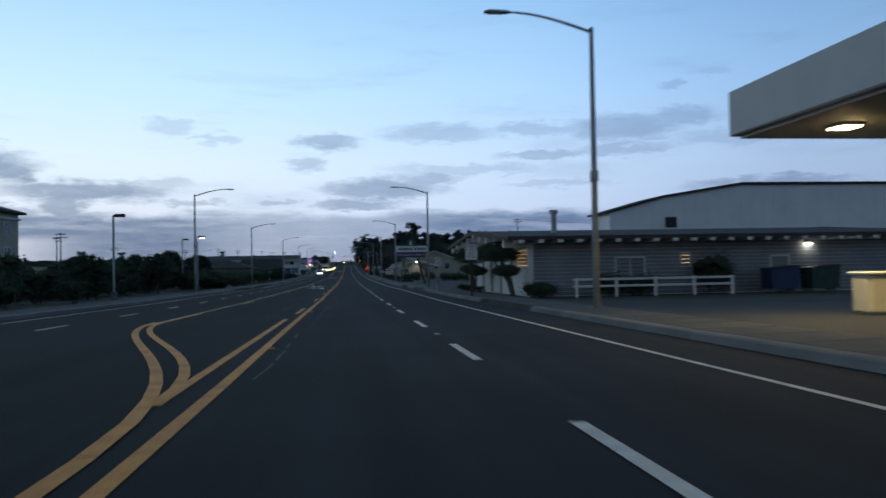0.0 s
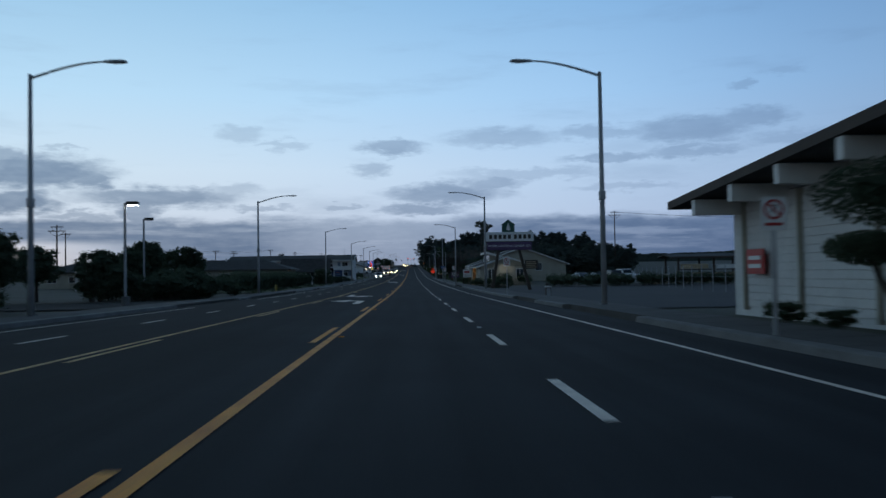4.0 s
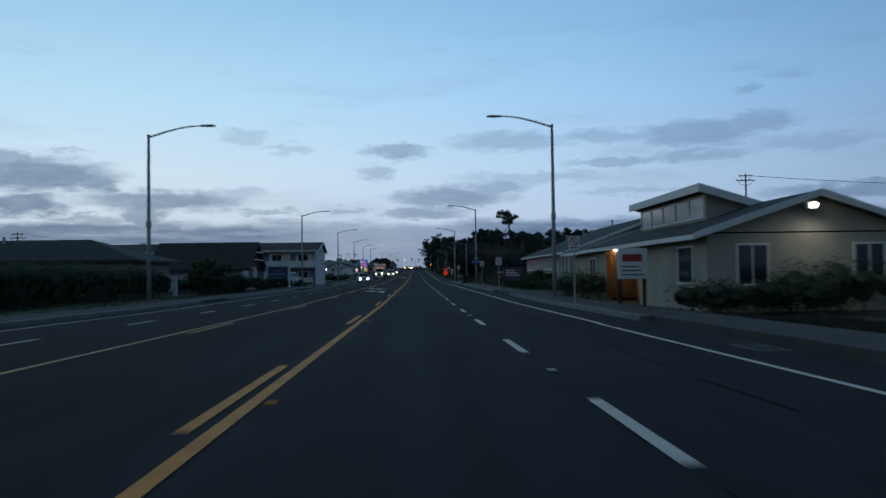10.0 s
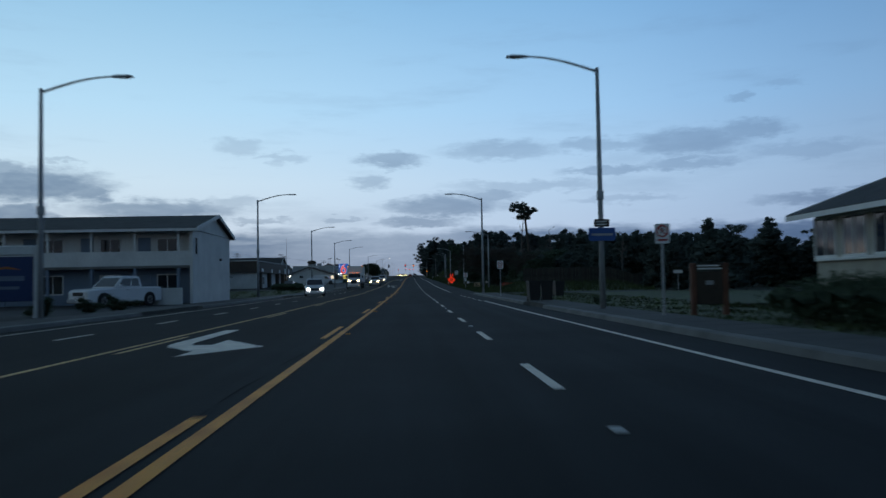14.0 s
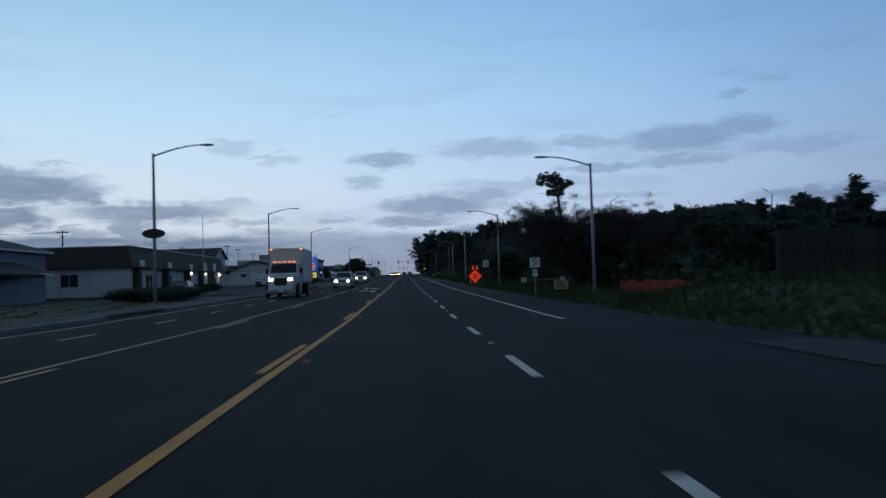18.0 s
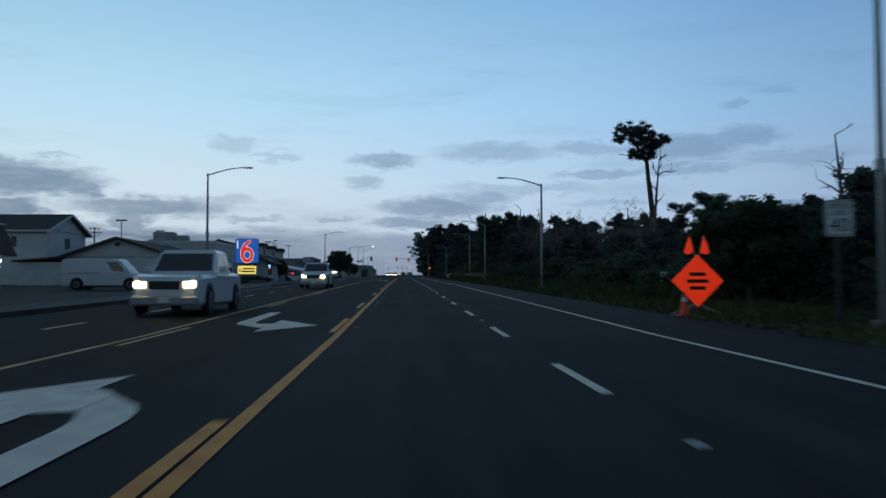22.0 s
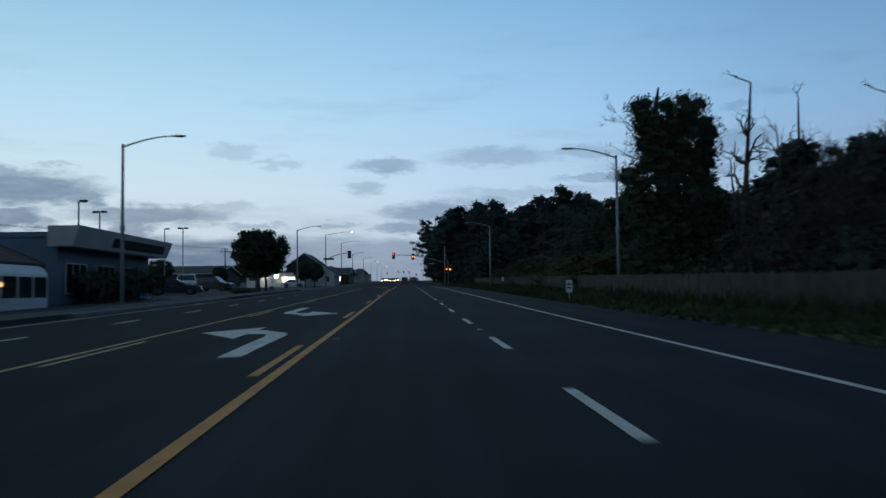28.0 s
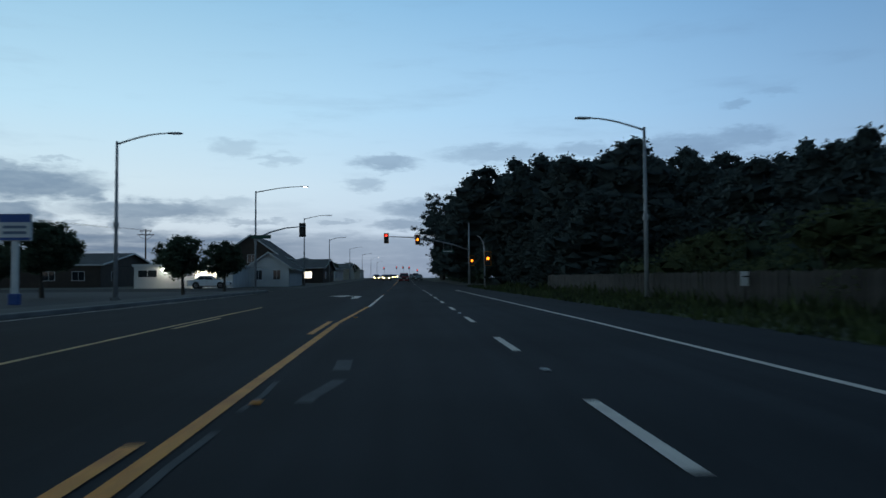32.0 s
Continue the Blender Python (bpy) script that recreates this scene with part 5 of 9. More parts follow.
# far west group by the junction
R1 = building("white_garage", "low white garage with lit open bay", 640)
walls(R1, -30.6, -18.9, 640, 656, 2.6, WALL_WHITE)
flat_roof(R1, -30.6, -18.9, 640, 656, 2.6, 0.2, SHINGLE, TRIM, 0.25)
window(R1, ("-y", 640), -22.1, 2.5, 1.5, 0.5, LIT_WHITE, 0)
window(R1, ("-y", 640), -29, 2.2, 0.8, 1.3, None, 1)
for x in (-27.1, -24.7):
    part("wall_lamp", Geo().box(x - 0.2, x + 0.2, 639.75, 640, 2.05, 2.3, 0.04), LAMP_WHITE, R1, "glowing wall lamp")
R2 = building("corner_store", "two-storey brown corner store with steep gable", 668)
walls(R2, -27, -18.5, 672, 690, 4.85, WALL_BROWN)
gable_roof(R2, -27, -18.5, 672, 690, 4.9, 7.9, "y", 0.5, SHINGLE, TRIM, 0.16, WALL_BROWN)
window(R2, ("-y", 672), -22.6, 1.2, 1.2, 3.6, None, 1)
R3 = building("cream_house", "white single-storey house with dark roof", 650, "house")
walls(R3, -19, -13.6, 650, 664, 2.5, WALL_WHITE)
gable_roof(R3, -19, -13.6, 650, 664, 2.55, 4.4, "y", 0.5, SHINGLE, TRIM, 0.16, WALL_WHITE)
window(R3, ("-y", 650), -17.6, 0.9, 1.2, 0.9, None, 1)
window(R3, ("-y", 650), -15.2, 0.9, 1.2, 0.9, None, 1)
for i, (x0, x1, y0, y1, h, r, m) in enumerate(((-32, -14, 700, 724, 2.8, 4.8, WALL_BROWN), (-30, -15, 740, 765, 3.0, 5.6, WALL_WHITE), (-34, -15, 790, 815, 3.2, 5.0, WALL_CREAM), (-30, -15, 850, 880, 3.4, 5.2, WALL_TAN), (-60, -40, 655, 680, 3.0, 5.0, WALL_BROWN), (-70, -50, 590, 606, 2.8, 4.6, WALL_BROWN), (-75, -48, 560, 575, 3.4, 5.4, WALL_BROWN))):
    Z = building("roadside_house", "small roadside house with a dark gabled roof", y0, "house")
    walls(Z, x0, x1, y0, y1, h, m)
    gable_roof(Z, x0, x1, y0, y1, h + 0.05, r, "y" if i % 2 else "x", 0.5, SHINGLE, TRIM, 0.16, m)
    window(Z, ("-y", y0), x1 - 3, 1.6, 1.2, 0.9, LIT_WHITE if i in (0, 1, 2, 3) else None, 1)
    window(Z, ("-y", y0), x1 - 7, 1.6, 1.2, 0.9, None, 1)
    window(Z, ("+x", x1), y0 + 5, 1.6, 1.2, 0.9, None, 1)

# ---- trees, shrubs and grass ----
rng = np.random.default_rng(11)


PHI = (1 + 5 ** 0.5) / 2
ICO_V = np.array([(a * s1, b * s2, c * s3) for a, b, c in ((0, 1, PHI), (1, PHI, 0), (PHI, 0, 1)) for s1 in ((1,) if a == 0 else (1, -1)) for s2 in ((1,) if b == 0 else (1, -1)) for s3 in ((1,) if c == 0 else (1, -1))]) / math.hypot(1, PHI)
ICO_F = np.array([(i, j, k) for i in range(12) for j in range(i + 1, 12) for k in range(j + 1, 12) if max(np.linalg.norm(ICO_V[i] - ICO_V[j]), np.linalg.norm(ICO_V[j] - ICO_V[k]), np.linalg.norm(ICO_V[i] - ICO_V[k])) < 1.1])


def leaf_quads(centres, radii, counts, size, seed, core=0.6, more=1.8):
    """Small tilted leaf blades scattered through ellipsoid clumps with a dense core each; returns a Geo."""
    r = np.random.default_rng(seed)
    vs, n0 = [], 0
    for c, rad, n in zip(centres, radii, counts):
        n = int(n * more)
        d = r.normal(size=(n, 3))
        d /= np.linalg.norm(d, axis=1)[:, None]
        p = np.asarray(c) + d * (0.5 + 0.5 * r.random((n, 1)) ** 0.6) * np.asarray(rad)
        a = r.normal(size=(n, 3)) + 0.7 * d
        a /= np.linalg.norm(a, axis=1)[:, None]
        b = np.cross(a, r.normal(size=(n, 3)))
        b /= np.linalg.norm(b, axis=1)[:, None]
        s = size * 0.75 * (0.5 + r.random((n, 1)))
        w = s * (0.4 + 0.3 * r.random((n, 1)))
        vs.append(np.stack([p - a * s * 0.6 - b * w, p - a * s * 0.6 + b * w, p + a * s], 1).reshape(-1, 3))
        n0 += 3 * n
    g = Geo()
    g.v = np.concatenate(vs).tolist()
    g.f = np.arange(n0).reshape(-1, 3).tolist()
    if core:
        for c, rad in zip(centres, radii):
            p = ICO_V * np.asarray(rad) * core * (0.8 + 0.4 * r.random((12, 1))) + np.asarray(c)
            g.f.extend((ICO_F + len(g.v)).tolist())
            g.v.extend(p.tolist())
    return g


def twig_slivers(tips, length, n, seed, w=0.010):
    """Fine bare twigs: thin slivers that fan out from the ends of the limbs; each tip is a place and a way."""
    r = np.random.default_rng(seed)
    t = np.repeat(np.asarray([p for p, _ in tips]), n, axis=0)
    d = np.repeat(np.asarray([v for _, v in tips]), n, axis=0) * 1.1 + r.normal(size=t.shape) * 0.5 + np.array((0, 0, 0.15))
    d /= np.linalg.norm(d, axis=1)[:, None]
    b = np.cross(d, r.normal(size=t.shape))
    b /= np.linalg.norm(b, axis=1)[:, None]
    L = length * (0.4 + r.random((len(t), 1)))
    t = t - d * L * 0.4 * r.random((len(t), 1)) + r.normal(size=t.shape) * 0.1
    q = np.stack([t - b * w, t + b * w, t + d * L], 1).reshape(-1, 3)
    g = Geo()
    g.v, g.f = q.tolist(), np.arange(len(q)).reshape(-1, 3).tolist()
    return g


def limb(g, r, p, d, length, rad, depth, tips, bend=0.35, kids=3, spread=0.95):
    """Tapered limb that forks; the tips are collected."""
    pts, rads = [p], [rad]
    q, v = Vector(p), Vector(d).normalized()
    n = 4
    for i in range(n):
        v = (v + bend * Vector(r.normal(size=3)) * 0.5 + Vector((0, 0, 0.06))).normalized()
        q = q + v * length / n
        pts.append(tuple(q))
        rads.append(rad * (1 - 0.62 * (i + 1) / n))
    g.tube(pts, rads, 5 if depth > 1 else 4 if depth else 3, False)
    if depth == 0:
        tips.append((tuple(q), tuple(v)))
        return
    for k in range(kids):
        w = (v + spread * Vector(r.normal(size=3))).normalized()
        j = int(r.integers(2, n + 1))
        limb(g, r, pts[j], w, length * (0.5 + 0.25 * r.random()), rads[j] * 0.75, depth - 1, tips, bend, kids, spread)


def make_tree(name, kind, H, seed, label, mat=None):
    """A tree standing at the origin, H metres high."""
    r = np.random.default_rng(seed)
    ob = thing(name, label, "tree" if kind not in ("bush", "hedge") else "shrub", (0, 0, -50))
    tg, bg, tips = Geo(), Geo(), []
    lean = r.normal(size=2) * 0.04 * H
    if kind in ("conifer", "pine", "broad", "eucalypt"):
        top = {"conifer": 0.95, "pine": 0.9, "broad": 0.55, "eucalypt": 0.75}[kind]
        path = [(lean[0] * s * s + 0.05 * math.sin(5 * s + seed), lean[1] * s * s, -0.4 + (top * H + 0.4) * s) for s in [i / 7 for i in range(8)]]
        r0 = 0.022 * H + 0.06
        tg.tube(path, [r0 * (1 - 0.8 * i / 7) for i in range(8)], 8, False)
        cs, rs, ns = [], [], []
        if kind == "conifer":
            layers = 10
            for i in range(layers):
                z = H * (0.16 + 0.80 * i / (layers - 1))
                spread = 0.27 * H * (1 - 0.86 * (i / (layers - 1)) ** 1.6)
                m = 5 if i < layers - 3 else 3 if i < layers - 1 else 1
                for k in range(m):
                    a = 2 * math.pi * (k / m) + r.random() * 2
                    rr = spread * (0.45 + 0.65 * r.random())
                    c = (lean[0] * (z / H) ** 2 + rr * math.cos(a), lean[1] * (z / H) ** 2 + rr * math.sin(a), z + r.normal() * 0.025 * H)
                    j = min(7, int(7 * (z - 0.1 * H) / (top * H)))
                    if k == i % 4:
                        bg.tube([path[max(0, j)], tuple(0.5 * (np.array(path[max(0, j)]) + np.array(c)) + np.array((0, 0, 0.03 * H))), c], [0.06, 0.045, 0.02], 3, False)
                    s = (0.06 + 0.06 * r.random()) * H * (1.0 if i < layers - 2 else 0.7)
                    cs.append(c), rs.append((s * 1.15, s * 1.15, s * 0.85) if i < layers - 2 else (s * 0.95, s * 0.95, s * 0.85)), ns.append(34 if i < layers - 2 else 46)
                cs.append((lean[0] * (z / H) ** 2, lean[1] * (z / H) ** 2, z - 0.02 * H)), rs.append((spread * 0.9 + 0.03 * H, spread * 0.9 + 0.03 * H, 0.09 * H)), ns.append(8)
            for k in range(4):
                z = H * (0.9 + 0.04 * k / 3)
                cs.append((lean[0] + r.normal() * 0.04 * H, lean[1] + r.normal() * 0.04 * H, z)), rs.append((0.042 * H, 0.042 * H, 0.032 * H)), ns.append(34)
        elif kind == "pine":
            for i in range(18):
                a = r.random() * 2 * math.pi
                z = H * (0.68 + 0.3 * r.random())
                rr = 0.17 * H * r.random() ** 0.5
                c = (path[7][0] + rr * math.cos(a), path[7][1] + rr * math.sin(a), z)
                tg.tube([path[5 if z < 0.8 * H else 6], tuple(0.5 * (np.array(path[6]) + np.array(c))), c], [0.11, 0.07, 0.03], 5, False)
                s = 0.075 * H * (0.7 + 0.6 * r.random())
                cs.append(c), rs.append((s * 1.2, s * 1.2, s * 0.6)), ns.append(170)
            for i in range(5):
                a = r.random() * 6.3
                z = H * (0.42 + 0.22 * r.random())
                limb(tg, r, (path[4][0], path[4][1], z), (math.cos(a), math.sin(a), 0.25), 0.1 * H, 0.05, 1, tips, 0.5, 2)
        elif kind == "broad":
            for i in range(9):
                a = 2 * math.pi * i / 9 + r.random()
                limb(tg, r, path[5 + i % 3], (math.cos(a), math.sin(a), 0.5 + 0.7 * r.random()), 0.26 * H, 0.07 * H / 5, 1, tips, 0.4, 2)
            for i in range(120 if seed == 9 else 62):
                d = r.normal(size=3)
                d /= np.linalg.norm(d)
                rr = 0.36 * H * (0.72 + 0.26 * r.random())
                c = (d[0] * rr * 1.12, d[1] * rr * 1.12, 0.63 * H + d[2] * rr * 0.92)
                s = (0.075 if seed == 9 else 0.095) * H * (0.7 + 0.6 * r.random())
                cs.append(c), rs.append((s, s, s * 0.85)), ns.append(50)
            for i in range(26):
                d = np.clip(r.normal(size=3), -1.3, 1.3) * 0.12 * H
                cs.append((d[0], d[1], 0.63 * H + d[2])), rs.append((0.19 * H, 0.19 * H, 0.16 * H)), ns.append(10)
        else:
            for i in range(9):
                a = 2 * math.pi * i / 9 + r.random()
                limb(tg, r, path[3 + i % 5], (math.cos(a), math.sin(a), 0.9), 0.2 * H, 0.12, 2, tips, 0.4, 3)
            for t, _ in tips:
                s = 0.036 * H * (0.6 + 0.8 * r.random())
                cs.append(t), rs.append((s * 1.2, s * 1.2, s * 0.8)), ns.append(34)
                cs.append((t[0] * 0.72, t[1] * 0.72, t[2] - 0.01 * H)), rs.append((s, s, s * 0.8)), ns.append(18)
        part("trunk", tg, BARK, ob, smooth=True, raw=True)
        if kind == "conifer":
            part("branch_whorl", bg, BARK, ob, raw=True)["kind"] = "stuff"
        size = {"conifer": 0.019, "pine": 0.012, "broad": 0.0245, "eucalypt": 0.0125}[kind] * H
        part("crown", leaf_quads(cs, rs, ns, size, seed, 0.5 if kind == "broad" else 0.66 if kind == "conifer" else 0.5, 1.3), mat or LEAF, ob, smooth=True, raw=True)
    elif kind == "bare":
        if H > 9:
            path = [(0.03 * H * math.sin(2.2 * s + seed) * s, 0.03 * H * math.cos(3 * s + seed) * s, -0.4 + 0.96 * H * s) for s in [i / 8 for i in range(9)]]
            tg.tube(path, [(0.019 * H + 0.04) * (1 - 0.82 * i / 8) for i in range(9)], 7, False)
            for k in range(15):
                a, j = r.random() * 6.3, int(r.integers(3, 9))
                limb(tg, r, path[j], (math.cos(a), math.sin(a), 0.35 + 0.5 * r.random()), H * (0.06 + 0.10 * r.random()), 0.05 + 0.02 * (8 - j), 2, tips, 0.5, 2, 0.7)
        else:
            for k in range(5):
                a = r.random() * 6.3
                limb(tg, r, (0.15 * math.cos(a), 0.15 * math.sin(a), -0.3), (0.5 * math.cos(a), 0.5 * math.sin(a), 1), 0.5 * H, 0.019 * H + 0.03, 3, tips, 0.22, 3, 0.8)
        part("trunk", tg, DEADWOOD, ob, raw=True)
        if H <= 9:
            part("twig_spray", twig_slivers(tips, 0.09 * H, 8, seed, 0.0026 * H), DEADWOOD, ob, raw=True)["kind"] = "stuff"
    elif kind == "twiggy":
        for k in range(6):
            a = 1.05 * k + r.random()
            limb(tg, r, (0.2 * math.cos(a), 0.2 * math.sin(a), -0.3), (0.55 * math.cos(a), 0.55 * math.sin(a), 1), 0.4 * H, 0.010 * H + 0.015, 3, tips, 0.3, 3)
        part("trunk", tg, BARK, ob, raw=True)
        part("crown", twig_slivers(tips, 0.11 * H, 14, seed, 0.0016 * H), mat or BARK, ob, raw=True)
    elif kind == "bush":
        cs = [(r.normal() * 0.28 * H, r.normal() * 0.28 * H, H * (0.15 + 0.65 * r.random())) for _ in range(16)]
        cs = [(c[0] * (1.2 - 0.7 * c[2] / H), c[1] * (1.2 - 0.7 * c[2] / H), c[2]) for c in cs]
        for c in cs[:6]:
            tg.tube([(c[0] * 0.2, c[1] * 0.2, -0.2), (c[0] * 0.7, c[1] * 0.7, c[2] * 0.5), c], [0.035, 0.025, 0.01], 4, False)
        part("branching_stem", tg, BARK, ob, raw=True)
        part("foliage", leaf_quads(cs, [(0.25 * H, 0.25 * H, 0.21 * H)] * 16, [110] * 16, 0.022 * H + 0.013, seed, 0.58, 1.5), mat or LEAF_B, ob, smooth=True, raw=True)
    return ob


PROTO = {
    "conifer_a": (make_tree("conifer", "conifer", 12.0, 3, "dark coastal conifer with layered foliage in the wood"), 12.0),
    "conifer_b": (make_tree("conifer", "conifer", 12.0, 8, "dark coastal conifer with ragged crown in the wood"), 12.0),
    "conifer_c": (make_tree("conifer", "conifer", 12.0, 21, "dark spreading conifer in the wood"), 12.0),
    "grove_a": (make_tree("grove_tree", "conifer", 12.0, 23, "tall grey-green tree in the dense grove", LEAF_GREY), 12.0),
    "grove_b": (make_tree("grove_tree", "conifer", 12.0, 27, "tall spreading grey-green tree in the grove", LEAF_GREY), 12.0),
    "pine": (make_tree("pine", "pine", 14.0, 5, "tall pine with a bare trunk and flat crown"), 14.0),
    "broad": (make_tree("broadleaf_tree", "broad", 6.0, 9, "round-crowned dark broadleaf tree with short trunk", LEAF_B), 6.0),
    "broad_light": (make_tree("broadleaf_tree", "broad", 6.0, 14, "small round dark broadleaf tree with short trunk", LEAF_B), 6.0),
    "eucalypt": (make_tree("eucalyptus", "eucalypt", 20.0, 15, "tall eucalyptus with an airy clumped crown", LEAF_GREY), 20.0),
    "bare_tall": (make_tree("dead_tree", "bare", 14.0, 12, "bare grey dead tree with forked limbs"), 14.0),
    "bare_tall_b": (make_tree("dead_tree", "bare", 14.0, 31, "bare grey dead tree with forked limbs"), 14.0),
    "bare_shrub": (make_tree("bare_shrub", "bare", 6.0, 17, "leafless twiggy shrub at the edge of the wood"), 6.0),
    "twiggy_a": (make_tree("windswept_tree", "twiggy", 7.0, 61, "dark windswept tree with fine twigs at the wood edge"), 7.0),
    "twiggy_b": (make_tree("windswept_tree", "twiggy", 7.0, 66, "dark windswept tree with spreading fine twigs"), 7.0),
    "bush_a": (make_tree("shrub", "bush", 2.0, 41, "dark rounded evergreen shrub on the ground"), 2.0),
    "olive_bush": (make_tree("shrub", "bush", 2.0, 57, "broad olive-green shrub before the dark wood", LEAF_OLIVE), 2.0),
    "bush_b": (make_tree("shrub", "bush", 2.0, 52, "dark uneven evergreen shrub on the ground"), 2.0),
}


def plant(kind, x, y, H, rz=None, wide=1.0, drop=0.0):
    if kind == "broad" and (H < 4.5 or x < -26):
        kind = "broad_light"
    proto, h = PROTO[kind]
    s = H / h
    a = rng.random() * 360 if rz is None else rz
    return copy_thing(proto, pose(x, y, gz(y) - drop, 0, 0, a) @ Matrix.Diagonal((s * wide, s * wide, s, 1)))


CON = ("conifer_a", "conifer_b", "conifer_c")
# wood on the east side: count, y range, x range, heights, spread
for n, y0, y1, x0, x1, h0, h1, wide in (
        (16, 336, 366, 18, 30, 4.2, 6.0, 1.5), (26, 366, 500, 19, 26, 4.4, 6.2, 1.6), (28, 366, 500, 28, 46, 6.0, 7.8, 1.5), (22, 500, 545, 20, 38, 7.6, 9.8, 1.4),
        (24, 575, 618, 18, 36, 7.8, 9.6, 1.3), (30, 618, 655, 17, 50, 13.5, 16.2, 1.2), (14, 545, 575, 21, 32, 5.4, 6.6, 1.35), (26, 385, 425, 44, 62, 8.8, 10.8, 1.4), (12, 380, 415, 60, 84, 7.6, 9.2, 1.4), (12, 600, 640, 14.6, 18, 5.5, 8.5, 1.3), (40, 664, 800, 13, 46, 17, 22, 1.15), (26, 690, 730, 36, 140, 24, 27.5, 1.2), (14, 436, 456, 48, 64, 11.5, 13.2, 1.3), (14, 292, 325, 42, 60, 7.0, 8.6, 1.5), (17, 465, 500, 62, 96, 11.5, 14.5, 1.3), (9, 470, 500, 95, 114, 10, 15, 1.4), (20, 300, 345, 28, 52, 5.2, 7.0, 1.4)):
    for k in range(n):
        y = y0 + (y1 - y0) * (k + rng.random()) / n
        plant(CON[k % 3] if y0 < 575 else ("grove_a", "grove_b")[k % 2], x0 + (x1 - x0) * rng.random(), y, h0 + (h1 - h0) * rng.random(), wide=wide * (0.9 + 0.25 * rng.random()), drop=0.5)
for x, y, H in ((12.5, 772, 27), (15, 760, 24), (11.5, 745, 21), (17, 735, 22), (22, 740, 23), (13.5, 718, 19.5)):
    plant("eucalypt", x, y, H)
for x, y, H in ((50.2, 492, 14.2), (53, 496, 14.6), (41, 452, 9.0), (48, 420, 10.5), (43, 397, 9.5), (31, 352, 6.2), (48, 340, 8.5), (34, 640, 13.5), (46.3, 492, 12.6), (41, 330, 7.4), (24, 655, 15)):
    plant("pine", x, y, H)
# lone tall pine: ivy-clad trunk that forks under a flat dense crown
lone = thing("tall_pine", "very tall lone pine with ivy-clad trunk and flat dense crown", "tree", (39.2, 487.8, gz(487.8)))
tg = Geo().tube([(1.1, 0, -0.5), (1.05, 0, 6), (0.75, 0, 11), (0.25, 0, 15.5), (0, 0, 18.6)], [0.55, 0.5, 0.42, 0.34, 0.3], 10, False)
tg.tube([(0, 0, 18.4), (-0.7, 0, 19.6), (-2.0, 0.2, 21.6)], [0.3, 0.22, 0.1], 7, False)
tg.tube([(0, 0, 18.4), (0.8, 0, 19.8), (1.6, 0.1, 21.6)], [0.26, 0.18, 0.09], 7, False)
tg.tube([(-0.6, 0, 19.4), (-2.4, 0, 19.3), (-4.6, 0, 19.6)], [0.12, 0.08, 0.03], 5, False)
lr, tips = np.random.default_rng(77), []
for k in range(6):
    limb(tg, lr, (0, 0, 18.6), (lr.normal(), lr.normal(), 0.8), 2.6, 0.1, 1, tips, 0.4, 2)
part("trunk", tg, BARK, lone, smooth=True, raw=True)
cs, rs, ns = [], [], []
for cx, cy, cz, rx, rz, n in ((-2.2, 0, 22.6, 3.3, 2.2, 84), (-0.6, 0.3, 19.7, 2.4, 0.9, 34), (2.3, 0.3, 21.9, 1.4, 1.0, 24), (0.4, -0.3, 21.0, 1.6, 0.9, 20)):
    for k in range(n):
        d = lr.normal(size=3)
        d *= lr.random() ** 0.4 / np.linalg.norm(d)
        cs.append((cx + d[0] * rx, cy + d[1] * rx * 0.9, cz + d[2] * rz)), rs.append((0.7, 0.7, 0.5)), ns.append(80)
part("crown", leaf_quads(cs, rs, ns, 0.14, 78, 0.55, 1.0), LEAF, lone, smooth=True, raw=True)
cs = [(1.05 - 0.05 * max(0, z - 6), 0, z) for z in np.arange(0.5, 15, 0.4).tolist()]
part("ivy", leaf_quads(cs, [(0.85 - 0.045 * c[2], 0.85 - 0.045 * c[2], 0.5) for c in cs], [70] * len(cs), 0.12, 79), LEAF_B, lone, smooth=True, raw=True)
plant("bare_tall", 35.4, 471.8, 17.6, 40)
plant("bare_tall_b", 24.4, 525, 15, 10)
plant("bare_tall", 25.5, 508, 12.2, 120)
for k in range(30):
    plant("bush_a" if k % 2 else "bush_b", 15.8 + 2.4 * rng.random(), 398 + 3.1 * k + rng.random(), 1.7 + 1.2 * rng.random(), wide=1.6)
for k in range(20):
    y = 528 + 3.3 * k
    plant("olive_bush", 16.2 + 3.5 * rng.random(), y, 2.6 + 1.3 * rng.random(), wide=1.5)
plant("broad", 26.6, 562, 10.4, 20, wide=0.98)
plant("broad", 41.5, 561, 9.8, 80, wide=1.0)
plant("broad", 35.5, 601, 10.6, 140, wide=0.9)
for x, y, H in ((30, 545, 7.2), (33, 552, 5.8), (36, 540, 8.6), (27, 548, 5.0), (40, 548, 10.5), (30, 515, 10.4), (34, 520, 11), (38, 526, 11.4), (42, 505, 12), (30, 498, 10), (36, 492, 11), (26, 486, 9), (33, 478, 9.6)):
    plant("bare_shrub", x, y, H, wide=1.25)
for x, y, H in ((27, 500, 11), (24, 506, 10.5), (31, 520, 13), (29, 526, 14), (22, 515, 9.5), (28, 535, 11), (33, 508, 11.5), (25, 493, 9.5), (40, 500, 13), (26, 470, 8.5), (30, 460, 8), (36.8, 428, 13.2), (22, 690, 21), (25, 700, 22), (43, 384, 10)):
    plant("bare_tall" if int(y) % 2 else "bare_tall_b", x, y, H)
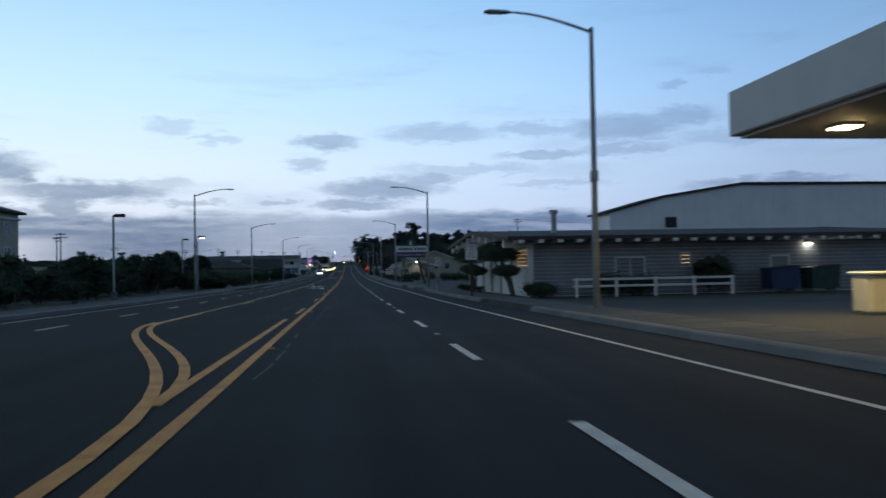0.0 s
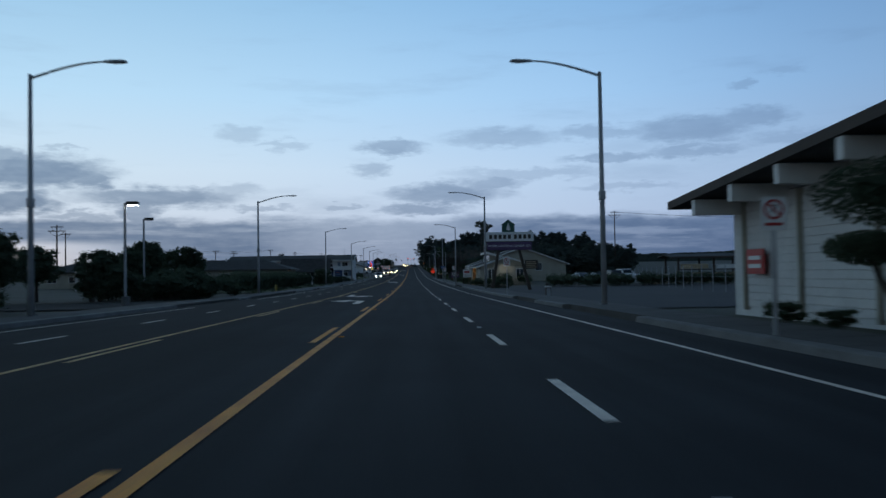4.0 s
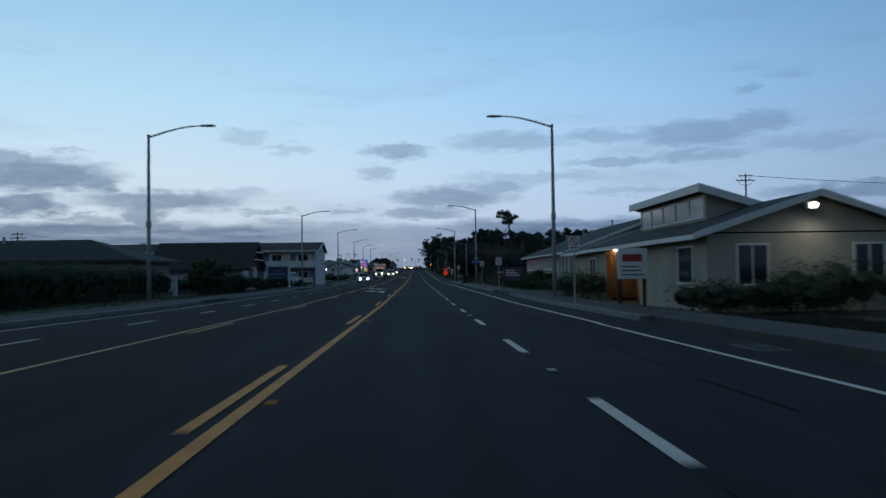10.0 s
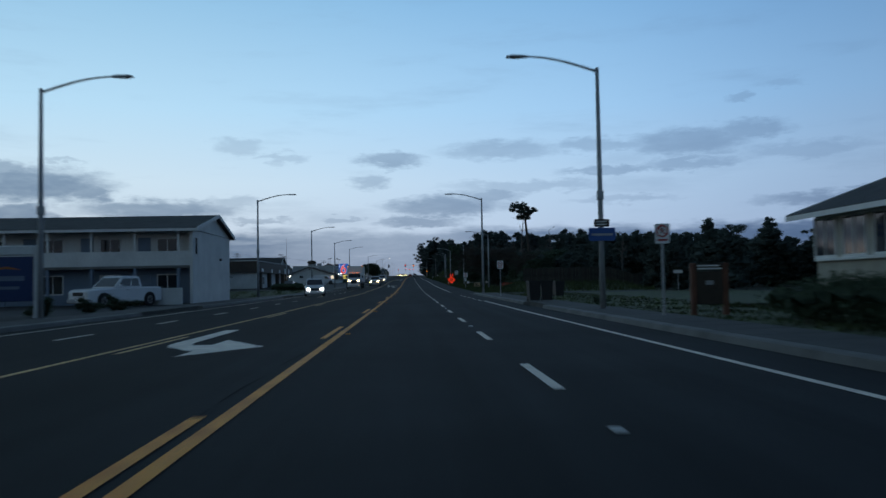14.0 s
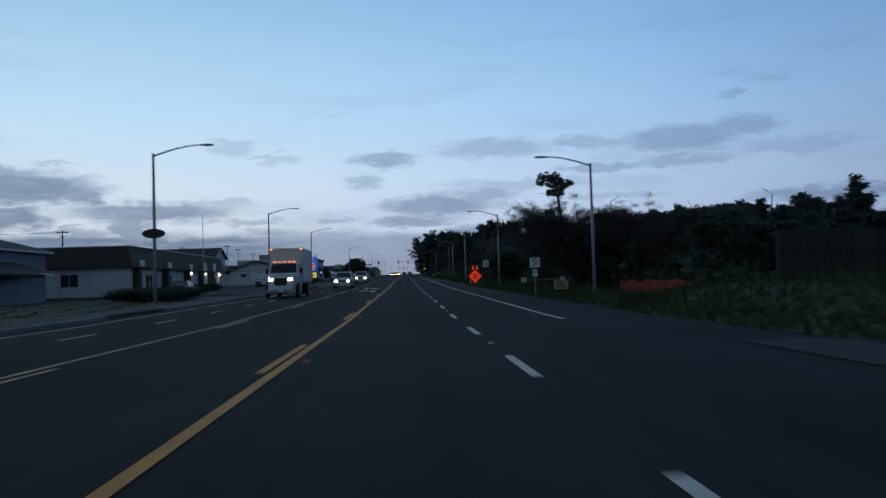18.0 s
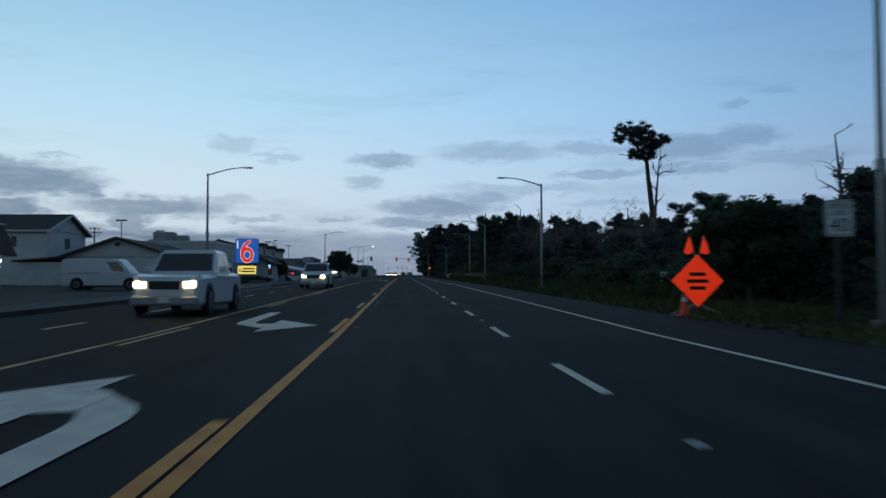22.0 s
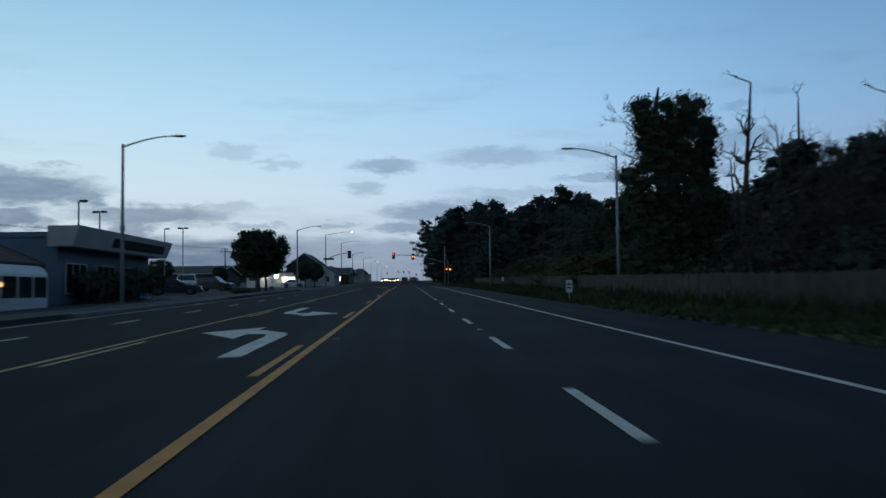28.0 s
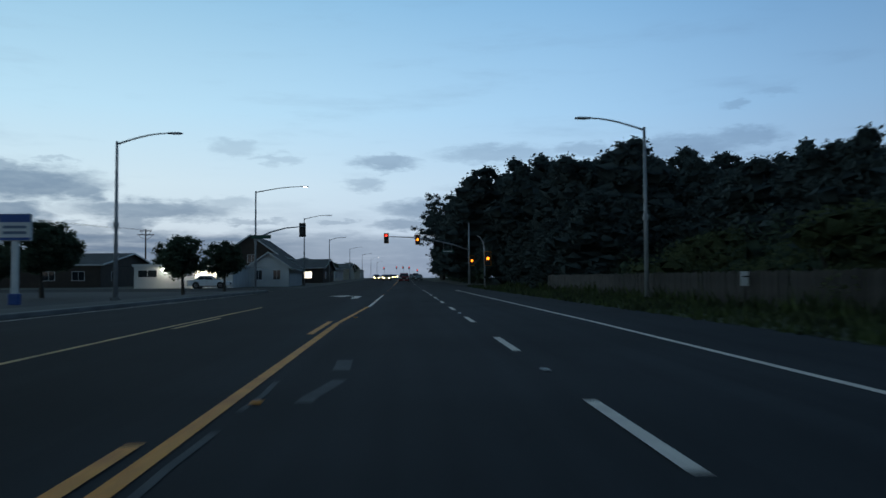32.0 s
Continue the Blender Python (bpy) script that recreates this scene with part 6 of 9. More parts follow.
for k, (x, y, H) in enumerate(((20, 506, 8.6), (22.5, 508, 9.2), (21, 500, 8.2), (23.5, 513, 9.6), (22, 490, 7.6), (25.5, 516, 9.6))):
    plant("twiggy_a" if k % 2 else "twiggy_b", x, y, H, wide=1.15)
for x, y, H in ((17.2, 356, 5.0), (16.6, 361, 5.0), (18.5, 346, 5.2), (19.5, 340, 5.0), (21, 352, 6.4), (22, 346, 6.2), (24, 350, 6.6), (18.5, 366, 4.6), (14.4, 394.2, 5.1), (17.4, 397, 5.0), (17, 372, 4.4), (16.8, 378, 4.2)):
    plant("broad", x, y, H, wide=1.15, drop=0.9)


def windswept(x, y, H, reach, seed):
    """A tree bent by the wind: boughs sweep from the trunk towards the road and end in sprays of fine twigs over a dense lee side."""
    r = np.random.default_rng(seed)
    ob = thing("windswept_tree", "dark windswept tree with boughs swept over the verge", "tree", (x, y, gz(y)))
    g, tips, cs, rs, ns = Geo(), [], [], [], []
    trunk = [(-0.25 * reach * s * s, 0, -0.4 + (0.7 * H + 0.4) * s) for s in [i / 6 for i in range(7)]]
    g.tube(trunk, [0.3 - 0.03 * i for i in range(7)], 8, False)
    for k in range(46):
        s0 = 0.25 + 0.75 * r.random()
        p = np.array(trunk[int(s0 * 6)])
        a = r.normal() * 0.75
        run = reach * (0.45 + 0.55 * r.random()) * math.cos(a * 0.8)
        end = p + np.array((-run, run * math.sin(a) * 0.9, (H - p[2]) * (0.25 + 0.75 * r.random()) * (1 - 0.35 * run / reach)))
        mid = p + (end - p) * 0.5 + np.array((0, 0, 0.16 * run))
        path = [tuple((1 - u) ** 2 * p + 2 * u * (1 - u) * mid + u * u * end) for u in (0, 0.25, 0.5, 0.75, 1)]
        g.tube(path, [0.1, 0.08, 0.055, 0.035, 0.015], 5, False)
        for u in (0.45, 0.6, 0.72, 0.84, 0.93, 1.0):
            q = (1 - u) ** 2 * p + 2 * u * (1 - u) * mid + u * u * end
            for _ in range(2):
                tips.append((tuple(q + r.normal(size=3) * 0.3), (-1.0, 0.5 * r.normal(), -0.12 + 0.25 * r.normal())))
        for u in (0.1, 0.3, 0.5):
            q = (1 - u) ** 2 * p + 2 * u * (1 - u) * mid + u * u * end
            cs.append(tuple(q + r.normal(size=3) * 0.35)), rs.append((0.75, 0.8, 0.5)), ns.append(60)
    for k in range(26):
        cs.append((0.6 + 2.2 * r.random(), 2.6 * r.normal() * 0.6, H * (0.15 + 0.65 * r.random()))), rs.append((1.0, 1.0, 0.8)), ns.append(70)
    part("trunk", g, BARK, ob, smooth=True, raw=True)
    part("twig_spray", twig_slivers(tips, 0.95, 24, seed, 0.008), BARK, ob, raw=True)["kind"] = "stuff"
    part("crown", leaf_quads(cs, rs, ns, 0.13, seed + 1, 0.6, 1.2), LEAF, ob, smooth=True, raw=True)


windswept(15.4, 353.6, 6.7, 6.2, 301)
windswept(20.4, 351.8, 6.5, 6.0, 302)
windswept(21.5, 343.5, 4.9, 4.8, 303)
# ivy-covered trunk
ivy = thing("ivy_covered_tree", "dead tree column thickly covered in dark ivy", "tree", (18.3, 521.5, gz(521)))
part("trunk", Geo().tube([(0, 0, -0.4), (0.1, 0.1, 6), (0, 0, 11.6)], [0.6, 0.5, 0.3], 8, False).tube([(-0.2, 0, 9), (-0.9, 0, 11.5), (-0.7, 0, 12.9)], [0.25, 0.18, 0.06], 6, False), BARK, ivy)
cs, rs = [], []
for k in range(120):
    a, z = 2.4 * k, 0.6 + 0.092 * k
    w = 2.9 * (1.0 - 0.3 * (z / 11.6) ** 3) * (0.55 + 0.45 * ((k * 7) % 5) / 4)
    cs.append((w * math.cos(a), 0.85 * w * math.sin(a), z)), rs.append((1.1, 1.1, 0.8))
cs += [(-2.0, 0, 11.7), (1.9, 0.2, 11.9), (0.9, 0, 12.1), (-1.4, 0.5, 12.0)]
part("ivy", leaf_quads(cs, rs + [(0.9, 0.9, 0.7)] * 4, [190] * 124, 0.11, 71, 0.58, 1.3), LEAF_B, ivy, smooth=True, raw=True)
side, tips, ir = Geo(), [], np.random.default_rng(72)
for z, run, up in ((7.0, 3.6, 0.6), (8.2, 4.6, 1.2), (9.2, 5.0, 1.6), (9.8, 3.9, 2.0), (7.6, 4.2, 0.2)):
    limb(side, ir, (-1.5, 0, z), (-1, 0.2 * ir.normal(), up / run), run * 0.4, 0.06, 2, tips, 0.25, 2, 0.45)
part("side_limb", side, BARK, ivy, "thin bare side limbs", raw=True)
part("twig_spray", twig_slivers(tips, 0.5, 14, 73, 0.012), BARK, ivy, raw=True)["kind"] = "stuff"

# undergrowth, one sheet of leaves
cs, rs, ns = [], [], []
for k in range(620):
    y = 333 + 300 * rng.random()
    h = (0.7 + 2.2 * rng.random() ** 1.5) * (1.0 + 0.9 * max(0.0, noise.noise((y * 0.06, 2.0, 0)))) * (1.25 if y > 532 else 1.0)
    x = 16.2 + 4.2 * rng.random() ** 1.4
    w = 0.8 + 1.0 * rng.random()
    cs.append((x, y, gz(y) + h * 0.45)), rs.append((w, w * 1.3, h * 0.6)), ns.append(100)
for k in range(110):
    y = 660 + 140 * k / 110
    cs.append((12.6 + 2 * rng.random(), y, gz(y) + 1.5)), rs.append((1.7, 1.7, 2.4)), ns.append(90)
solid("undergrowth", leaf_quads(cs, rs, ns, 0.12, 5, 0.38, 1.35), LEAF_B, "dark tangled undergrowth along the edge of the wood", "undergrowth", kind="stuff", smooth=True, raw=True)


def grass_strip(name, x0, x1, y0, y1, count, height, seed, label, mat=GRASS):
    r = np.random.default_rng(seed)
    x = x0 + (x1 - x0) * r.random(count)
    y = y0 + (y1 - y0) * r.random(count)
    z = np.interp(y, NODES, PROFILE) - 0.03
    h = height * (0.35 + r.random(count)) * (0.5 + 0.5 * np.abs(np.sin(y * 0.7) * np.cos(x * 1.3 + y * 0.21)))
    a = r.random(count) * 6.28
    w = 0.035 + 0.05 * r.random(count)
    dx, dy = np.cos(a) * w, np.sin(a) * w
    lx, ly = r.normal(size=count) * h * 0.4, r.normal(size=count) * h * 0.4
    v = np.stack([np.stack([x - dx, y - dy, z], 1), np.stack([x + dx, y + dy, z], 1), np.stack([x + lx, y + ly, z + h], 1)], 1).reshape(-1, 3)
    g = Geo()
    g.v, g.f = v.tolist(), np.arange(3 * count).reshape(-1, 3).tolist()
    return solid(name, g, mat, label, "grass", kind="stuff", raw=True)


sheet("verge_east", 9.2, 14.5, 308, 636, 0.0, GRASS, "grassy verge between shoulder and wood", "verge")
sheet("lawn_east", 9.4, 16, 212.5, 224, 0.03, GRASS, "small lawn between two offices", "lawn")
sheet("lawn_east", 9.4, 14.3, 224, 262, 0.03, GRASS, "mown lawn beside the pavement", "lawn")
sheet("lawn_east", 9.4, 30, 262, 300, 0.03, GRASS, "rough lawn beside the pavement", "lawn")
sheet("lawn_west", -24, -11.5, 160, 226, 0.03, GRASS, "narrow lawn beside the pavement", "lawn")
sheet("lawn_west", -40, -11.5, 303, 350, 0.03, GRASS, "lawn in front of a house", "lawn")
grass_strip("verge_grass", 9.0, 14.8, 306, 470, 30000, 0.3, 1, "long tufted grass on the verge")
grass_strip("verge_grass", 9.0, 14.8, 470, 636, 30000, 0.3, 2, "long tufted grass on the verge")
grass_strip("tall_weeds", 12.8, 15.4, 398, 636, 22000, 0.75, 9, "tall dark weeds along the edge of the wood")
grass_strip("lawn_grass", 9.5, 16, 224, 300, 16000, 0.16, 3, "short uneven lawn grass")
grass_strip("lawn_grass", -16, -11.6, 160, 226, 8000, 0.14, 4, "short uneven lawn grass")
grass_strip("lawn_grass", -24, -11.6, 303, 350, 12000, 0.14, 5, "short uneven lawn grass")
grass_strip("dry_grass", 9.6, 12, 164, 184, 5000, 0.2, 6, "dry pale grass by the drive", DIRT)
# grassy bank by the drive
def bank_rise(x, y):
    u, v = (y - 309) / 26, (x - 12) / 16
    return 0.0 if not (0 < u < 1 and 0 < v < 1) else 0.85 * math.sin(math.pi * u) ** 1.1 * min(1.0, 2.2 * math.sin(math.pi * v)) ** 1.1


bank = Geo()
nb, mb = 20, 16
for i in range(nb + 1):
    for j in range(mb + 1):
        y, x = 309 + 26 * i / nb, 12.0 + 16 * j / mb
        bank.v.append((x, y, gz(y) - 0.05 + bank_rise(x, y) + 0.1 * noise.noise((x, y, 0))))
bank.f = [(i * (mb + 1) + j, i * (mb + 1) + j + 1, (i + 1) * (mb + 1) + j + 1, (i + 1) * (mb + 1) + j) for i in range(nb) for j in range(mb)]
solid("grass_bank", bank, GRASS, "low grassy bank beside the drive", "bank", kind="structure", smooth=True)
br = np.random.default_rng(91)
tuft = Geo()
for k in range(9000):
    x, y = 12.2 + 15 * br.random(), 309.5 + 25 * br.random()
    h, a = 0.12 + 0.4 * br.random() ** 2, 6.28 * br.random()
    w, z = 0.03 + 0.04 * br.random(), gz(y) - 0.06 + bank_rise(x, y)
    tuft.add([(x - w * math.cos(a), y - w * math.sin(a), z), (x + w * math.cos(a), y + w * math.sin(a), z), (x + 0.3 * h * br.normal(), y + 0.3 * h * br.normal(), z + h)], [(0, 1, 2)])
solid("bank_grass", tuft, GRASS, "rough uneven grass on the bank", "grass", kind="stuff", raw=True)
bf = thing("board_fence", "dark weathered board fence behind the grassy bank", "fence", kind="structure")
board = Geo().box(-0.07, 0.07, -0.012, 0.012, 0.0, 1.85, 0.004).mesh("board")
board.materials.append(WOOD)
fr_ = random.Random(6)
for k in range(92):
    x = 15.2 + 0.155 * k
    o = new("board", board)
    o.parent = bf
    o.matrix_basis = pose(x, 323.0, gz(323) + bank_rise(x, 323) - 0.1 + fr_.uniform(-0.05, 0.04), fr_.uniform(-1, 1), fr_.uniform(-1, 1), 0)
for k in range(8):
    x = 15.2 + 2.0 * k
    part("fence_post", Geo().box(x - 0.05, x + 0.05, 323.02, 323.12, gz(323) - 0.3, gz(323) + bank_rise(x, 323) + 1.7), WOOD, bf)
# pole gate across a track into the wood
pg = thing("pole_gate", "pale steel pole gate across a track into the wood", "gate", (0, 357.0, gz(357)))
for x in (10.95, 15.2):
    part("post", Geo().tube([(x, 0, -0.3), (x, 0, 0.95)], 0.07, 10), WOOD, pg, "wooden gate post")
part("rail", Geo().tube([(11.0, -0.08, 0.72), (15.2, -0.08, 0.72)], 0.03, 8), GALV, pg, "pale steel rail")
for x in (11.0, 14.0):
    part("plate", Geo().box(x - 0.2, x + 0.2, -0.13, -0.115, 0.55, 0.92, 0.005), SIGN_WHITE, pg, "small white plate")

# west side planting at the start
for k in range(46):
    y = 52 + 66 * rng.random()
    plant("bush_a" if k % 2 else "bush_b", -14.5 - 9 * rng.random(), y, 1.4 + 1.9 * rng.random(), wide=1.2)
for x, y, H in ((-16.5, 96, 3.2), (-17.5, 84, 2.8), (-23, 100, 3.3), (-15.6, 113, 3.7), (-18.5, 117, 3.8), (-25, 74, 3.0), (-29, 92, 3.4), (-21, 108, 3.4), (-32, 78, 3.2)):
    plant("broad", x, y, H)
for x, y, H in ((-21, 139, 3.8), (-26, 140, 4.2), (-30, 136, 4.0)):
    plant("broad", x, y, H, wide=1.2)
for k in range(16):
    plant("bush_b", -14.5 - 7 * rng.random(), 134 + 14 * rng.random(), 1.8 + 1.2 * rng.random(), wide=1.3)


for x, y, H in ((-19.8, 157, 5.2), (-24.5, 160, 6.0), (-23, 151, 4.6)):
    plant("broad", x, y, H, wide=0.95, drop=0.5)
for k, (x, y, H) in enumerate(((-14, 142, 1.8), (-15, 146, 2.0), (-13.6, 149, 1.4), (-17, 150, 2.4), (-18.5, 155, 2.2), (-16, 139, 2.0), (-19, 146, 2.4), (-21, 152, 2.6))):
    plant("bush_a" if k % 2 else "bush_b", x, y, H, wide=1.4)


def hedge(x0, x1, y0, y1, h, label, dense=1.0):
    ob = thing("hedge", label, "hedge", (0, 0, 0))
    n = max(6, int((y1 - y0) * (x1 - x0) * 1.7 * dense))
    inset = min(0.35, 0.3 * (x1 - x0))
    cs = [(x0 + inset + (x1 - x0 - 2 * inset) * rng.random(), y0 + (y1 - y0) * (k + rng.random()) / n, 0) for k in range(n)]
    cs = [(c[0], c[1], gz(c[1]) + h * (0.36 + 0.2 * rng.random())) for c in cs]
    part("foliage", leaf_quads(cs, [(min(0.75, 0.45 * (x1 - x0)), 0.8, h * 0.48)] * n, [110] * n, 0.065, int(y0), 0.58), LEAF_B, ob, smooth=True, raw=True)
    g = Geo()
    for k in range(max(2, n // 3)):
        c = cs[k * 3 % n]
        g.tube([(c[0], c[1], gz(c[1]) - 0.1), (c[0] + 0.1, c[1], c[2])], [0.04, 0.02], 4, False)
    part("branching_stem", g, BARK, ob, raw=True)["kind"] = "stuff"
    return ob


hedge(-18, -15.5, 168, 222, 2.3, "long dark clipped hedge before a motel")
hedge(-22, -18, 178, 226, 2.6, "long dark hedge before a motel")
hedge(-17.5, -14.2, 228, 244, 1.7, "dark low hedge before a white wing")
hedge(9.5, 11.5, 186.2, 188.8, 1.2, "low dark hedge before a gabled office")
hedge(11.7, 14.0, 185.8, 188.2, 1.2, "low dark hedge before a gabled office")
hedge(12.9, 15.3, 186.6, 189.0, 1.85, "tall domed hedge under office windows")
hedge(15.9, 17.9, 186.5, 188.6, 1.65, "rounded hedge at an office corner")
for k in range(9):
    hedge(16.5 + 3.1 * k, 20.0 + 3.1 * k, 165.4 - 0.7 * k, 168.4 - 0.7 * k, 1.5, "long dark dense hedge before a lumber yard", 1.3)
hedge(9.6, 10.8, 200.8, 210, 1.55, "dark clipped hedge beside the pavement")
hedge(10.8, 13.2, 226, 234, 0.9, "low dark clipped hedge under tall windows")
hedge(10.8, 13.2, 234, 249, 1.3, "dark dense shrub hedge before an office")
hedge(11.4, 13.8, 222.6, 225.4, 1.1, "dark clipped hedge under office windows")
hedge(-20, -14.6, 354, 363, 1.05, "dark boxy clipped hedge beside a drive", 1.6)
hedge(-24, -21.5, 380, 401, 1.0, "low clipped hedge before a shop")
hedge(-15.8, -14.8, 438, 452, 0.7, "low dark hedge along a diner")
hedge(-18.6, -14.5, 517.5, 529, 2.3, "dark rounded hedge before a blue shop")
hedge(15.0, 18.0, 78.0, 79.6, 1.3, "dark rounded hedge against a grey wall", 1.6)
hedge(11.0, 12.5, 78.0, 79.4, 0.8, "low clipped hedge by the restaurant", 4.0)
hedge(20.2, 22.9, 77.6, 79.6, 2.5, "yellow-green clipped hedge by the forecourt")
hedge(-13.8, -12.2, 545, 549, 0.55, "low dark shrub bed beside the road")
for x, y, H in ((12.2, 176, 0.9), (13.5, 175, 0.8), (12.5, 246, 1.3), (11.8, 241, 1.8), (13, 236, 1.9), (12.6, 231, 1.5), (13.2, 250, 1.0), (10.5, 265, 0.5), (-13.2, 266, 0.9), (-12.8, 268.5, 1.0), (-13.6, 262.5, 1.0), (-12.6, 249, 1.5), (-13.2, 245, 1.4), (-13.0, 240, 1.5), (-17, 470, 1.0), (-15.6, 468, 0.8), (-14.8, 497, 0.7), (-14.8, 479, 0.9)):
    plant("bush_a" if H > 1 else "bush_b", x, y, H, wide=1.3)
plant("bush_a", -14.3, 227.2, 3.3, wide=1.05)
plant("bush_b", -13.6, 235.5, 1.9, wide=1.1)
# street trees
plant("broad", -13.6, 558.5, 6.75, 30, wide=1.16)
plant("broad", -13.7, 563, 5.2, 130, wide=1.0)
plant("broad", -13.6, 598, 4.2, 10, wide=1.1)
plant("broad", -13.6, 611, 4.4, 70, wide=1.1)
plant("broad", -19.6, 590, 4.7, 70, wide=1.15)
plant("broad", -16.4, 483, 3.2, 80)
plant("broad", -27, 600, 3.6, 80)
for x, y, H in ((-45, 330, 5), (-52, 300, 6), (-60, 500, 6), (-70, 540, 7), (-48, 640, 6), (-44, 700, 6), (-34, 735, 6), (-20, 780, 5.5), (-18, 835, 6), (-20, 890, 6), (-70, 420, 6), (-75, 620, 8)):
    plant("broad", x, y, H, wide=1.2)
for x, y, H in ((-95, 690, 12), (-80, 300, 9), (-100, 420, 10)):
    plant("pine", x, y, H)


def topiary(x, y, pads, label):
    """Cloud-pruned tree: leaning trunk with flat foliage pads."""
    ob = thing("topiary_tree", label, "tree", (x, y, gz(y)))
    g = Geo()
    for px, py, pz, pr in pads:
        g.tube([(0, 0, -0.2), (px * 0.25, py * 0.25, pz * 0.35), (px * 0.7, py * 0.7, pz * 0.65), (px, py, pz)], [0.13, 0.1, 0.07, 0.04], 6, False)
    part("trunk", g, BARK, ob, raw=True)
    for i, (px, py, pz, pr) in enumerate(pads):
        part("foliage_pad", leaf_quads([(px, py, pz + 0.1)], [(pr, pr, pr * 0.42)], [int(1900 * pr)], 0.06, 100 + i), LEAF_B, ob, smooth=True, raw=True)


topiary(10.4, 78.9, [(-0.2, 2.4, 2.2, 1.1), (-0.2, 5.4, 2.35, 1.25), (-0.3, 0.5, 1.3, 0.8), (-0.1, 4.0, 2.6, 0.95)], "cloud-pruned tree with leaning trunk by a white wall")
topiary(10.3, 92.2, [(0, 0.2, 2.45, 1.5), (0.1, -0.8, 1.35, 0.8), (0.0, 1.3, 1.5, 0.8)], "cloud-pruned tree with flat pads by a white wall")
for x, y, H in ((10.2, 94.5, 0.5), (10.4, 90, 0.5), (10.3, 97, 0.6)):
    plant("bush_a", x, y, H, wide=1.6)
for proto, _ in PROTO.values():
    for o in (*proto.children_recursive, proto):
        bpy.data.objects.remove(o)

# far tree line and low rise along the horizon
for name, x0, x1, y, h, label in (("far_treeline", -900, -70, 1000, 9, "dark far tree line low on the horizon"), ("far_rise", 75, 900, 900, 13, "dark low wooded rise on the horizon")):
    g = Geo()
    n = 420
    for i in range(n + 1):
        x = x0 + (x1 - x0) * i / n
        top = h * (0.7 + 0.5 * noise.noise((x * 0.006, y, 0))) + 2.4 * noise.noise((x * 0.11, y, 3)) + 1.6 * noise.noise((x * 0.4, y, 5))
        for dy, z in ((0, -14), (0, top), (30, top - 0.5), (30, -14)):
            g.v.append((x, y + dy + 12 * noise.noise((x * 0.02, 0, 0)), gz(y) + z))
    g.f = [(4 * i + j, 4 * i + j + 1, 4 * i + 5 + j, 4 * i + 4 + j) for i in range(n) for j in range(3)]
    solid(name, g, LEAF, label, "tree line", kind="stuff")

# ---- road signs ----
BLUE_SIGN = material("blue_sign_sheeting", (0.02, 0.09, 0.32), 0.45, vary=0.08, scale=3, bump=0)
PURPLE = material("purple_sign_paint", (0.10, 0.05, 0.13), 0.6, vary=0.12, scale=2, bump=0.05)
GREEN = material("green_sign_paint", (0.022, 0.095, 0.07), 0.6, vary=0.12, scale=2, bump=0.05)
PINK = material("dull_plum_sign_paint", (0.10, 0.055, 0.075), 0.6, vary=0.12, scale=2, bump=0.05)
PALE_WOOD = material("pale_sawn_timber", (0.42, 0.33, 0.21), 0.85, vary=0.3, scale=2.5, bump=0.3, fine=30, island=0.3)
# emission stands in for headlamp light thrown back by the orange sheeting
HEADLIT_ORANGE = glow("headlit_orange_sheeting", (1.0, 0.05, 0.012), 0.45)
BEIGE_BOARD = material("cream_board_paint", (0.62, 0.43, 0.25), 0.6, vary=0.12, scale=3, bump=0.05)


def plate(name, w, h, mat, parent, z, y=-0.03, x=0.0, t=0.006, r=0.05, label=""):
    """A thin sign plate with rounded corners, facing -y."""
    pts = []
    for cx, cz, a0 in ((w / 2 - r, h / 2 - r, 0), (-w / 2 + r, h / 2 - r, 90), (-w / 2 + r, -h / 2 + r, 180), (w / 2 - r, -h / 2 + r, 270)):
        for k in range(4):
            a = math.radians(a0 + 30 * k)
            pts.append((x + cx + r * math.cos(a), z + cz + r * math.sin(a)))
    return part(name, Geo().prism(pts, "y", y - t, y), mat, parent, label)


def sign_post(ob, top, wood=False):
    if wood:
        part("post", Geo().box(-0.05, 0.05, -0.028, 0.072, -0.3, top, 0.012), WOOD, ob, "weathered wooden post")
    else:
        part("post", Geo().box(-0.03, 0.03, -0.028, 0.03, -0.3, top, 0.008), GALV, ob, "steel post")
        bolts = Geo()
        for z in (top - 0.1, top - 0.4):
            bolts.tube([(0, -0.046, z), (0, -0.036, z)], 0.014, 6)
        part("bolts", bolts, GALV, ob)


def speed_sign(x, y, z, number):
    ob = thing("speed_limit_sign", "white speed limit sign reading %s on a post" % number, "road sign", (x, y, gz(y)))
    sign_post(ob, z + 0.42, True)
    p = plate("plate", 0.62, 0.77, SIGN_WHITE, ob, z)
    rim = Geo()
    for a, b, c, d in ((-0.285, 0.285, 0.345, 0.36), (-0.285, 0.285, -0.36, -0.345), (-0.285, -0.27, -0.345, 0.345), (0.27, 0.285, -0.345, 0.345)):
        rim.box(a, b, -0.0395, -0.037, z + c, z + d)
    part("border", rim, BLACK, p, "thin black border")
    lettering("word", "SPEED", 0.165, BLACK, p, (0, -0.039, z + 0.25), depth=0.002)
    lettering("word", "LIMIT", 0.165, BLACK, p, (0, -0.039, z + 0.10), depth=0.002)
    lettering("numeral", number, 0.42, BLACK, p, (0, -0.039, z - 0.16), depth=0.002)


speed_sign(7.78, 76.7, 2.35, "35")
speed_sign(10.5, 380.7, 2.37, "40")


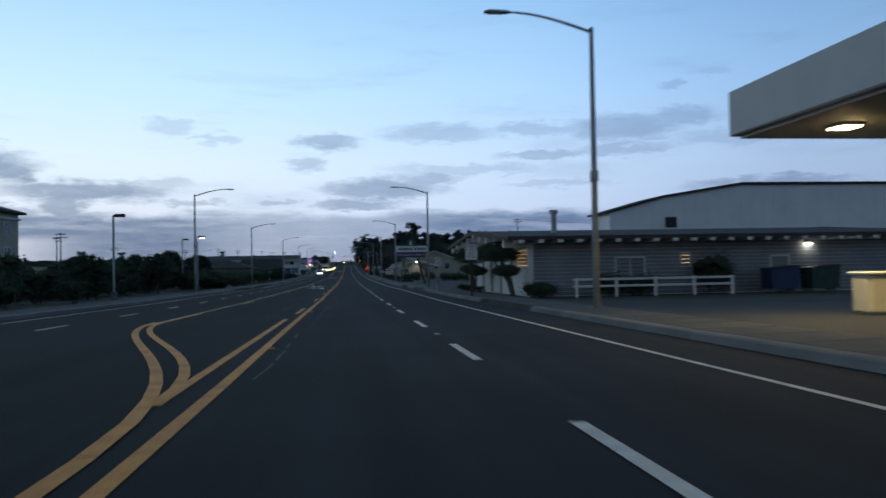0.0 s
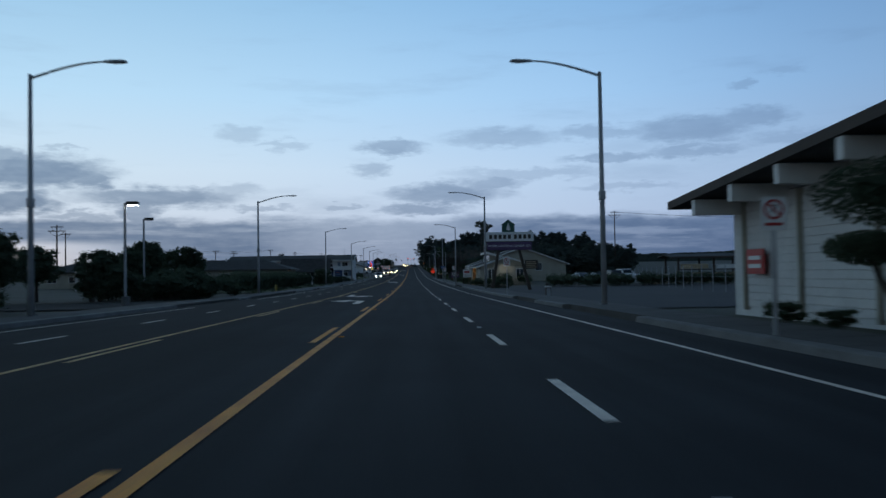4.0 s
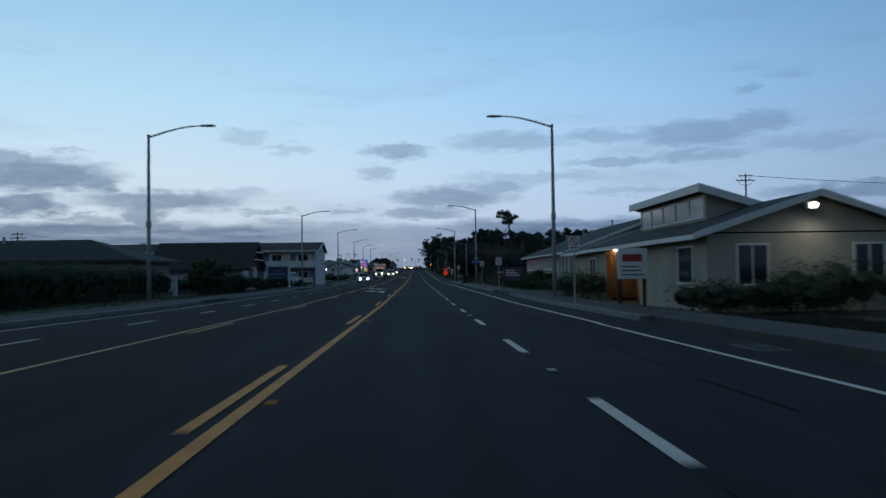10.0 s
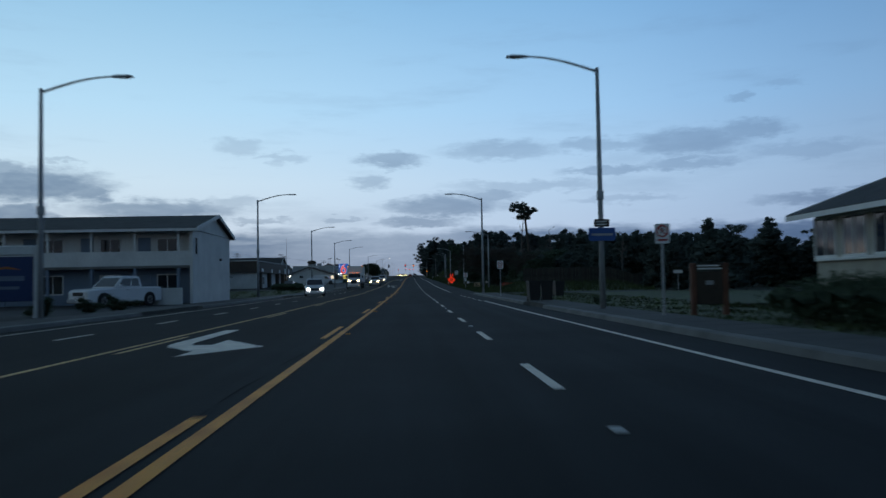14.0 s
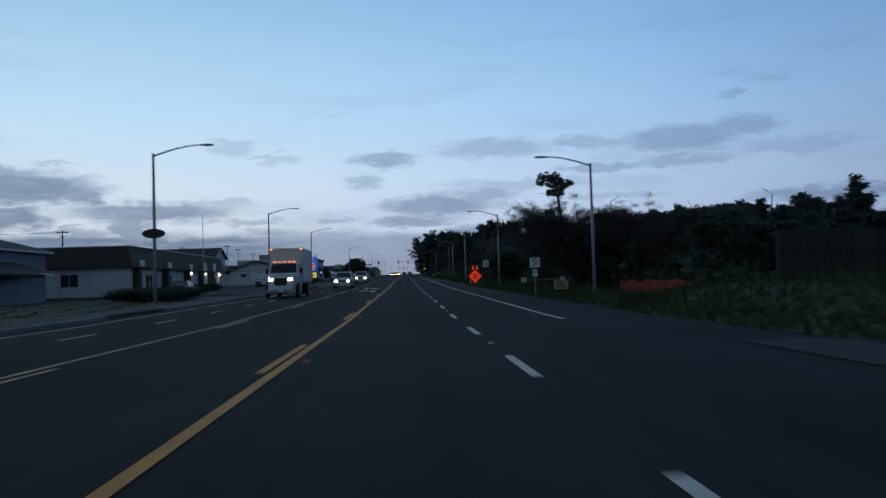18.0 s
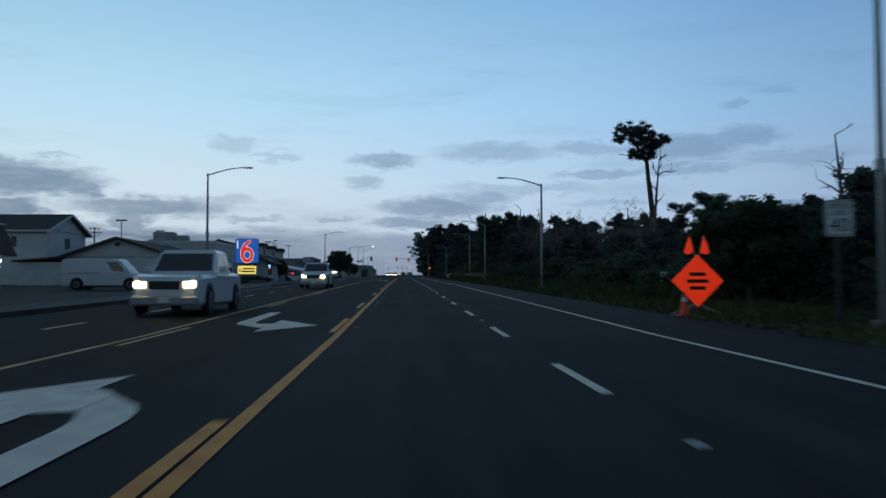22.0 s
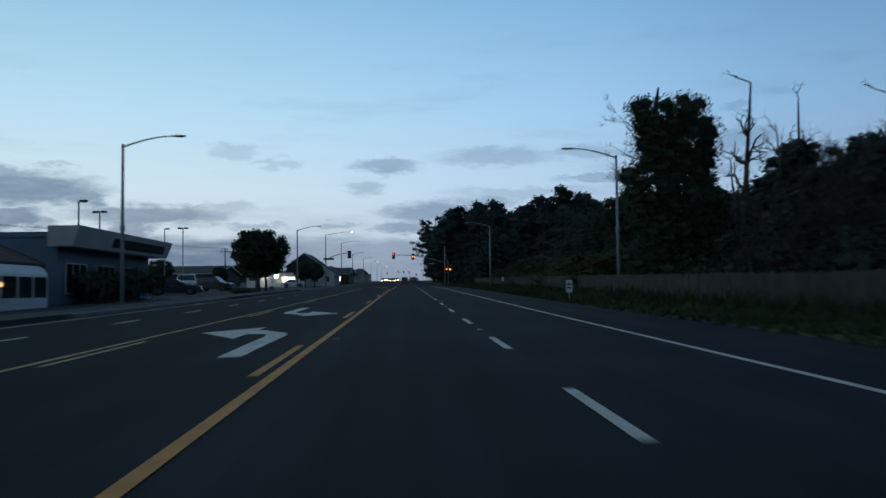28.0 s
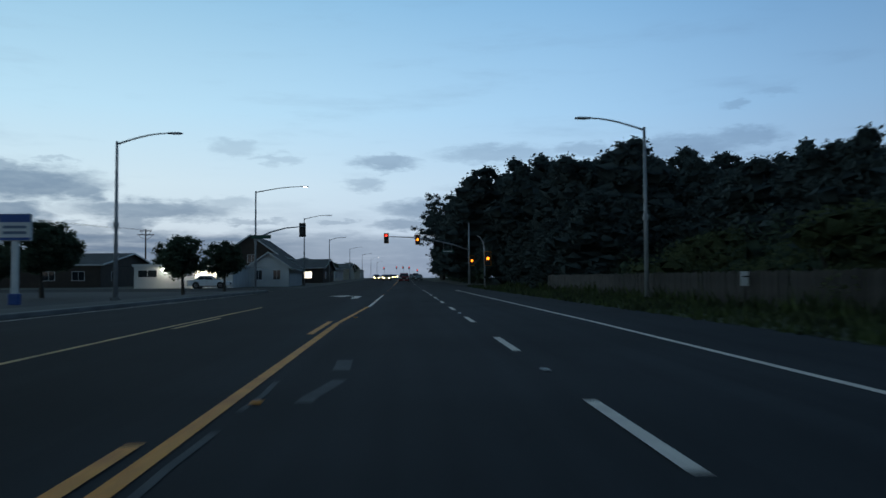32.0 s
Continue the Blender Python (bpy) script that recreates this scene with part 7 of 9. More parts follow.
def no_parking(x, y, z, slash=False):
    ob = thing("no_parking_sign", "small white no-parking sign with red ring on a steel post", "road sign", (x, y, gz(y)), group="no-parking signs")
    sign_post(ob, z + 0.28)
    p = plate("plate", 0.42 if not slash else 0.6, 0.55 if not slash else 0.6, SIGN_WHITE, ob, z)
    ring = Geo().disc((0, -0.039, z + 0.07), "y", 0.13, 0.17, 0.003, 20)
    ring.add([(-0.11, -0.041, z + 0.16), (-0.085, -0.041, z + 0.185), (0.11, -0.041, z - 0.015), (0.085, -0.041, z - 0.04)], [(0, 1, 2, 3)])
    part("red_ring", ring, RED, p, "red ring with slash")
    lettering("letter", "P", 0.2, BLACK, p, (0, -0.038, z + 0.07), depth=0.001)
    part("bar", Geo().box(-0.15, 0.15, -0.04, -0.036, z - 0.2, z - 0.15), RED, p, "red bar of small writing")


for x, y, z in ((7.78, 91.9, 2.15), (7.7, 129, 2.16), (7.8, 194.4, 2.45), (7.65, 221.6, 2.25), (8.74, 249.6, 2.4), (8.0, 283.3, 2.3)):
    no_parking(x, y, z)
no_parking(9.65, 343.0, 1.9, True)
pl = thing("supplementary_plate", "small pale plate under a no-parking sign", "road sign", (9.65, 343.0, gz(343)))
plate("plate", 0.3, 0.42, SIGN_WHITE, pl, 1.28, -0.03)
part("bar", Geo().box(-0.1, 0.1, -0.04, -0.036, 1.3, 1.36), BLACK, pl)
part("clamp", Geo().box(-0.04, 0.04, -0.03, -0.028, 1.15, 1.4), GALV, pl)

ls = thing("lamp_post_signs", "blue plate under a small brown plate on a lamp post", "road sign", (8.6, 256.1, gz(256)))
plate("blue_plate", 0.94, 0.46, BLUE_SIGN, ls, 2.77, -0.13)
plate("brown_plate", 0.54, 0.27, WALL_BROWN, ls, 3.17, -0.13, r=0.03)
for k in range(2):
    part("bar", Geo().box(-0.2, 0.18, -0.16, -0.145, 3.1 + 0.1 * k, 3.14 + 0.1 * k), SIGN_WHITE, ls)
part("bar", Geo().box(-0.38, 0.38, -0.16, -0.145, 2.72, 2.8), GALV, ls)
part("strap", Geo().tube([(0, 0, 3.1), (0, 0, 3.18)], 0.115, 12).tube([(0, 0, 2.6), (0, 0, 2.68)], 0.118, 12).box(-0.02, 0.02, -0.13, -0.1, 2.6, 3.2), GALV, ls)

# roadside lumber merchant's pylon sign
ms = thing("merchant_pylon_sign", "large white and purple merchant sign on splayed dark legs", "sign", (0, 153.1, gz(153.1)))
part("upper_panel", Geo().box(8.55, 13.05, -0.16, 0.16, 4.45, 5.3, 0.03), SIGN_WHITE, ms, "white name panel")
part("lower_panel", Geo().box(8.75, 12.85, -0.15, 0.15, 3.65, 4.4, 0.03), PURPLE, ms, "purple trade panel")
for k in range(9):
    x = 8.95 + 0.43 * k + (0.12 if k > 4 else 0)
    part("name_bar", Geo().box(x, x + 0.27, -0.172, -0.16, 4.68, 5.06), WALL_BROWN, ms, "dark upright bar in place of a letter")
lettering("trade_line", "HOME CENTER & LUMBER CO.", 0.29, SIGN_WHITE, ms, (10.8, -0.155, 4.02), depth=0.004)
topper = part("topper", Geo().prism([(10.15, 5.3), (11.3, 5.3), (11.3, 5.95), (11.42, 5.95), (10.72, 6.45), (10.03, 5.95), (10.15, 5.95)], "y", -0.08, 0.08), GREEN, ms, "green house-shaped topper")
part("tree_emblem", Geo().prism([(10.5, 5.5), (10.68, 5.5), (10.68, 5.42), (10.77, 5.42), (10.77, 5.5), (10.95, 5.5), (10.83, 5.7), (10.9, 5.7), (10.72, 6.15), (10.55, 5.7), (10.62, 5.7)], "y", -0.09, -0.08), SIGN_WHITE, topper, "white tree shape")
for a, b in ((9.8, 9.1), (11.7, 12.7)):
    part("leg", Geo().loft([[(b - 0.16, -0.14, -0.3), (b + 0.16, -0.14, -0.3), (b + 0.16, 0.14, -0.3), (b - 0.16, 0.14, -0.3)], [(a - 0.12, -0.12, 3.68), (a + 0.12, -0.12, 3.68), (a + 0.12, 0.12, 3.68), (a - 0.12, 0.12, 3.68)]]), WALL_BROWN, ms, "splayed dark timber leg")
hoard = thing("panel_sign", "small brown panel sign with pale bars on the sign leg", "sign", (12.75, 152.7, gz(153)))
part("panel", Geo().box(-0.6, 0.6, -0.03, 0.03, 1.9, 2.7, 0.01), WALL_BROWN, hoard)
part("strut", Geo().box(-0.2, -0.1, 0.03, 0.24, 2.2, 2.4), WALL_BROWN, hoard)
for k in range(4):
    part("bar", Geo().box(-0.48, 0.45 - 0.1 * (k % 2), -0.04, -0.03, 2.02 + 0.16 * k, 2.09 + 0.16 * k), PALE_WOOD, hoard)

# office signs, kiosk and bin
os_ = thing("office_sign", "low plum-coloured office sign with pale bars", "sign", (10.1, 233.8, gz(233.8)))
part("panel", Geo().box(-0.8, 0.8, -0.05, 0.05, 0.75, 1.85, 0.02), PINK, os_)
part("band", Geo().box(-0.8, 0.8, -0.062, -0.05, 0.75, 1.0), PURPLE, os_, "purple lower band")
for k in range(3):
    part("bar", Geo().box(-0.6, 0.6 - 0.2 * k, -0.062, -0.05, 1.15 + 0.2 * k, 1.25 + 0.2 * k), SIGN_WHITE, os_)
for x in (-0.7, 0.7):
    part("post", Geo().box(x - 0.06, x + 0.06, 0.05, 0.17, -0.1, 1.95, 0.02), WOOD, os_)
RED_WOOD = material("red_brown_timber", (0.16, 0.07, 0.045), 0.8, vary=0.3, scale=2, bump=0.3, fine=20)
ki = thing("notice_kiosk", "red-brown timber notice frame with a white header on the lawn", "kiosk", (10.95, 252.1, gz(252)))
for x in (-0.5, 0.5):
    part("post", Geo().box(x - 0.08, x + 0.08, -0.08, 0.08, -0.1, 1.62, 0.02), RED_WOOD, ki)
part("board", Geo().box(-0.42, 0.42, -0.03, 0.03, 0.35, 1.36, 0.01), WALL_BROWN, ki, "dark brown notice board")
part("header", Geo().box(-0.42, 0.42, -0.05, 0.03, 1.38, 1.6, 0.01), WALL_BROWN, ki)
for k in range(2):
    part("bar", Geo().box(-0.38, 0.38 - 0.08 * k, -0.062, -0.05, 1.42 + 0.09 * k, 1.47 + 0.09 * k), SIGN_WHITE, ki)
part("poster", Geo().box(-0.12, 0.12, -0.04, -0.03, 0.95, 1.08), GALV, ki, "small grey poster")
ws = thing("small_sign", "small white sign on a post beyond the lawn", "sign", (26.8, 302.5, gz(302.5)))
part("panel", Geo().box(-0.45, 0.45, -0.02, 0.02, 1.6, 1.9, 0.01), SIGN_WHITE, ws)
part("post", Geo().box(-0.03, 0.03, 0.02, 0.07, -0.1, 1.85), GALV, ws)


def wheelie_bin(x, y, rz, h):
    ob = thing("wheelie_bin", "black wheeled rubbish bin standing by the kerb", "bin", (x, y, gz(y) + 0.15), rz, group="rubbish bins")
    part("body", Geo().loft([[(a * 0.25, b * 0.28, 0.04) for a, b in ((-1, -1), (1, -1), (1, 1), (-1, 1))], [(a * 0.3, b * 0.35, h - 0.1) for a, b in ((-1, -1), (1, -1), (1, 1), (-1, 1))]]), BLACK, ob)
    part("lid", Geo().box(-0.32, 0.32, -0.38, 0.36, h - 0.1, h - 0.03, 0.02), BLACK, ob)
    part("handle", Geo().tube([(-0.26, 0.4, h - 0.14), (0.26, 0.4, h - 0.14)], 0.02, 6), BLACK, ob)
    for sx in (-0.26, 0.26):
        part("wheel", Geo().tube([(sx - 0.03, 0.28, 0.11), (sx + 0.03, 0.28, 0.11)], 0.11, 12), BLACK, ob)


wheelie_bin(7.98, 268.2, 4, 1.05)
wheelie_bin(8.66, 268.3, -6, 1.05)
wheelie_bin(11.2, 279, 10, 1.0)

# road works
dw = thing("road_work_sign", "orange diamond road-work sign with two flags on a folding stand", "road sign", (9.9, 387.3, gz(387.3)))
dp = part("panel", Geo().prism([(0, -0.76 + 0.98), (0.76, 0.98), (0, 0.76 + 0.98), (-0.76, 0.98)], "y", -0.02, 0.0), HEADLIT_ORANGE, dw, "orange diamond glowing in place of headlamp light")
for k in range(3):
    part("bar", Geo().box(-0.32 + 0.08 * abs(k - 1), 0.32 - 0.08 * abs(k - 1), -0.03, -0.02, 0.72 + 0.2 * k, 0.82 + 0.2 * k), BLACK, dp, "black bar of writing")
for sx in (-1, 1):
    part("stand_leg", Geo().tube([(0, 0.05, 0.35), (0.62 * sx, -0.25, 0.0)], 0.02, 6).tube([(0, 0.05, 0.35), (0.62 * sx, 0.45, 0.0)], 0.02, 6), GALV, dw)
    staff = part("flag_staff", Geo().tube([(0.05 * sx, 0.02, 1.6), (0.2 * sx, 0.02, 2.3)], 0.012, 6), PALE_WOOD, dw)
    # the cloth shares the diamond's added glow, though it is no lamp
    part("flag", Geo().prism([(0.1 * sx, 1.82), (0.2 * sx, 2.28), (0.31 * sx, 2.05), (0.37 * sx, 1.78), (0.24 * sx, 1.74)], "y", 0.015, 0.025), HEADLIT_ORANGE, staff, "orange cloth flag given the same glow")
part("spine", Geo().box(-0.025, 0.025, 0.0, 0.05, 0.2, 1.75), GALV, dw)


def cone(x, y):
    ob = thing("traffic_cone", "orange traffic cone with white collar", "traffic cone", (x, y, gz(y)), group="traffic cones")
    part("base", Geo().box(-0.19, 0.19, -0.19, 0.19, 0, 0.04, 0.015), ORANGE, ob)
    part("body", Geo().tube([(0, 0, 0.04), (0, 0, 0.7)], [0.14, 0.03], 12), ORANGE, ob)
    part("collar", Geo().tube([(0, 0, 0.4), (0, 0, 0.52)], [0.087, 0.067], 12), SIGN_WHITE, ob, "white reflective collar")


cone(9.3, 386.7)
bd = thing("works_notice_board", "cream notice board with dark bars on two posts", "sign", (11.35, 343.8, gz(343.8)))
part("panel", Geo().box(-0.42, 0.42, -0.03, 0.0, 0.25, 0.8, 0.01), BEIGE_BOARD, bd, "cream painted board")
for k in range(3):
    part("bar", Geo().box(-0.33, 0.3 - 0.1 * k, -0.04, -0.03, 0.34 + 0.15 * k, 0.42 + 0.15 * k), BLACK, bd)
for x in (-0.3, 0.3):
    part("post", Geo().box(x - 0.03, x + 0.03, 0.0, 0.06, -0.2, 0.85), WOOD, bd)
nf = thing("safety_net_fence", "slack orange safety net fence on thin stakes", "fence", (0, 0, gz(337)))
net = Geo()
# net colour is darkened to hold the shade of the trees above it
NET_SHADED = material("tree_shaded_orange_mesh", (0.42, 0.05, 0.02), 0.7, vary=0.3, scale=2, bump=0.1)


def net_top(y):
    return 0.62 + 0.16 * abs(math.cos((y - 330) * math.pi / 2.6)) + 0.06 * math.sin(y * 1.7)


for k in range(133):
    y = 330 + 0.1 * k
    x = 14.88 + 0.05 * math.sin(y * 2.3)
    net.box(x, x + 0.012, y, y + 0.02, 0.03, net_top(y))
for k in range(8):
    pts = [330 + 0.66 * i for i in range(21)]
    net.loft([[(14.888 + 0.05 * math.sin(y * 2.3) + a, y, 0.04 + (net_top(y) - 0.04) * (k + b) / 8) for a, b in ((-0.006, 0.0), (0.006, 0.0), (0.006, 0.35), (-0.006, 0.35))] for y in pts])
part("net", net, NET_SHADED, nf, "orange plastic mesh", raw=True)
for k in range(6):
    part("stake", Geo().box(14.91, 14.95, 330 + 2.6 * k, 330.04 + 2.6 * k, -0.3, 1.0), WOOD, nf)
mp = thing("marker_post", "small white marker plate on a thin post beside the shoulder", "marker post", (9.6, 511, gz(511)))
part("post", Geo().box(-0.025, 0.025, -0.01, 0.03, -0.2, 1.0, 0.006), GALV, mp)
mpl = plate("plate", 0.3, 0.6, SIGN_WHITE, mp, 0.72, -0.012, r=0.03)
part("bar", Geo().box(-0.08, 0.08, -0.024, -0.019, 0.78, 0.86), BLACK, mpl)
part("bar", Geo().box(-0.08, 0.08, -0.024, -0.019, 0.6, 0.68), BLACK, mpl)
for x, y in ((14.35, 404), (13.4, 568.5)):
    wp = thing("notice_sign", "small white notice panel on a stake by the fence", "sign", (x, y, gz(y)))
    part("panel", Geo().box(-0.17, 0.17, -0.03, -0.01, 0.75, 1.25, 0.005), SIGN_WHITE, wp)
    part("stake", Geo().box(-0.03, 0.03, -0.01, 0.04, -0.2, 1.2), WOOD, wp)
    part("bar", Geo().box(-0.11, 0.11, -0.034, -0.03, 1.05, 1.1), BLACK, wp)
for x, y in ((-11.6, 339.2),):
    ov = thing("oval_lamp_plate", "dark oval plate fixed round a lamp post", "sign", (x, y, gz(y)))
    part("plate", Geo().prism([(0.62 * math.cos(a), 4.0 + 0.26 * math.sin(a)) for a in [math.pi * k / 10 for k in range(20)]], "y", -0.16, -0.11), WALL_BROWN, ov)
    part("strap", Geo().tube([(0, 0, 3.9), (0, 0, 4.1)], 0.12, 10), GALV, ov)

# ---- pylon signs on the west side ----
MOTEL_BLUE = glow("lit_blue_sign_face", (0.012, 0.085, 0.36), 0.95)
MOTEL_RED = glow("lit_red_sign_face", (0.75, 0.035, 0.02), 0.85)
MOTEL_WHITE = glow("lit_white_sign_face", (0.62, 0.72, 0.85), 0.8)
BOARD_YELLOW = glow("lit_yellow_board", (0.85, 0.68, 0.16), 0.95)
py = thing("motel_pylon_sign", "glowing blue motel sign with red curl over a yellow board", "sign", (-17.5, 464, gz(464)))
plate("blue_panel", 3.1, 3.05, MOTEL_BLUE, py, 4.02, -0.12, t=0.03, r=0.25, label="glowing blue panel")
plate("cabinet", 3.16, 3.11, BLUE_SIGN, py, 4.02, 0.12, t=0.24, r=0.27)


def curl(w0, y):
    """A thick ring with a tail that curves up from its side."""
    g = Geo()
    cx, cz, r = 0.02, 3.5, 0.72
    m = 28
    for k in range(m):
        a = 2 * math.pi * k / m
        for rr in (r - w0, r + w0):
            g.v.append((cx + rr * 0.9 * math.cos(a), y, cz + rr * 1.05 * math.sin(a)))
    g.f = [(2 * k, 2 * k + 1, (2 * k + 3) % (2 * m), (2 * k + 2) % (2 * m)) for k in range(m)]
    path = [(cx - 0.72 * 0.9, cz), (cx - 0.62, cz + 0.62), (cx - 0.34, cz + 1.2), (cx + 0.15, cz + 1.62), (cx + 0.58, cz + 1.78)]
    ws_ = [w0, w0, w0 * 0.9, w0 * 0.7, w0 * 0.45]
    n = len(g.v)
    for i, (a, b) in enumerate(path):
        p, q = path[max(i - 1, 0)], path[min(i + 1, 4)]
        dx, dz = q[0] - p[0], q[1] - p[1]
        L = math.hypot(dx, dz)
        g.v.extend([(a - dz / L * ws_[i], y - 0.002, b + dx / L * ws_[i]), (a + dz / L * ws_[i], y - 0.002, b - dx / L * ws_[i])])
    g.f += [(n + 2 * i, n + 2 * i + 1, n + 2 * i + 3, n + 2 * i + 2) for i in range(4)]
    return g


part("white_outline", curl(0.3, -0.154), MOTEL_WHITE, py, "white outline")
part("red_curl", curl(0.22, -0.162), MOTEL_RED, py, "red curl")
part("name_bar", Geo().box(-1.38, -1.18, -0.156, -0.15, 4.3, 5.3), MOTEL_WHITE, py, "small upright bar of writing")
yb = part("yellow_board", Geo().box(-1.25, 1.25, -0.13, -0.1, 1.08, 2.12, 0.02), BOARD_YELLOW, py, "glowing yellow message board")
part("board_case", Geo().box(-1.3, 1.3, -0.1, 0.12, 1.03, 2.17, 0.03), GALV, py)
part("bar", Geo().box(-0.55, 1.05, -0.14, -0.13, 1.66, 1.84), WALL_BROWN, yb)
part("bar", Geo().box(-0.7, 1.05, -0.14, -0.13, 1.32, 1.5), WALL_BROWN, yb)
part("emblem", Geo().prism([(-1.1, 1.4), (-0.75, 1.4), (-0.93, 1.85)], "y", -0.14, -0.13), SIGN_WHITE, yb)
for x in (-0.75, 0.75):
    part("post", Geo().box(x - 0.12, x + 0.12, -0.08, 0.08, -0.2, 2.5, 0.02), GALV, py)
part("planter", Geo().box(-2.6, 2.4, -1.0, 1.0, -0.2, 0.3, 0.04), CONCRETE, py, "low concrete planter")
py.scale = (0.89, 1, 0.96)
hedge(-19.6, -15.6, 463.2, 464.8, 1.0, "low dark planting under a pylon sign", 2.0)
sp = thing("service_pylon_sign", "white and blue fuel price sign on a white pole", "sign", (-15.3, 577.4, gz(577.4)))
part("panel", Geo().box(-0.68, 0.68, -0.1, 0.1, 2.8, 4.0, 0.03), SIGN_WHITE, sp)
part("blue_band", Geo().box(-0.66, 0.66, -0.112, -0.1, 3.62, 3.97), BLUE_SIGN, sp, "blue band")
part("blue_band", Geo().box(-0.66, 0.66, -0.112, -0.1, 2.83, 2.95), BLUE_SIGN, sp, "blue band")
for z in (3.1, 3.35):
    part("bar", Geo().box(-0.5, 0.5, -0.112, -0.1, z, z + 0.12), WALL_BLUE, sp, "grey bar of writing")
part("pole", Geo().box(-0.14, 0.14, -0.08, 0.08, 0.3, 2.8, 0.02), SIGN_WHITE, sp)
part("base", Geo().box(-0.22, 0.22, -0.16, 0.16, -0.1, 0.5, 0.03), BLUE_SIGN, sp, "blue base")

# ---- traffic signals ----
LENS_OFF = material("dark_signal_lens", (0.03, 0.02, 0.015), 0.3, vary=0.1, scale=5, bump=0)


def signal_head(parent, x, y, z, lit, mat, facing=-1):
    """Three-lens head; lit is the index of the glowing lens from the top, or None."""
    body = part("signal_head", Geo().box(x - 0.19, x + 0.19, y - 0.12, y + 0.12, z - 0.55, z + 0.55, 0.04), BLACK, parent, "black signal head")
    part("backplate", Geo().box(x - 0.33, x + 0.33, y - 0.01, y + 0.01, z - 0.7, z + 0.7, 0.005), BLACK, body)
    if lit is not None:
        rim = Geo()
        for a, b, c, d in ((-0.33, 0.33, 0.66, 0.7), (-0.33, 0.33, -0.7, -0.66), (-0.33, -0.29, -0.66, 0.66), (0.29, 0.33, -0.66, 0.66)):
            rim.box(x + a, x + b, y - 0.02, y - 0.011, z + c, z + d)
        part("border", rim, YELLOW_LINE, body, "yellow reflective border")
    for k in range(3):
        zz = z + 0.35 - 0.35 * k
        yy = y + facing * 0.125
        part("lens", Geo().disc((x, yy, zz), "y", 0, 0.16, 0.012, 16), mat if k == lit else LENS_OFF, body, "glowing lens" if k == lit else "dark lens")
        vis = Geo()
        for i in range(9):
            a = math.pi * i / 8
            for r, d in ((0.16, 0.0), (0.165, 0.22)):
                vis.v.append((x + r * math.cos(a), yy + facing * d, zz + r * math.sin(a)))
        vis.f = [(2 * i, 2 * i + 1, 2 * i + 3, 2 * i + 2) for i in range(8)]
        part("visor", vis, BLACK, body)


tm = thing("traffic_signal_mast", "steel signal mast with a long arm over the road", "traffic signal", (0, 0, gz(652)))
part("pole", Geo().tube([(10.6, 652, -0.2), (10.6, 652, 4.5), (10.6, 652, 8.5)], [0.17, 0.13, 0.09], 12), GALV, tm, smooth=True)
part("arm", Geo().tube([(10.6, 652, 4.75), (8.5, 652, 5.5), (5.5, 652, 6.2), (2.5, 652, 6.55), (-1.0, 652, 6.65)], [0.11, 0.1, 0.085, 0.07, 0.05], 10), GALV, tm, smooth=True)
part("footing", Geo().box(10.3, 10.9, 651.7, 652.3, -0.2, 0.12, 0.03), CONCRETE, tm)
signal_head(tm, -0.7, 651.75, 6.4, 0, SIG_RED)
signal_head(tm, 3.56, 651.75, 6.2, 1, SIG_AMBER)
signal_head(tm, 10.95, 651.7, 3.3, 1, SIG_AMBER)
np_ = part("name_plate", Geo().box(6.85, 8.5, 651.75, 651.8, 4.4, 4.8, 0.01), GREEN, tm, "green street-name plate")
part("name_bar", Geo().box(7.05, 8.3, 651.74, 651.75, 4.54, 4.66), SIGN_WHITE, np_, "pale bar of writing")
part("hanger", Geo().tube([(7.1, 651.8, 4.8), (7.1, 652, 5.85)], 0.02, 6).tube([(8.2, 651.8, 4.8), (8.2, 652, 5.55)], 0.02, 6), GALV, np_)
t2 = thing("traffic_signal_post", "steel signal post with a bent top at the junction", "traffic signal", (0, 0, gz(622)))
part("pole", Geo().tube([(9.75, 622, -0.2), (9.72, 622, 3.8), (9.62, 622, 4.6), (9.3, 622, 5.1), (9.0, 622, 5.25)], [0.1, 0.085, 0.075, 0.065, 0.05], 10), GALV, t2, smooth=True)
signal_head(t2, 10.03, 621.7, 2.97, 1, SIG_AMBER)
part("bracket", Geo().box(9.75, 10.0, 621.9, 621.96, 2.6, 2.66).box(9.75, 10.0, 621.9, 621.96, 3.3, 3.36), GALV, t2)
part("push_button", Geo().box(9.66, 9.84, 621.82, 621.92, 1.0, 1.2, 0.01), BLACK, t2)
t3 = thing("signal_arm", "signal arm with a dark head seen from behind", "traffic signal", (0, 0, gz(620)))
part("arm", Geo().tube([(-12.5, 619.6, 4.9), (-11.3, 620.6, 5.6), (-10, 621.8, 6.1), (-8.2, 623, 6.35)], [0.09, 0.08, 0.065, 0.05], 10), GALV, t3, smooth=True)
signal_head(t3, -8.5, 623.2, 6.0, None, SIG_RED, 1)
part("name_plate", Geo().box(-12.9, -11.0, 619.2, 619.25, 4.9, 5.25, 0.01), GREEN, t3, "green street-name plate")
part("clamp", Geo().tube([(-12.5, 619.5, 4.75), (-12.5, 619.5, 5.3)], 0.16, 10).box(-12.4, -12.3, 619.25, 619.5, 5.0, 5.1), GALV, t3)
t4 = thing("traffic_signal_post", "side-street signal post showing red", "traffic signal", (0, 0, gz(660)))
part("pole", Geo().tube([(-17.4, 660, -0.2), (-17.4, 660, 4.4)], [0.09, 0.07], 10), GALV, t4)
signal_head(t4, -17.7, 659.7, 3.5, 0, SIG_RED)

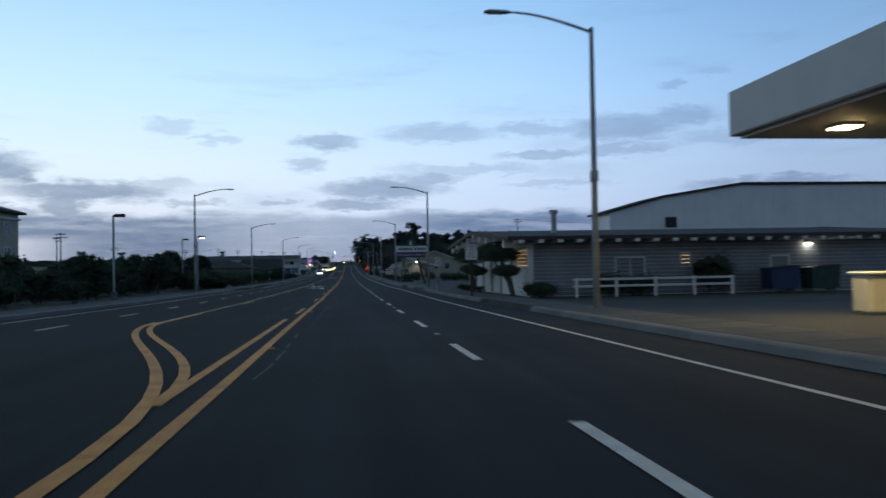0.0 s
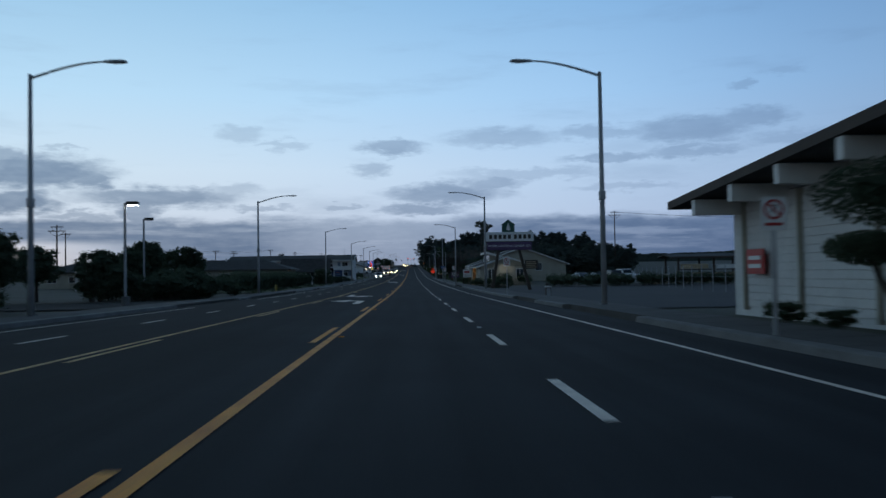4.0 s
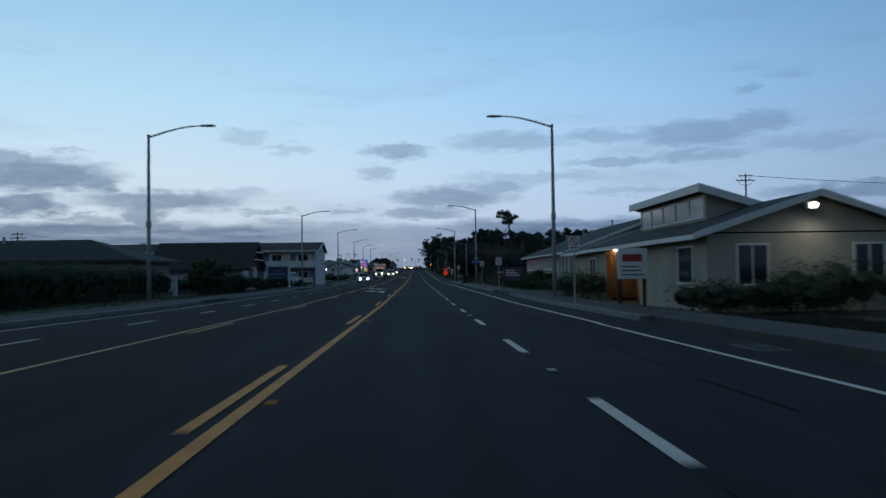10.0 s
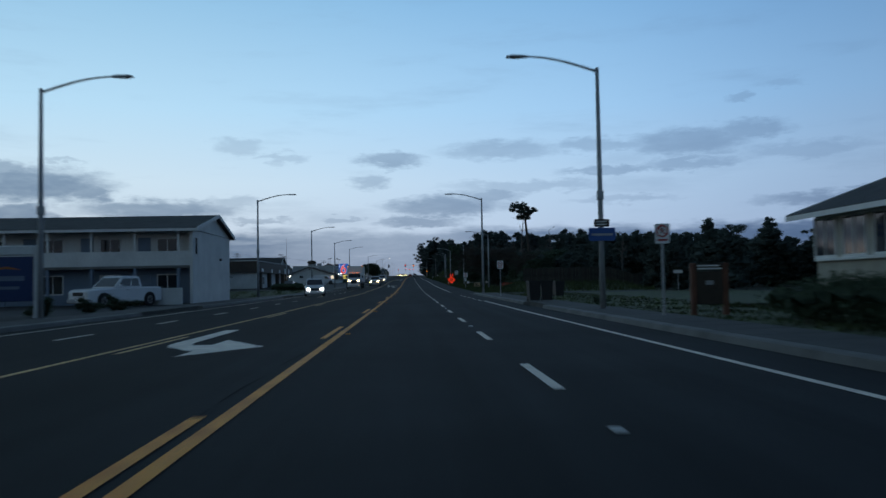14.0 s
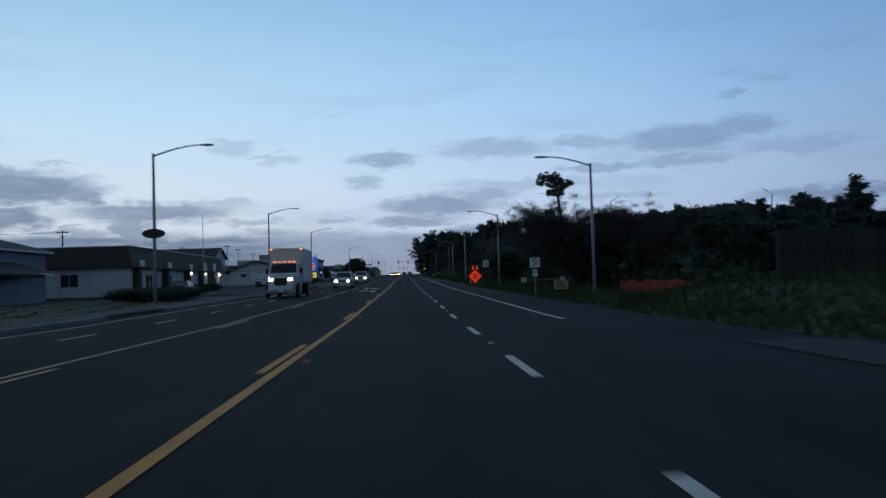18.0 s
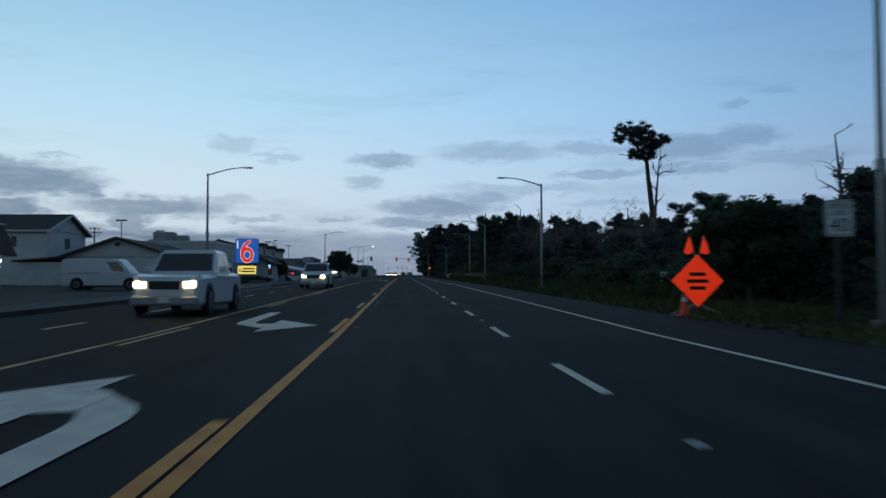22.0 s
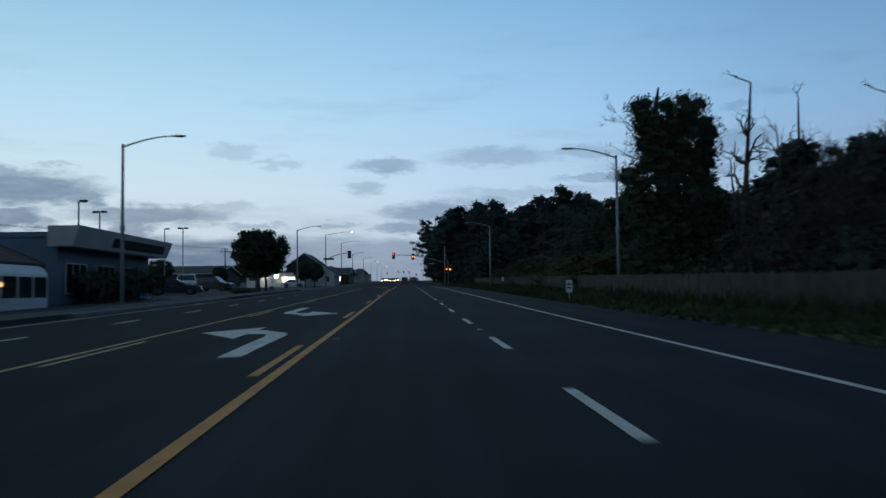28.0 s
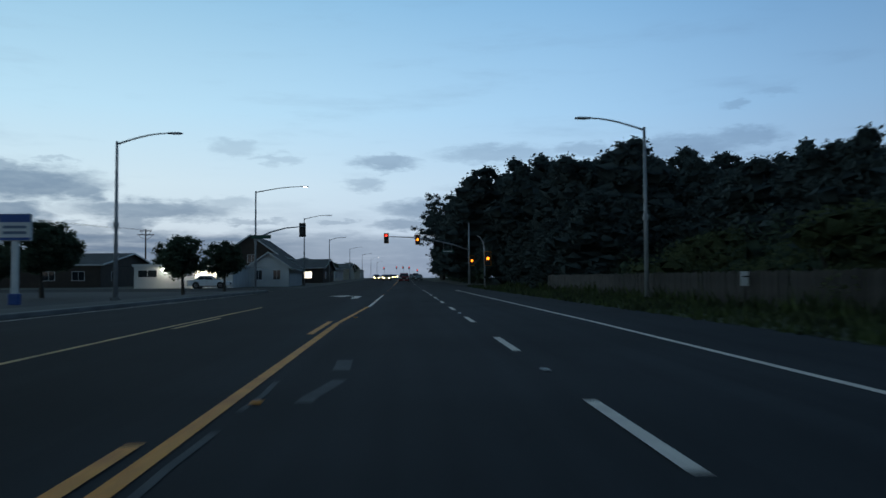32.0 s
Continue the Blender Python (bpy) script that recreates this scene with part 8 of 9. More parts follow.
for x, y, h, m in ((-2.5, 1000, 5.6, SIG_RED), (1.2, 1000, 5.6, SIG_RED), (4.6, 1000, 5.4, SIG_RED), (9.2, 1000, 3.9, SIG_RED), (-9.5, 1000, 5.2, SIG_RED)):
    fs = thing("far_signal", "distant traffic signal showing red on a thin post", "traffic signal", (0, 0, gz(y)), group="far signals")
    part("pole", Geo().tube([(x + 0.3, y + 0.2, -0.2), (x + 0.3, y + 0.2, h + 0.8)], 0.06, 8), GALV, fs)
    signal_head(fs, x, y, h, 0, m)
# ---- utility poles and wires ----
POLE_WOOD = material("creosoted_pole", (0.075, 0.06, 0.05), 0.9, vary=0.3, scale=1.5, bump=0.4, fine=20)


def utility_pole(x, y, h, arms=2, rz=0):
    ob = thing("utility_pole", "dark wooden utility pole with crossarms", "utility pole", (x, y, gz(y)), rz, group="utility poles")
    part("pole", Geo().tube([(0, 0, -0.5), (0, 0, h * 0.5), (0, 0, h)], [0.19, 0.16, 0.12], 10), POLE_WOOD, ob, smooth=True)
    for k in range(arms):
        z = h - 0.35 - 0.75 * k
        w = 1.15 + 0.45 * k
        a = part("crossarm", Geo().box(-w, w, -0.07, 0.07, z - 0.07, z + 0.07, 0.01), POLE_WOOD, ob)
        part("brace", Geo().tube([(-w * 0.82, 0.02, z - 0.05), (-w * 0.6, 0.04, z - 0.5), (-w * 0.25, 0.08, z - 0.8), (0, 0.1, z - 0.95)], 0.035, 5).tube([(w * 0.82, 0.02, z - 0.05), (w * 0.6, 0.04, z - 0.5), (w * 0.25, 0.08, z - 0.8), (0, 0.1, z - 0.95)], 0.035, 5), POLE_WOOD, a)
        for s in (-0.92, -0.45, 0.45, 0.92):
            part("insulator", Geo().tube([(s * w, 0, z + 0.07), (s * w, 0, z + 0.15), (s * w, 0, z + 0.24)], [0.03, 0.06, 0.035], 8), GALV, a)
    return ob


def wire(a, b, sag=0.6, r=0.014):
    """A sagging wire between two points given as x, y and height over the ground."""
    p, q = Vector((a[0], a[1], gz(a[1]) + a[2])), Vector((b[0], b[1], gz(b[1]) + b[2]))
    pts = [tuple(p.lerp(q, s) - Vector((0, 0, sag * 4 * s * (1 - s)))) for s in [i / 10 for i in range(11)]]
    return solid("overhead_wire", Geo().tube(pts, r, 5, False), BLACK, "thin black overhead wire between poles", "wire", group="overhead wires")


utility_pole(57, 297, 17.4, 2)
utility_pole(150, 300, 16, 2)
for dx in (-1.2, -0.6, 0.6, 1.2):
    wire((57 + 0.2 * dx, 297, 17.1), (150 + dx, 300, 15.7), 1.4, 0.02)
west = [(-63, 230, 11.6), (-74, 260, 11.8), (-78.6, 330, 10.8), (-70, 380, 10.2), (-72, 420, 10.4), (-62, 450, 11.2), (-64, 540, 11), (-58, 620, 11), (-48, 700, 10.5)]
for i, (x, y, h) in enumerate(west):
    utility_pole(x, y, h, 2 if i % 2 == 0 else 1)
for (a, b) in zip(west[2:], west[3:]):
    for dx in (-1.1, 0, 1.1):
        wire((a[0] + dx, a[1], a[2] - 0.1), (b[0] + dx, b[1], b[2] - 0.1), 0.8)


def lot_lamp(x, y, h, lit=False, arms=1):
    ob = thing("parking_lot_lamp", "slim parking lot lamp post with a box head" + (", lit" if lit else ""), "lamp post", (x, y, gz(y)), group="parking lot lamps")
    part("post", Geo().box(-0.06, 0.06, -0.06, 0.06, -0.2, h, 0.01), GALV, ob)
    part("footing", Geo().tube([(0, 0, -0.2), (0, 0, 0.5)], 0.22, 10), CONCRETE, ob)
    for s in ((1,), (1, -1))[arms - 1]:
        hd = part("lamp_head", Geo().box(min(0.1 * s, 0.75 * s), max(0.1 * s, 0.75 * s), -0.16, 0.16, h - 0.1, h + 0.1, 0.03), BLACK, ob, "dark box head")
        part("lens", Geo().box(min(0.2 * s, 0.7 * s), max(0.2 * s, 0.7 * s), -0.12, 0.12, h - 0.12, h - 0.1), LAMP_WHITE if lit else SIGN_WHITE, hd)
        part("arm", Geo().box(min(0, 0.14 * s), max(0, 0.14 * s), -0.03, 0.03, h - 0.05, h + 0.05), GALV, ob)


for a in ((-30.7, 560, 8.7, False, 2), (-35.5, 600, 9.5, False, 1), (-30, 590, 8.9, False, 2), (-13.7, 92.2, 5.55), (-14, 124.2, 5.64, True), (-19.4, 144, 6.3), (-27, 545, 8.4, False, 1), (-42, 512, 8.8, False, 2), (-38, 480, 8.6, False, 2)):
    lot_lamp(*a)


# ---- plank fence before the wood ----
def fence_x(y):
    return 14.8 - 1.5 * (y - 400) / 200


pf = thing("plank_fence", "weathered grey upright plank fence along the wood", "fence", kind="structure")
plank = Geo().box(-0.012, 0.012, -0.068, 0.068, -0.1, 1.25, 0.004).mesh("plank")
plank.materials.append(WOOD)
rest = Geo()
yy = 490.0
prng = random.Random(4)
near = 0
while yy < 606:
    top = 1.25 + prng.uniform(-0.05, 0.04)
    if 541.0 < yy < 586.0 and near < 298:
        o = new("plank", plank)
        o.parent = pf
        o.matrix_basis = pose(fence_x(yy), yy, gz(yy) + top - 1.25, prng.uniform(-1, 1), prng.uniform(-1.2, 1.2), prng.uniform(-3, 3))
        near += 1
    else:
        x = fence_x(yy) + prng.uniform(-0.01, 0.01)
        rest.box(x - 0.012, x + 0.012, yy - 0.068, yy + 0.068, gz(yy) - 0.1, gz(yy) + top)
    yy += 0.152
o = part("planks", rest, WOOD, pf, raw=True)
o["kind"] = "stuff"
for k in range(29):
    y = 490 + 4.0 * k
    part("fence_post", Geo().box(fence_x(y) + 0.06, fence_x(y) + 0.16, y - 0.05, y + 0.05, gz(y) - 0.3, gz(y) + 1.3), WOOD, pf)
    for z in (0.3, 0.95):
        ya = min(y + 4.0, 606)
        part("fence_rail", Geo().loft([[(fence_x(v) + a, v, gz(v) + z + b) for a, b in ((0.015, 0), (0.055, 0), (0.055, 0.09), (0.015, 0.09))] for v in (y, ya)]), WOOD, pf)

# ---- lumber yard ----
WRAP = material("white_plastic_wrap", (0.62, 0.63, 0.64), 0.45, vary=0.15, scale=1.2, bump=0.25, fine=6)
shed = thing("open_lumber_shed", "long open-sided lumber shed with dark posts and a thin roof", "shed", (45.0, 210.0, gz(210)), -3)
part("roof", Geo().prism([(-0.6, 3.55), (4.0, 4.1), (8.6, 3.55), (8.6, 3.7), (4.0, 4.26), (-0.6, 3.7)], "x", -1.0, 42), SHINGLE, shed, "thin shallow-pitched roof")
part("fascia", Geo().box(-1.0, 42, -0.66, -0.6, 3.42, 3.72), WALL_BROWN, shed)
for k in range(8):
    for yy in (0.0, 8.0):
        part("post", Geo().box(0.2 + 5.8 * k, 0.5 + 5.8 * k, yy - 0.15, yy + 0.15, -0.5, 3.6), WALL_BROWN, shed)


for k in range(7):
    part("rack_board", Geo().box(0.7 + 5.8 * k, 5.2 + 5.8 * k - 0.8 * (k % 3), -0.28, -0.2, 1.75, 2.5 - 0.12 * (k % 2), 0.01), (PALE_WOOD, TRIM, METAL_WALL)[k % 3], shed, "pale board on the front of the rack")
    part("rack_beam", Geo().box(0.5 + 5.8 * k, 6.0 + 5.8 * k, -0.18, -0.05, 1.5, 1.66), WALL_BROWN, shed)


def lumber_bundle(x, y, z, rz, length, mat, label):
    ob = thing("lumber_bundle", label, "lumber", (x, y, gz(y) + z), rz, group="lumber bundles")
    for k in range(4):
        part("layer", Geo().box(-length / 2, length / 2, -0.6, 0.6, 0.1 + 0.25 * k, 0.34 + 0.25 * k, 0.012), mat, ob)
    for sx in (-0.35, 0.35):
        part("strap", Geo().box(sx * length - 0.03, sx * length + 0.03, -0.61, 0.61, 0.1, 1.115), BLACK, ob)
        part("bearer", Geo().box(sx * length - 0.05, sx * length + 0.05, -0.58, 0.58, 0.0, 0.1), PALE_WOOD, ob)


for k, w in enumerate((4.6, 3.2, 4.4, 4.2, 4.8, 3.8, 4.4)):
    px_, py_ = 48.2 + 5.6 * k, 212.4 - 0.3 * k
    lumber_bundle(px_, py_, 0.0, -3, w, PALE_WOOD, "stacked pale lumber bundle on bearers")
for x, y in ((31.5, 172), (36, 176), (27, 178)):
    lumber_bundle(x, y, 0.0, 20, 4.2, PALE_WOOD if x > 30 else WRAP, "low lumber bundle standing in the yard")
for x, y in ((29.5, 181), (34.5, 184)):
    lumber_bundle(x, y, 0.0, 15, 4.0, WRAP, "white-wrapped lumber bundle standing in the yard")
ped = thing("utility_pedestal", "dark grey utility pedestal with a pale cap by the pavement", "utility box", (9.95, 127.2, gz(127.2)))
part("body", Geo().box(-0.16, 0.16, -0.16, 0.16, -0.1, 0.55, 0.02), WALL_BROWN, ped)
part("cap", Geo().box(-0.18, 0.18, -0.18, 0.18, 0.55, 0.63, 0.02), METAL_WALL, ped, "pale metal cap")
part("door", Geo().box(-0.12, 0.12, -0.172, -0.16, 0.05, 0.5, 0.005), GALV, ped, "grey access door")
for x, y in ((10.35, 130), (12.2, 176)):
    b = thing("bollard", "short dark timber bollard by the drive", "bollard", (x, y, gz(y)), group="bollards")
    part("post", Geo().tube([(0, 0, -0.2), (0, 0, 0.7), (0, 0, 0.78)], [0.1, 0.1, 0.06], 10), WOOD, b)
    part("band", Geo().tube([(0, 0, 0.55), (0, 0, 0.62)], 0.105, 10), SIGN_WHITE, b, "pale reflective band")
hy = thing("fire_hydrant", "yellow fire hydrant on the grass strip", "hydrant", (-12.5, 165, gz(165)))
HYD = material("faded_yellow_paint", (0.4, 0.3, 0.07), 0.6, vary=0.2, scale=4, bump=0.1)
part("barrel", Geo().tube([(0, 0, -0.1), (0, 0, 0.06), (0, 0, 0.07), (0, 0, 0.55)], [0.17, 0.17, 0.11, 0.11], 12), HYD, hy)
part("bonnet", Geo().tube([(0, 0, 0.55), (0, 0, 0.62), (0, 0, 0.72), (0, 0, 0.78)], [0.15, 0.14, 0.07, 0.03], 12), HYD, hy)
for sx in (-1, 1):
    part("nozzle", Geo().tube([(0.08 * sx, 0, 0.42), (0.2 * sx, 0, 0.42)], 0.06, 8), HYD, hy)
dr = thing("drain_inlet", "dark kerb drain inlet with an iron grate", "drain", (7.15, 176, gz(176)))
part("frame", Geo().box(-0.3, 0.24, -0.6, 0.6, -0.1, 0.006), CONCRETE, dr)
for k in range(9):
    part("grate_bar", Geo().box(-0.26, 0.2, -0.55 + 0.125 * k, -0.5 + 0.125 * k, 0.0, 0.014), BLACK, dr)
yf = thing("wire_fence", "dark wire fence on steel posts round the yard", "fence", (0, 0, 0))
for k in range(16):
    y = 128 + 4 * k
    x = 22 + 0.16 * (y - 128)
    part("post", Geo().tube([(x, y, gz(y) - 0.2), (x, y, gz(y) + 1.9)], 0.03, 6), GALV, yf)
    if k < 15:
        for z in (0.5, 1.0, 1.5, 1.85):
            part("strand", Geo().tube([(x, y, gz(y) + z), (x + 0.64, y + 4, gz(y + 4) + z)], 0.008, 4, False), BLACK, yf)


# ---- vehicles: front towards -y ----
def ring_at(y, w, z0, z1, c=0.08):
    return [(-w + c, y, z0), (w - c, y, z0), (w, y, z0 + c), (w, y, z1 - c * 1.4), (w - c * 1.6, y, z1), (-w + c * 1.6, y, z1), (-w, y, z1 - c * 1.4), (-w, y, z0 + c)]


def wheels(ob, track, ys_, r):
    for y in ys_:
        for s in (-1, 1):
            x = s * track
            hub = part("wheel", Geo().disc((x + s * 0.07, y, r), "x", 0, 0.07, 0.05, 8), BLACK, ob)
            part("tyre", Geo().disc((x, y, r), "x", r * 0.62, r, 0.11, 18), RUBBER, hub, "black tyre")
            rim = Geo().disc((x + s * 0.03, y, r), "x", r * 0.5, r * 0.63, 0.07, 14)
            for k in range(5):
                a = 2 * math.pi * k / 5
                rim.tube([(x + s * 0.08, y + 0.05 * math.cos(a), r + 0.05 * math.sin(a)), (x + s * 0.08, y + r * 0.55 * math.cos(a), r + r * 0.55 * math.sin(a))], 0.03, 4)
            part("rim", rim, RIM, hub, "metal rim")
            part("wheel_arch", Geo().disc((s * (track + 0.052), y, r * 1.04), "x", 0, r * 1.2, 0.012, 18), BLACK, ob, "dark wheel arch")


def pane_on(a0, a1, b1, b0, u0, u1, v0, v1, out=0.014):
    """A thin pane set on a slanted face given by two bottom and two top corners."""
    a0, a1, b1, b0 = (Vector(p) for p in (a0, a1, b1, b0))
    n = (a1 - a0).cross(b0 - a0).normalized()
    mid = (a0 + a1 + b0 + b1) / 4
    if n.dot(mid - Vector((0, mid.y * 0.6, 1.0))) < 0:
        n = -n
    at = [a0.lerp(a1, u).lerp(b0.lerp(b1, u), v) for u, v in ((u0, v0), (u1, v0), (u1, v1), (u0, v1))]
    return Geo().loft([[tuple(p - n * 0.02) for p in at], [tuple(p + n * out) for p in at]])


# style: length, half width, bonnet height, belt height, roof height, cabin at the belt, cabin at the roof, wheel radius, axles, cabin width at the roof
STYLES = {
    "sedan": (4.6, 0.9, 0.86, 0.95, 1.45, (-1.0, 1.75), (-0.2, 1.05), 0.33, (-1.35, 1.35), 0.78),
    "suv": (4.75, 0.94, 1.0, 1.08, 1.74, (-1.15, 2.3), (-0.5, 2.0), 0.37, (-1.4, 1.4), 0.82),
    "pickup": (5.8, 1.0, 1.16, 1.24, 1.92, (-1.05, 1.15), (-0.4, 1.02), 0.41, (-1.85, 1.75), 0.84),
    "van": (5.7, 1.0, 1.12, 1.2, 2.1, (-1.85, 2.78), (-1.1, 2.7), 0.38, (-1.85, 1.65), 0.88),
    "box_truck": (8.4, 1.12, 1.6, 1.72, 2.55, (-2.75, -1.3), (-2.3, -1.35), 0.5, (-3.15, 2.3), 0.86)}


def vehicle(name, label, x, y, rz, paint, style, head=None, tail=None, lift=0.0):
    ob = thing(name, label, {"box_truck": "truck", "van": "van", "pickup": "pickup truck"}.get(style, "car"), (x, y, gz(y) + lift), rz)
    L, w, hz, bz, rf_, cb, cr, wr, axles, top = STYLES[style]
    f, b = -L / 2, L / 2
    z0 = wr * 0.72
    truck = style == "box_truck"
    nw = 0.8 if truck else 0.9
    rings = [ring_at(f, w * nw * 0.9, z0 + 0.12, hz - 0.2), ring_at(f + 0.1, w * nw * 0.98, z0, hz - 0.09), ring_at(f + 0.45, w * (nw + 0.06 if truck else 0.98), z0 - 0.03, hz - 0.03),
             ring_at(cb[0] - 0.12, w, z0 - 0.03, hz + 0.02), ring_at(cb[0] + 0.12, w, z0 - 0.03, bz)]
    if truck:
        rings.append(ring_at(cb[1], w, z0, bz))
    else:
        rings += [ring_at(0.4, w * 1.005, z0 - 0.03, bz), ring_at(b - 0.5, w, z0 - 0.02, bz), ring_at(b - 0.1, w * 0.96, z0, bz - 0.03), ring_at(b, w * 0.88, z0 + 0.12, bz - 0.12)]
    part("body", Geo().loft(rings), paint, ob)
    lo = [(-w * 0.95, cb[0], bz - 0.04), (w * 0.95, cb[0], bz - 0.04), (w * 0.95, cb[1], bz - 0.04), (-w * 0.95, cb[1], bz - 0.04)]
    ri = rf_ - 0.1
    hi = [(-w * top, cr[0], ri), (w * top, cr[0], ri), (w * top, cr[1], ri), (-w * top, cr[1], ri)]
    crown = [(-w * top + 0.1, cr[0] + 0.12, rf_), (w * top - 0.1, cr[0] + 0.12, rf_), (w * top - 0.1, cr[1] - 0.1, rf_), (-w * top + 0.1, cr[1] - 0.1, rf_)]
    part("cabin", Geo().loft([lo, hi, crown]), paint, ob)
    part("windscreen", pane_on(lo[0], lo[1], hi[1], hi[0], 0.05, 0.95, 0.1, 0.96), GLASS, ob, "dark windscreen")
    if not truck:
        part("rear_window", pane_on(lo[2], lo[3], hi[3], hi[2], 0.08, 0.92, 0.22, 0.92), GLASS, ob, "dark rear window")
    cuts = {"sedan": ((0.1, 0.5), (0.53, 0.86)), "suv": ((0.09, 0.4), (0.42, 0.68), (0.71, 0.93)), "pickup": ((0.12, 0.56), (0.6, 0.92)), "van": ((0.05, 0.24),), "box_truck": ((0.12, 0.8),)}[style]
    for s in (-1, 1):
        side = (lo[1], lo[2], hi[2], hi[1]) if s > 0 else (lo[0], lo[3], hi[3], hi[0])
        for u0, u1 in cuts:
            part("side_window", pane_on(*side, u0, u1, 0.14, 0.9), GLASS, ob, "dark side window")
        part("door_mirror", Geo().box(min(s * w, s * (w + 0.2)), max(s * w, s * (w + 0.2)), cb[0] + 0.3, cb[0] + 0.42, bz, bz + (0.4 if truck else 0.16), 0.03), BLACK if truck else paint, ob)
        part("headlamp", Geo().box(s * w * nw * 0.74 - 0.17, s * w * nw * 0.74 + 0.17, f - 0.025, f + 0.14, hz - 0.42, hz - 0.2, 0.05), head or SIGN_WHITE, ob, "glowing headlamp" if head else "clear headlamp")
        part("tail_lamp", Geo().box(s * w * 0.78 - 0.09, s * w * 0.78 + 0.09, b - 0.12, b + 0.015, bz - 0.45, bz - 0.15, 0.02), tail or RED, ob, "glowing red tail lamp" if tail else "red tail lamp")
        dy = cb[0] + (cb[1] - cb[0]) * cuts[0][1] - 0.15
        part("door_handle", Geo().box(min(s * w, s * (w + 0.03)), max(s * w, s * (w + 0.03)), dy - 0.16, dy, bz - 0.2, bz - 0.16), RIM, ob)
        part("sill", Geo().box(min(s * w * 0.9, s * (w + 0.012)), max(s * w * 0.9, s * (w + 0.012)), axles[0] + wr * 1.25, (axles[1] if not truck else cb[1]) - wr * 1.25, z0 - 0.05, z0 + 0.06, 0.02), BLACK, ob, "dark sill")
    part("grille", Geo().box(-w * nw * 0.5, w * nw * 0.5, f - 0.015, f + 0.06, hz - (0.75 if truck else 0.46), hz - 0.2, 0.03), BLACK, ob)
    part("front_bumper", Geo().box(-w * 0.92, w * 0.92, f - 0.08, f + 0.2, z0 - 0.02, z0 + 0.24, 0.05), GALV if style in ("pickup", "box_truck") else paint, ob)
    part("rear_bumper", Geo().box(-w * 0.9, w * 0.9, b - 0.14, b + 0.06, z0 + 0.02, z0 + 0.2, 0.04), GALV, ob)
    part("number_plate", Geo().box(-0.15, 0.15, f - 0.09, f - 0.08, z0 + 0.06, z0 + 0.2), SIGN_WHITE, ob, "blank number plate")
    if style == "pickup":
        part("bed_liner", Geo().box(-w * 0.84, w * 0.84, cb[1] + 0.12, b - 0.12, bz - 0.02, bz + 0.012, 0.005), BLACK, ob, "dark open bed")
        part("tailgate", Geo().box(-w * 0.84, w * 0.84, b - 0.02, b + 0.02, z0 + 0.3, bz - 0.03, 0.02), paint, ob)
    if style == "van":
        part("rear_doors", Geo().box(-w * 0.84, w * 0.84, b - 0.06, b + 0.012, z0 + 0.2, bz - 0.1, 0.03), paint, ob)
        part("sliding_rail", Geo().box(-w - 0.012, -w + 0.01, 0.1, 2.2, bz - 0.06, bz - 0.03), BLACK, ob)
        for z in (0.75, 0.95):
            part("lettering_bar", Geo().box(w, w + 0.012, 0.3, 1.3 - z * 0.3, z + 0.3, z + 0.38), GALV, ob, "grey bar of writing")
    if truck:
        part("cargo_box", Geo().box(-1.22, 1.22, -1.1, b, 1.05, 3.6, 0.04), TRIM, ob, "white cargo box")
        part("box_trim", Geo().box(-1.235, 1.235, -1.11, b + 0.01, 1.05, 1.17, 0.01), GALV, ob, "metal lower rail")
        part("chassis", Geo().box(-0.5, 0.5, -1.3, b, 0.6, 1.03), BLACK, ob)
        part("fuel_tank", Geo().tube([(-0.95, -1.2, 0.75), (-0.95, 0.0, 0.75)], 0.28, 12), GALV, ob)
        for s in (-1.0, 1.0):
            part("mud_flap", Geo().box(s * 0.75 - 0.28, s * 0.75 + 0.28, 3.0, 3.03, 0.2, 1.0), BLACK, ob)
        for s in (-0.7, -0.35, 0.0, 0.35, 0.7):
            part("marker_lamp", Geo().box(s - 0.07, s + 0.07, -2.2, -2.12, rf_, rf_ + 0.05, 0.01), SIG_AMBER, ob, "glowing amber marker")
        for s in (-1.1, 1.1):
            part("marker_lamp", Geo().box(s - 0.08, s + 0.08, -1.125, -1.1, 3.49, 3.55), SIG_AMBER, ob, "glowing amber marker")
            part("marker_lamp", Geo().box(s - 0.06, s + 0.06, b, b + 0.02, 3.4, 3.47), RED, ob)
    wheels(ob, w - 0.06, axles, wr)
    return ob


vehicle("cargo_van", "white cargo van parked beside a gabled shop", -18.8, 420.8, 90, CAR_WHITE, "van")
vehicle("pickup_truck", "white pickup truck parked at the motel", -16.6, 279.3, -28, CAR_WHITE, "pickup")
vehicle("box_truck", "white box truck with headlamps on in the far lane", -6.8, 356, 0, CAR_WHITE, "box_truck", HEADLAMP_WARM)
vehicle("sport_utility_car", "pale car with bright headlamps in the oncoming lane", -7.7, 308.6, 8, CAR_WHITE, "suv", HEADLAMP)
vehicle("pickup_truck", "white pickup truck with warm headlamps in the oncoming lane", -5.2, 389.8, 0, CAR_WHITE, "pickup", HEADLAMP_WARM)
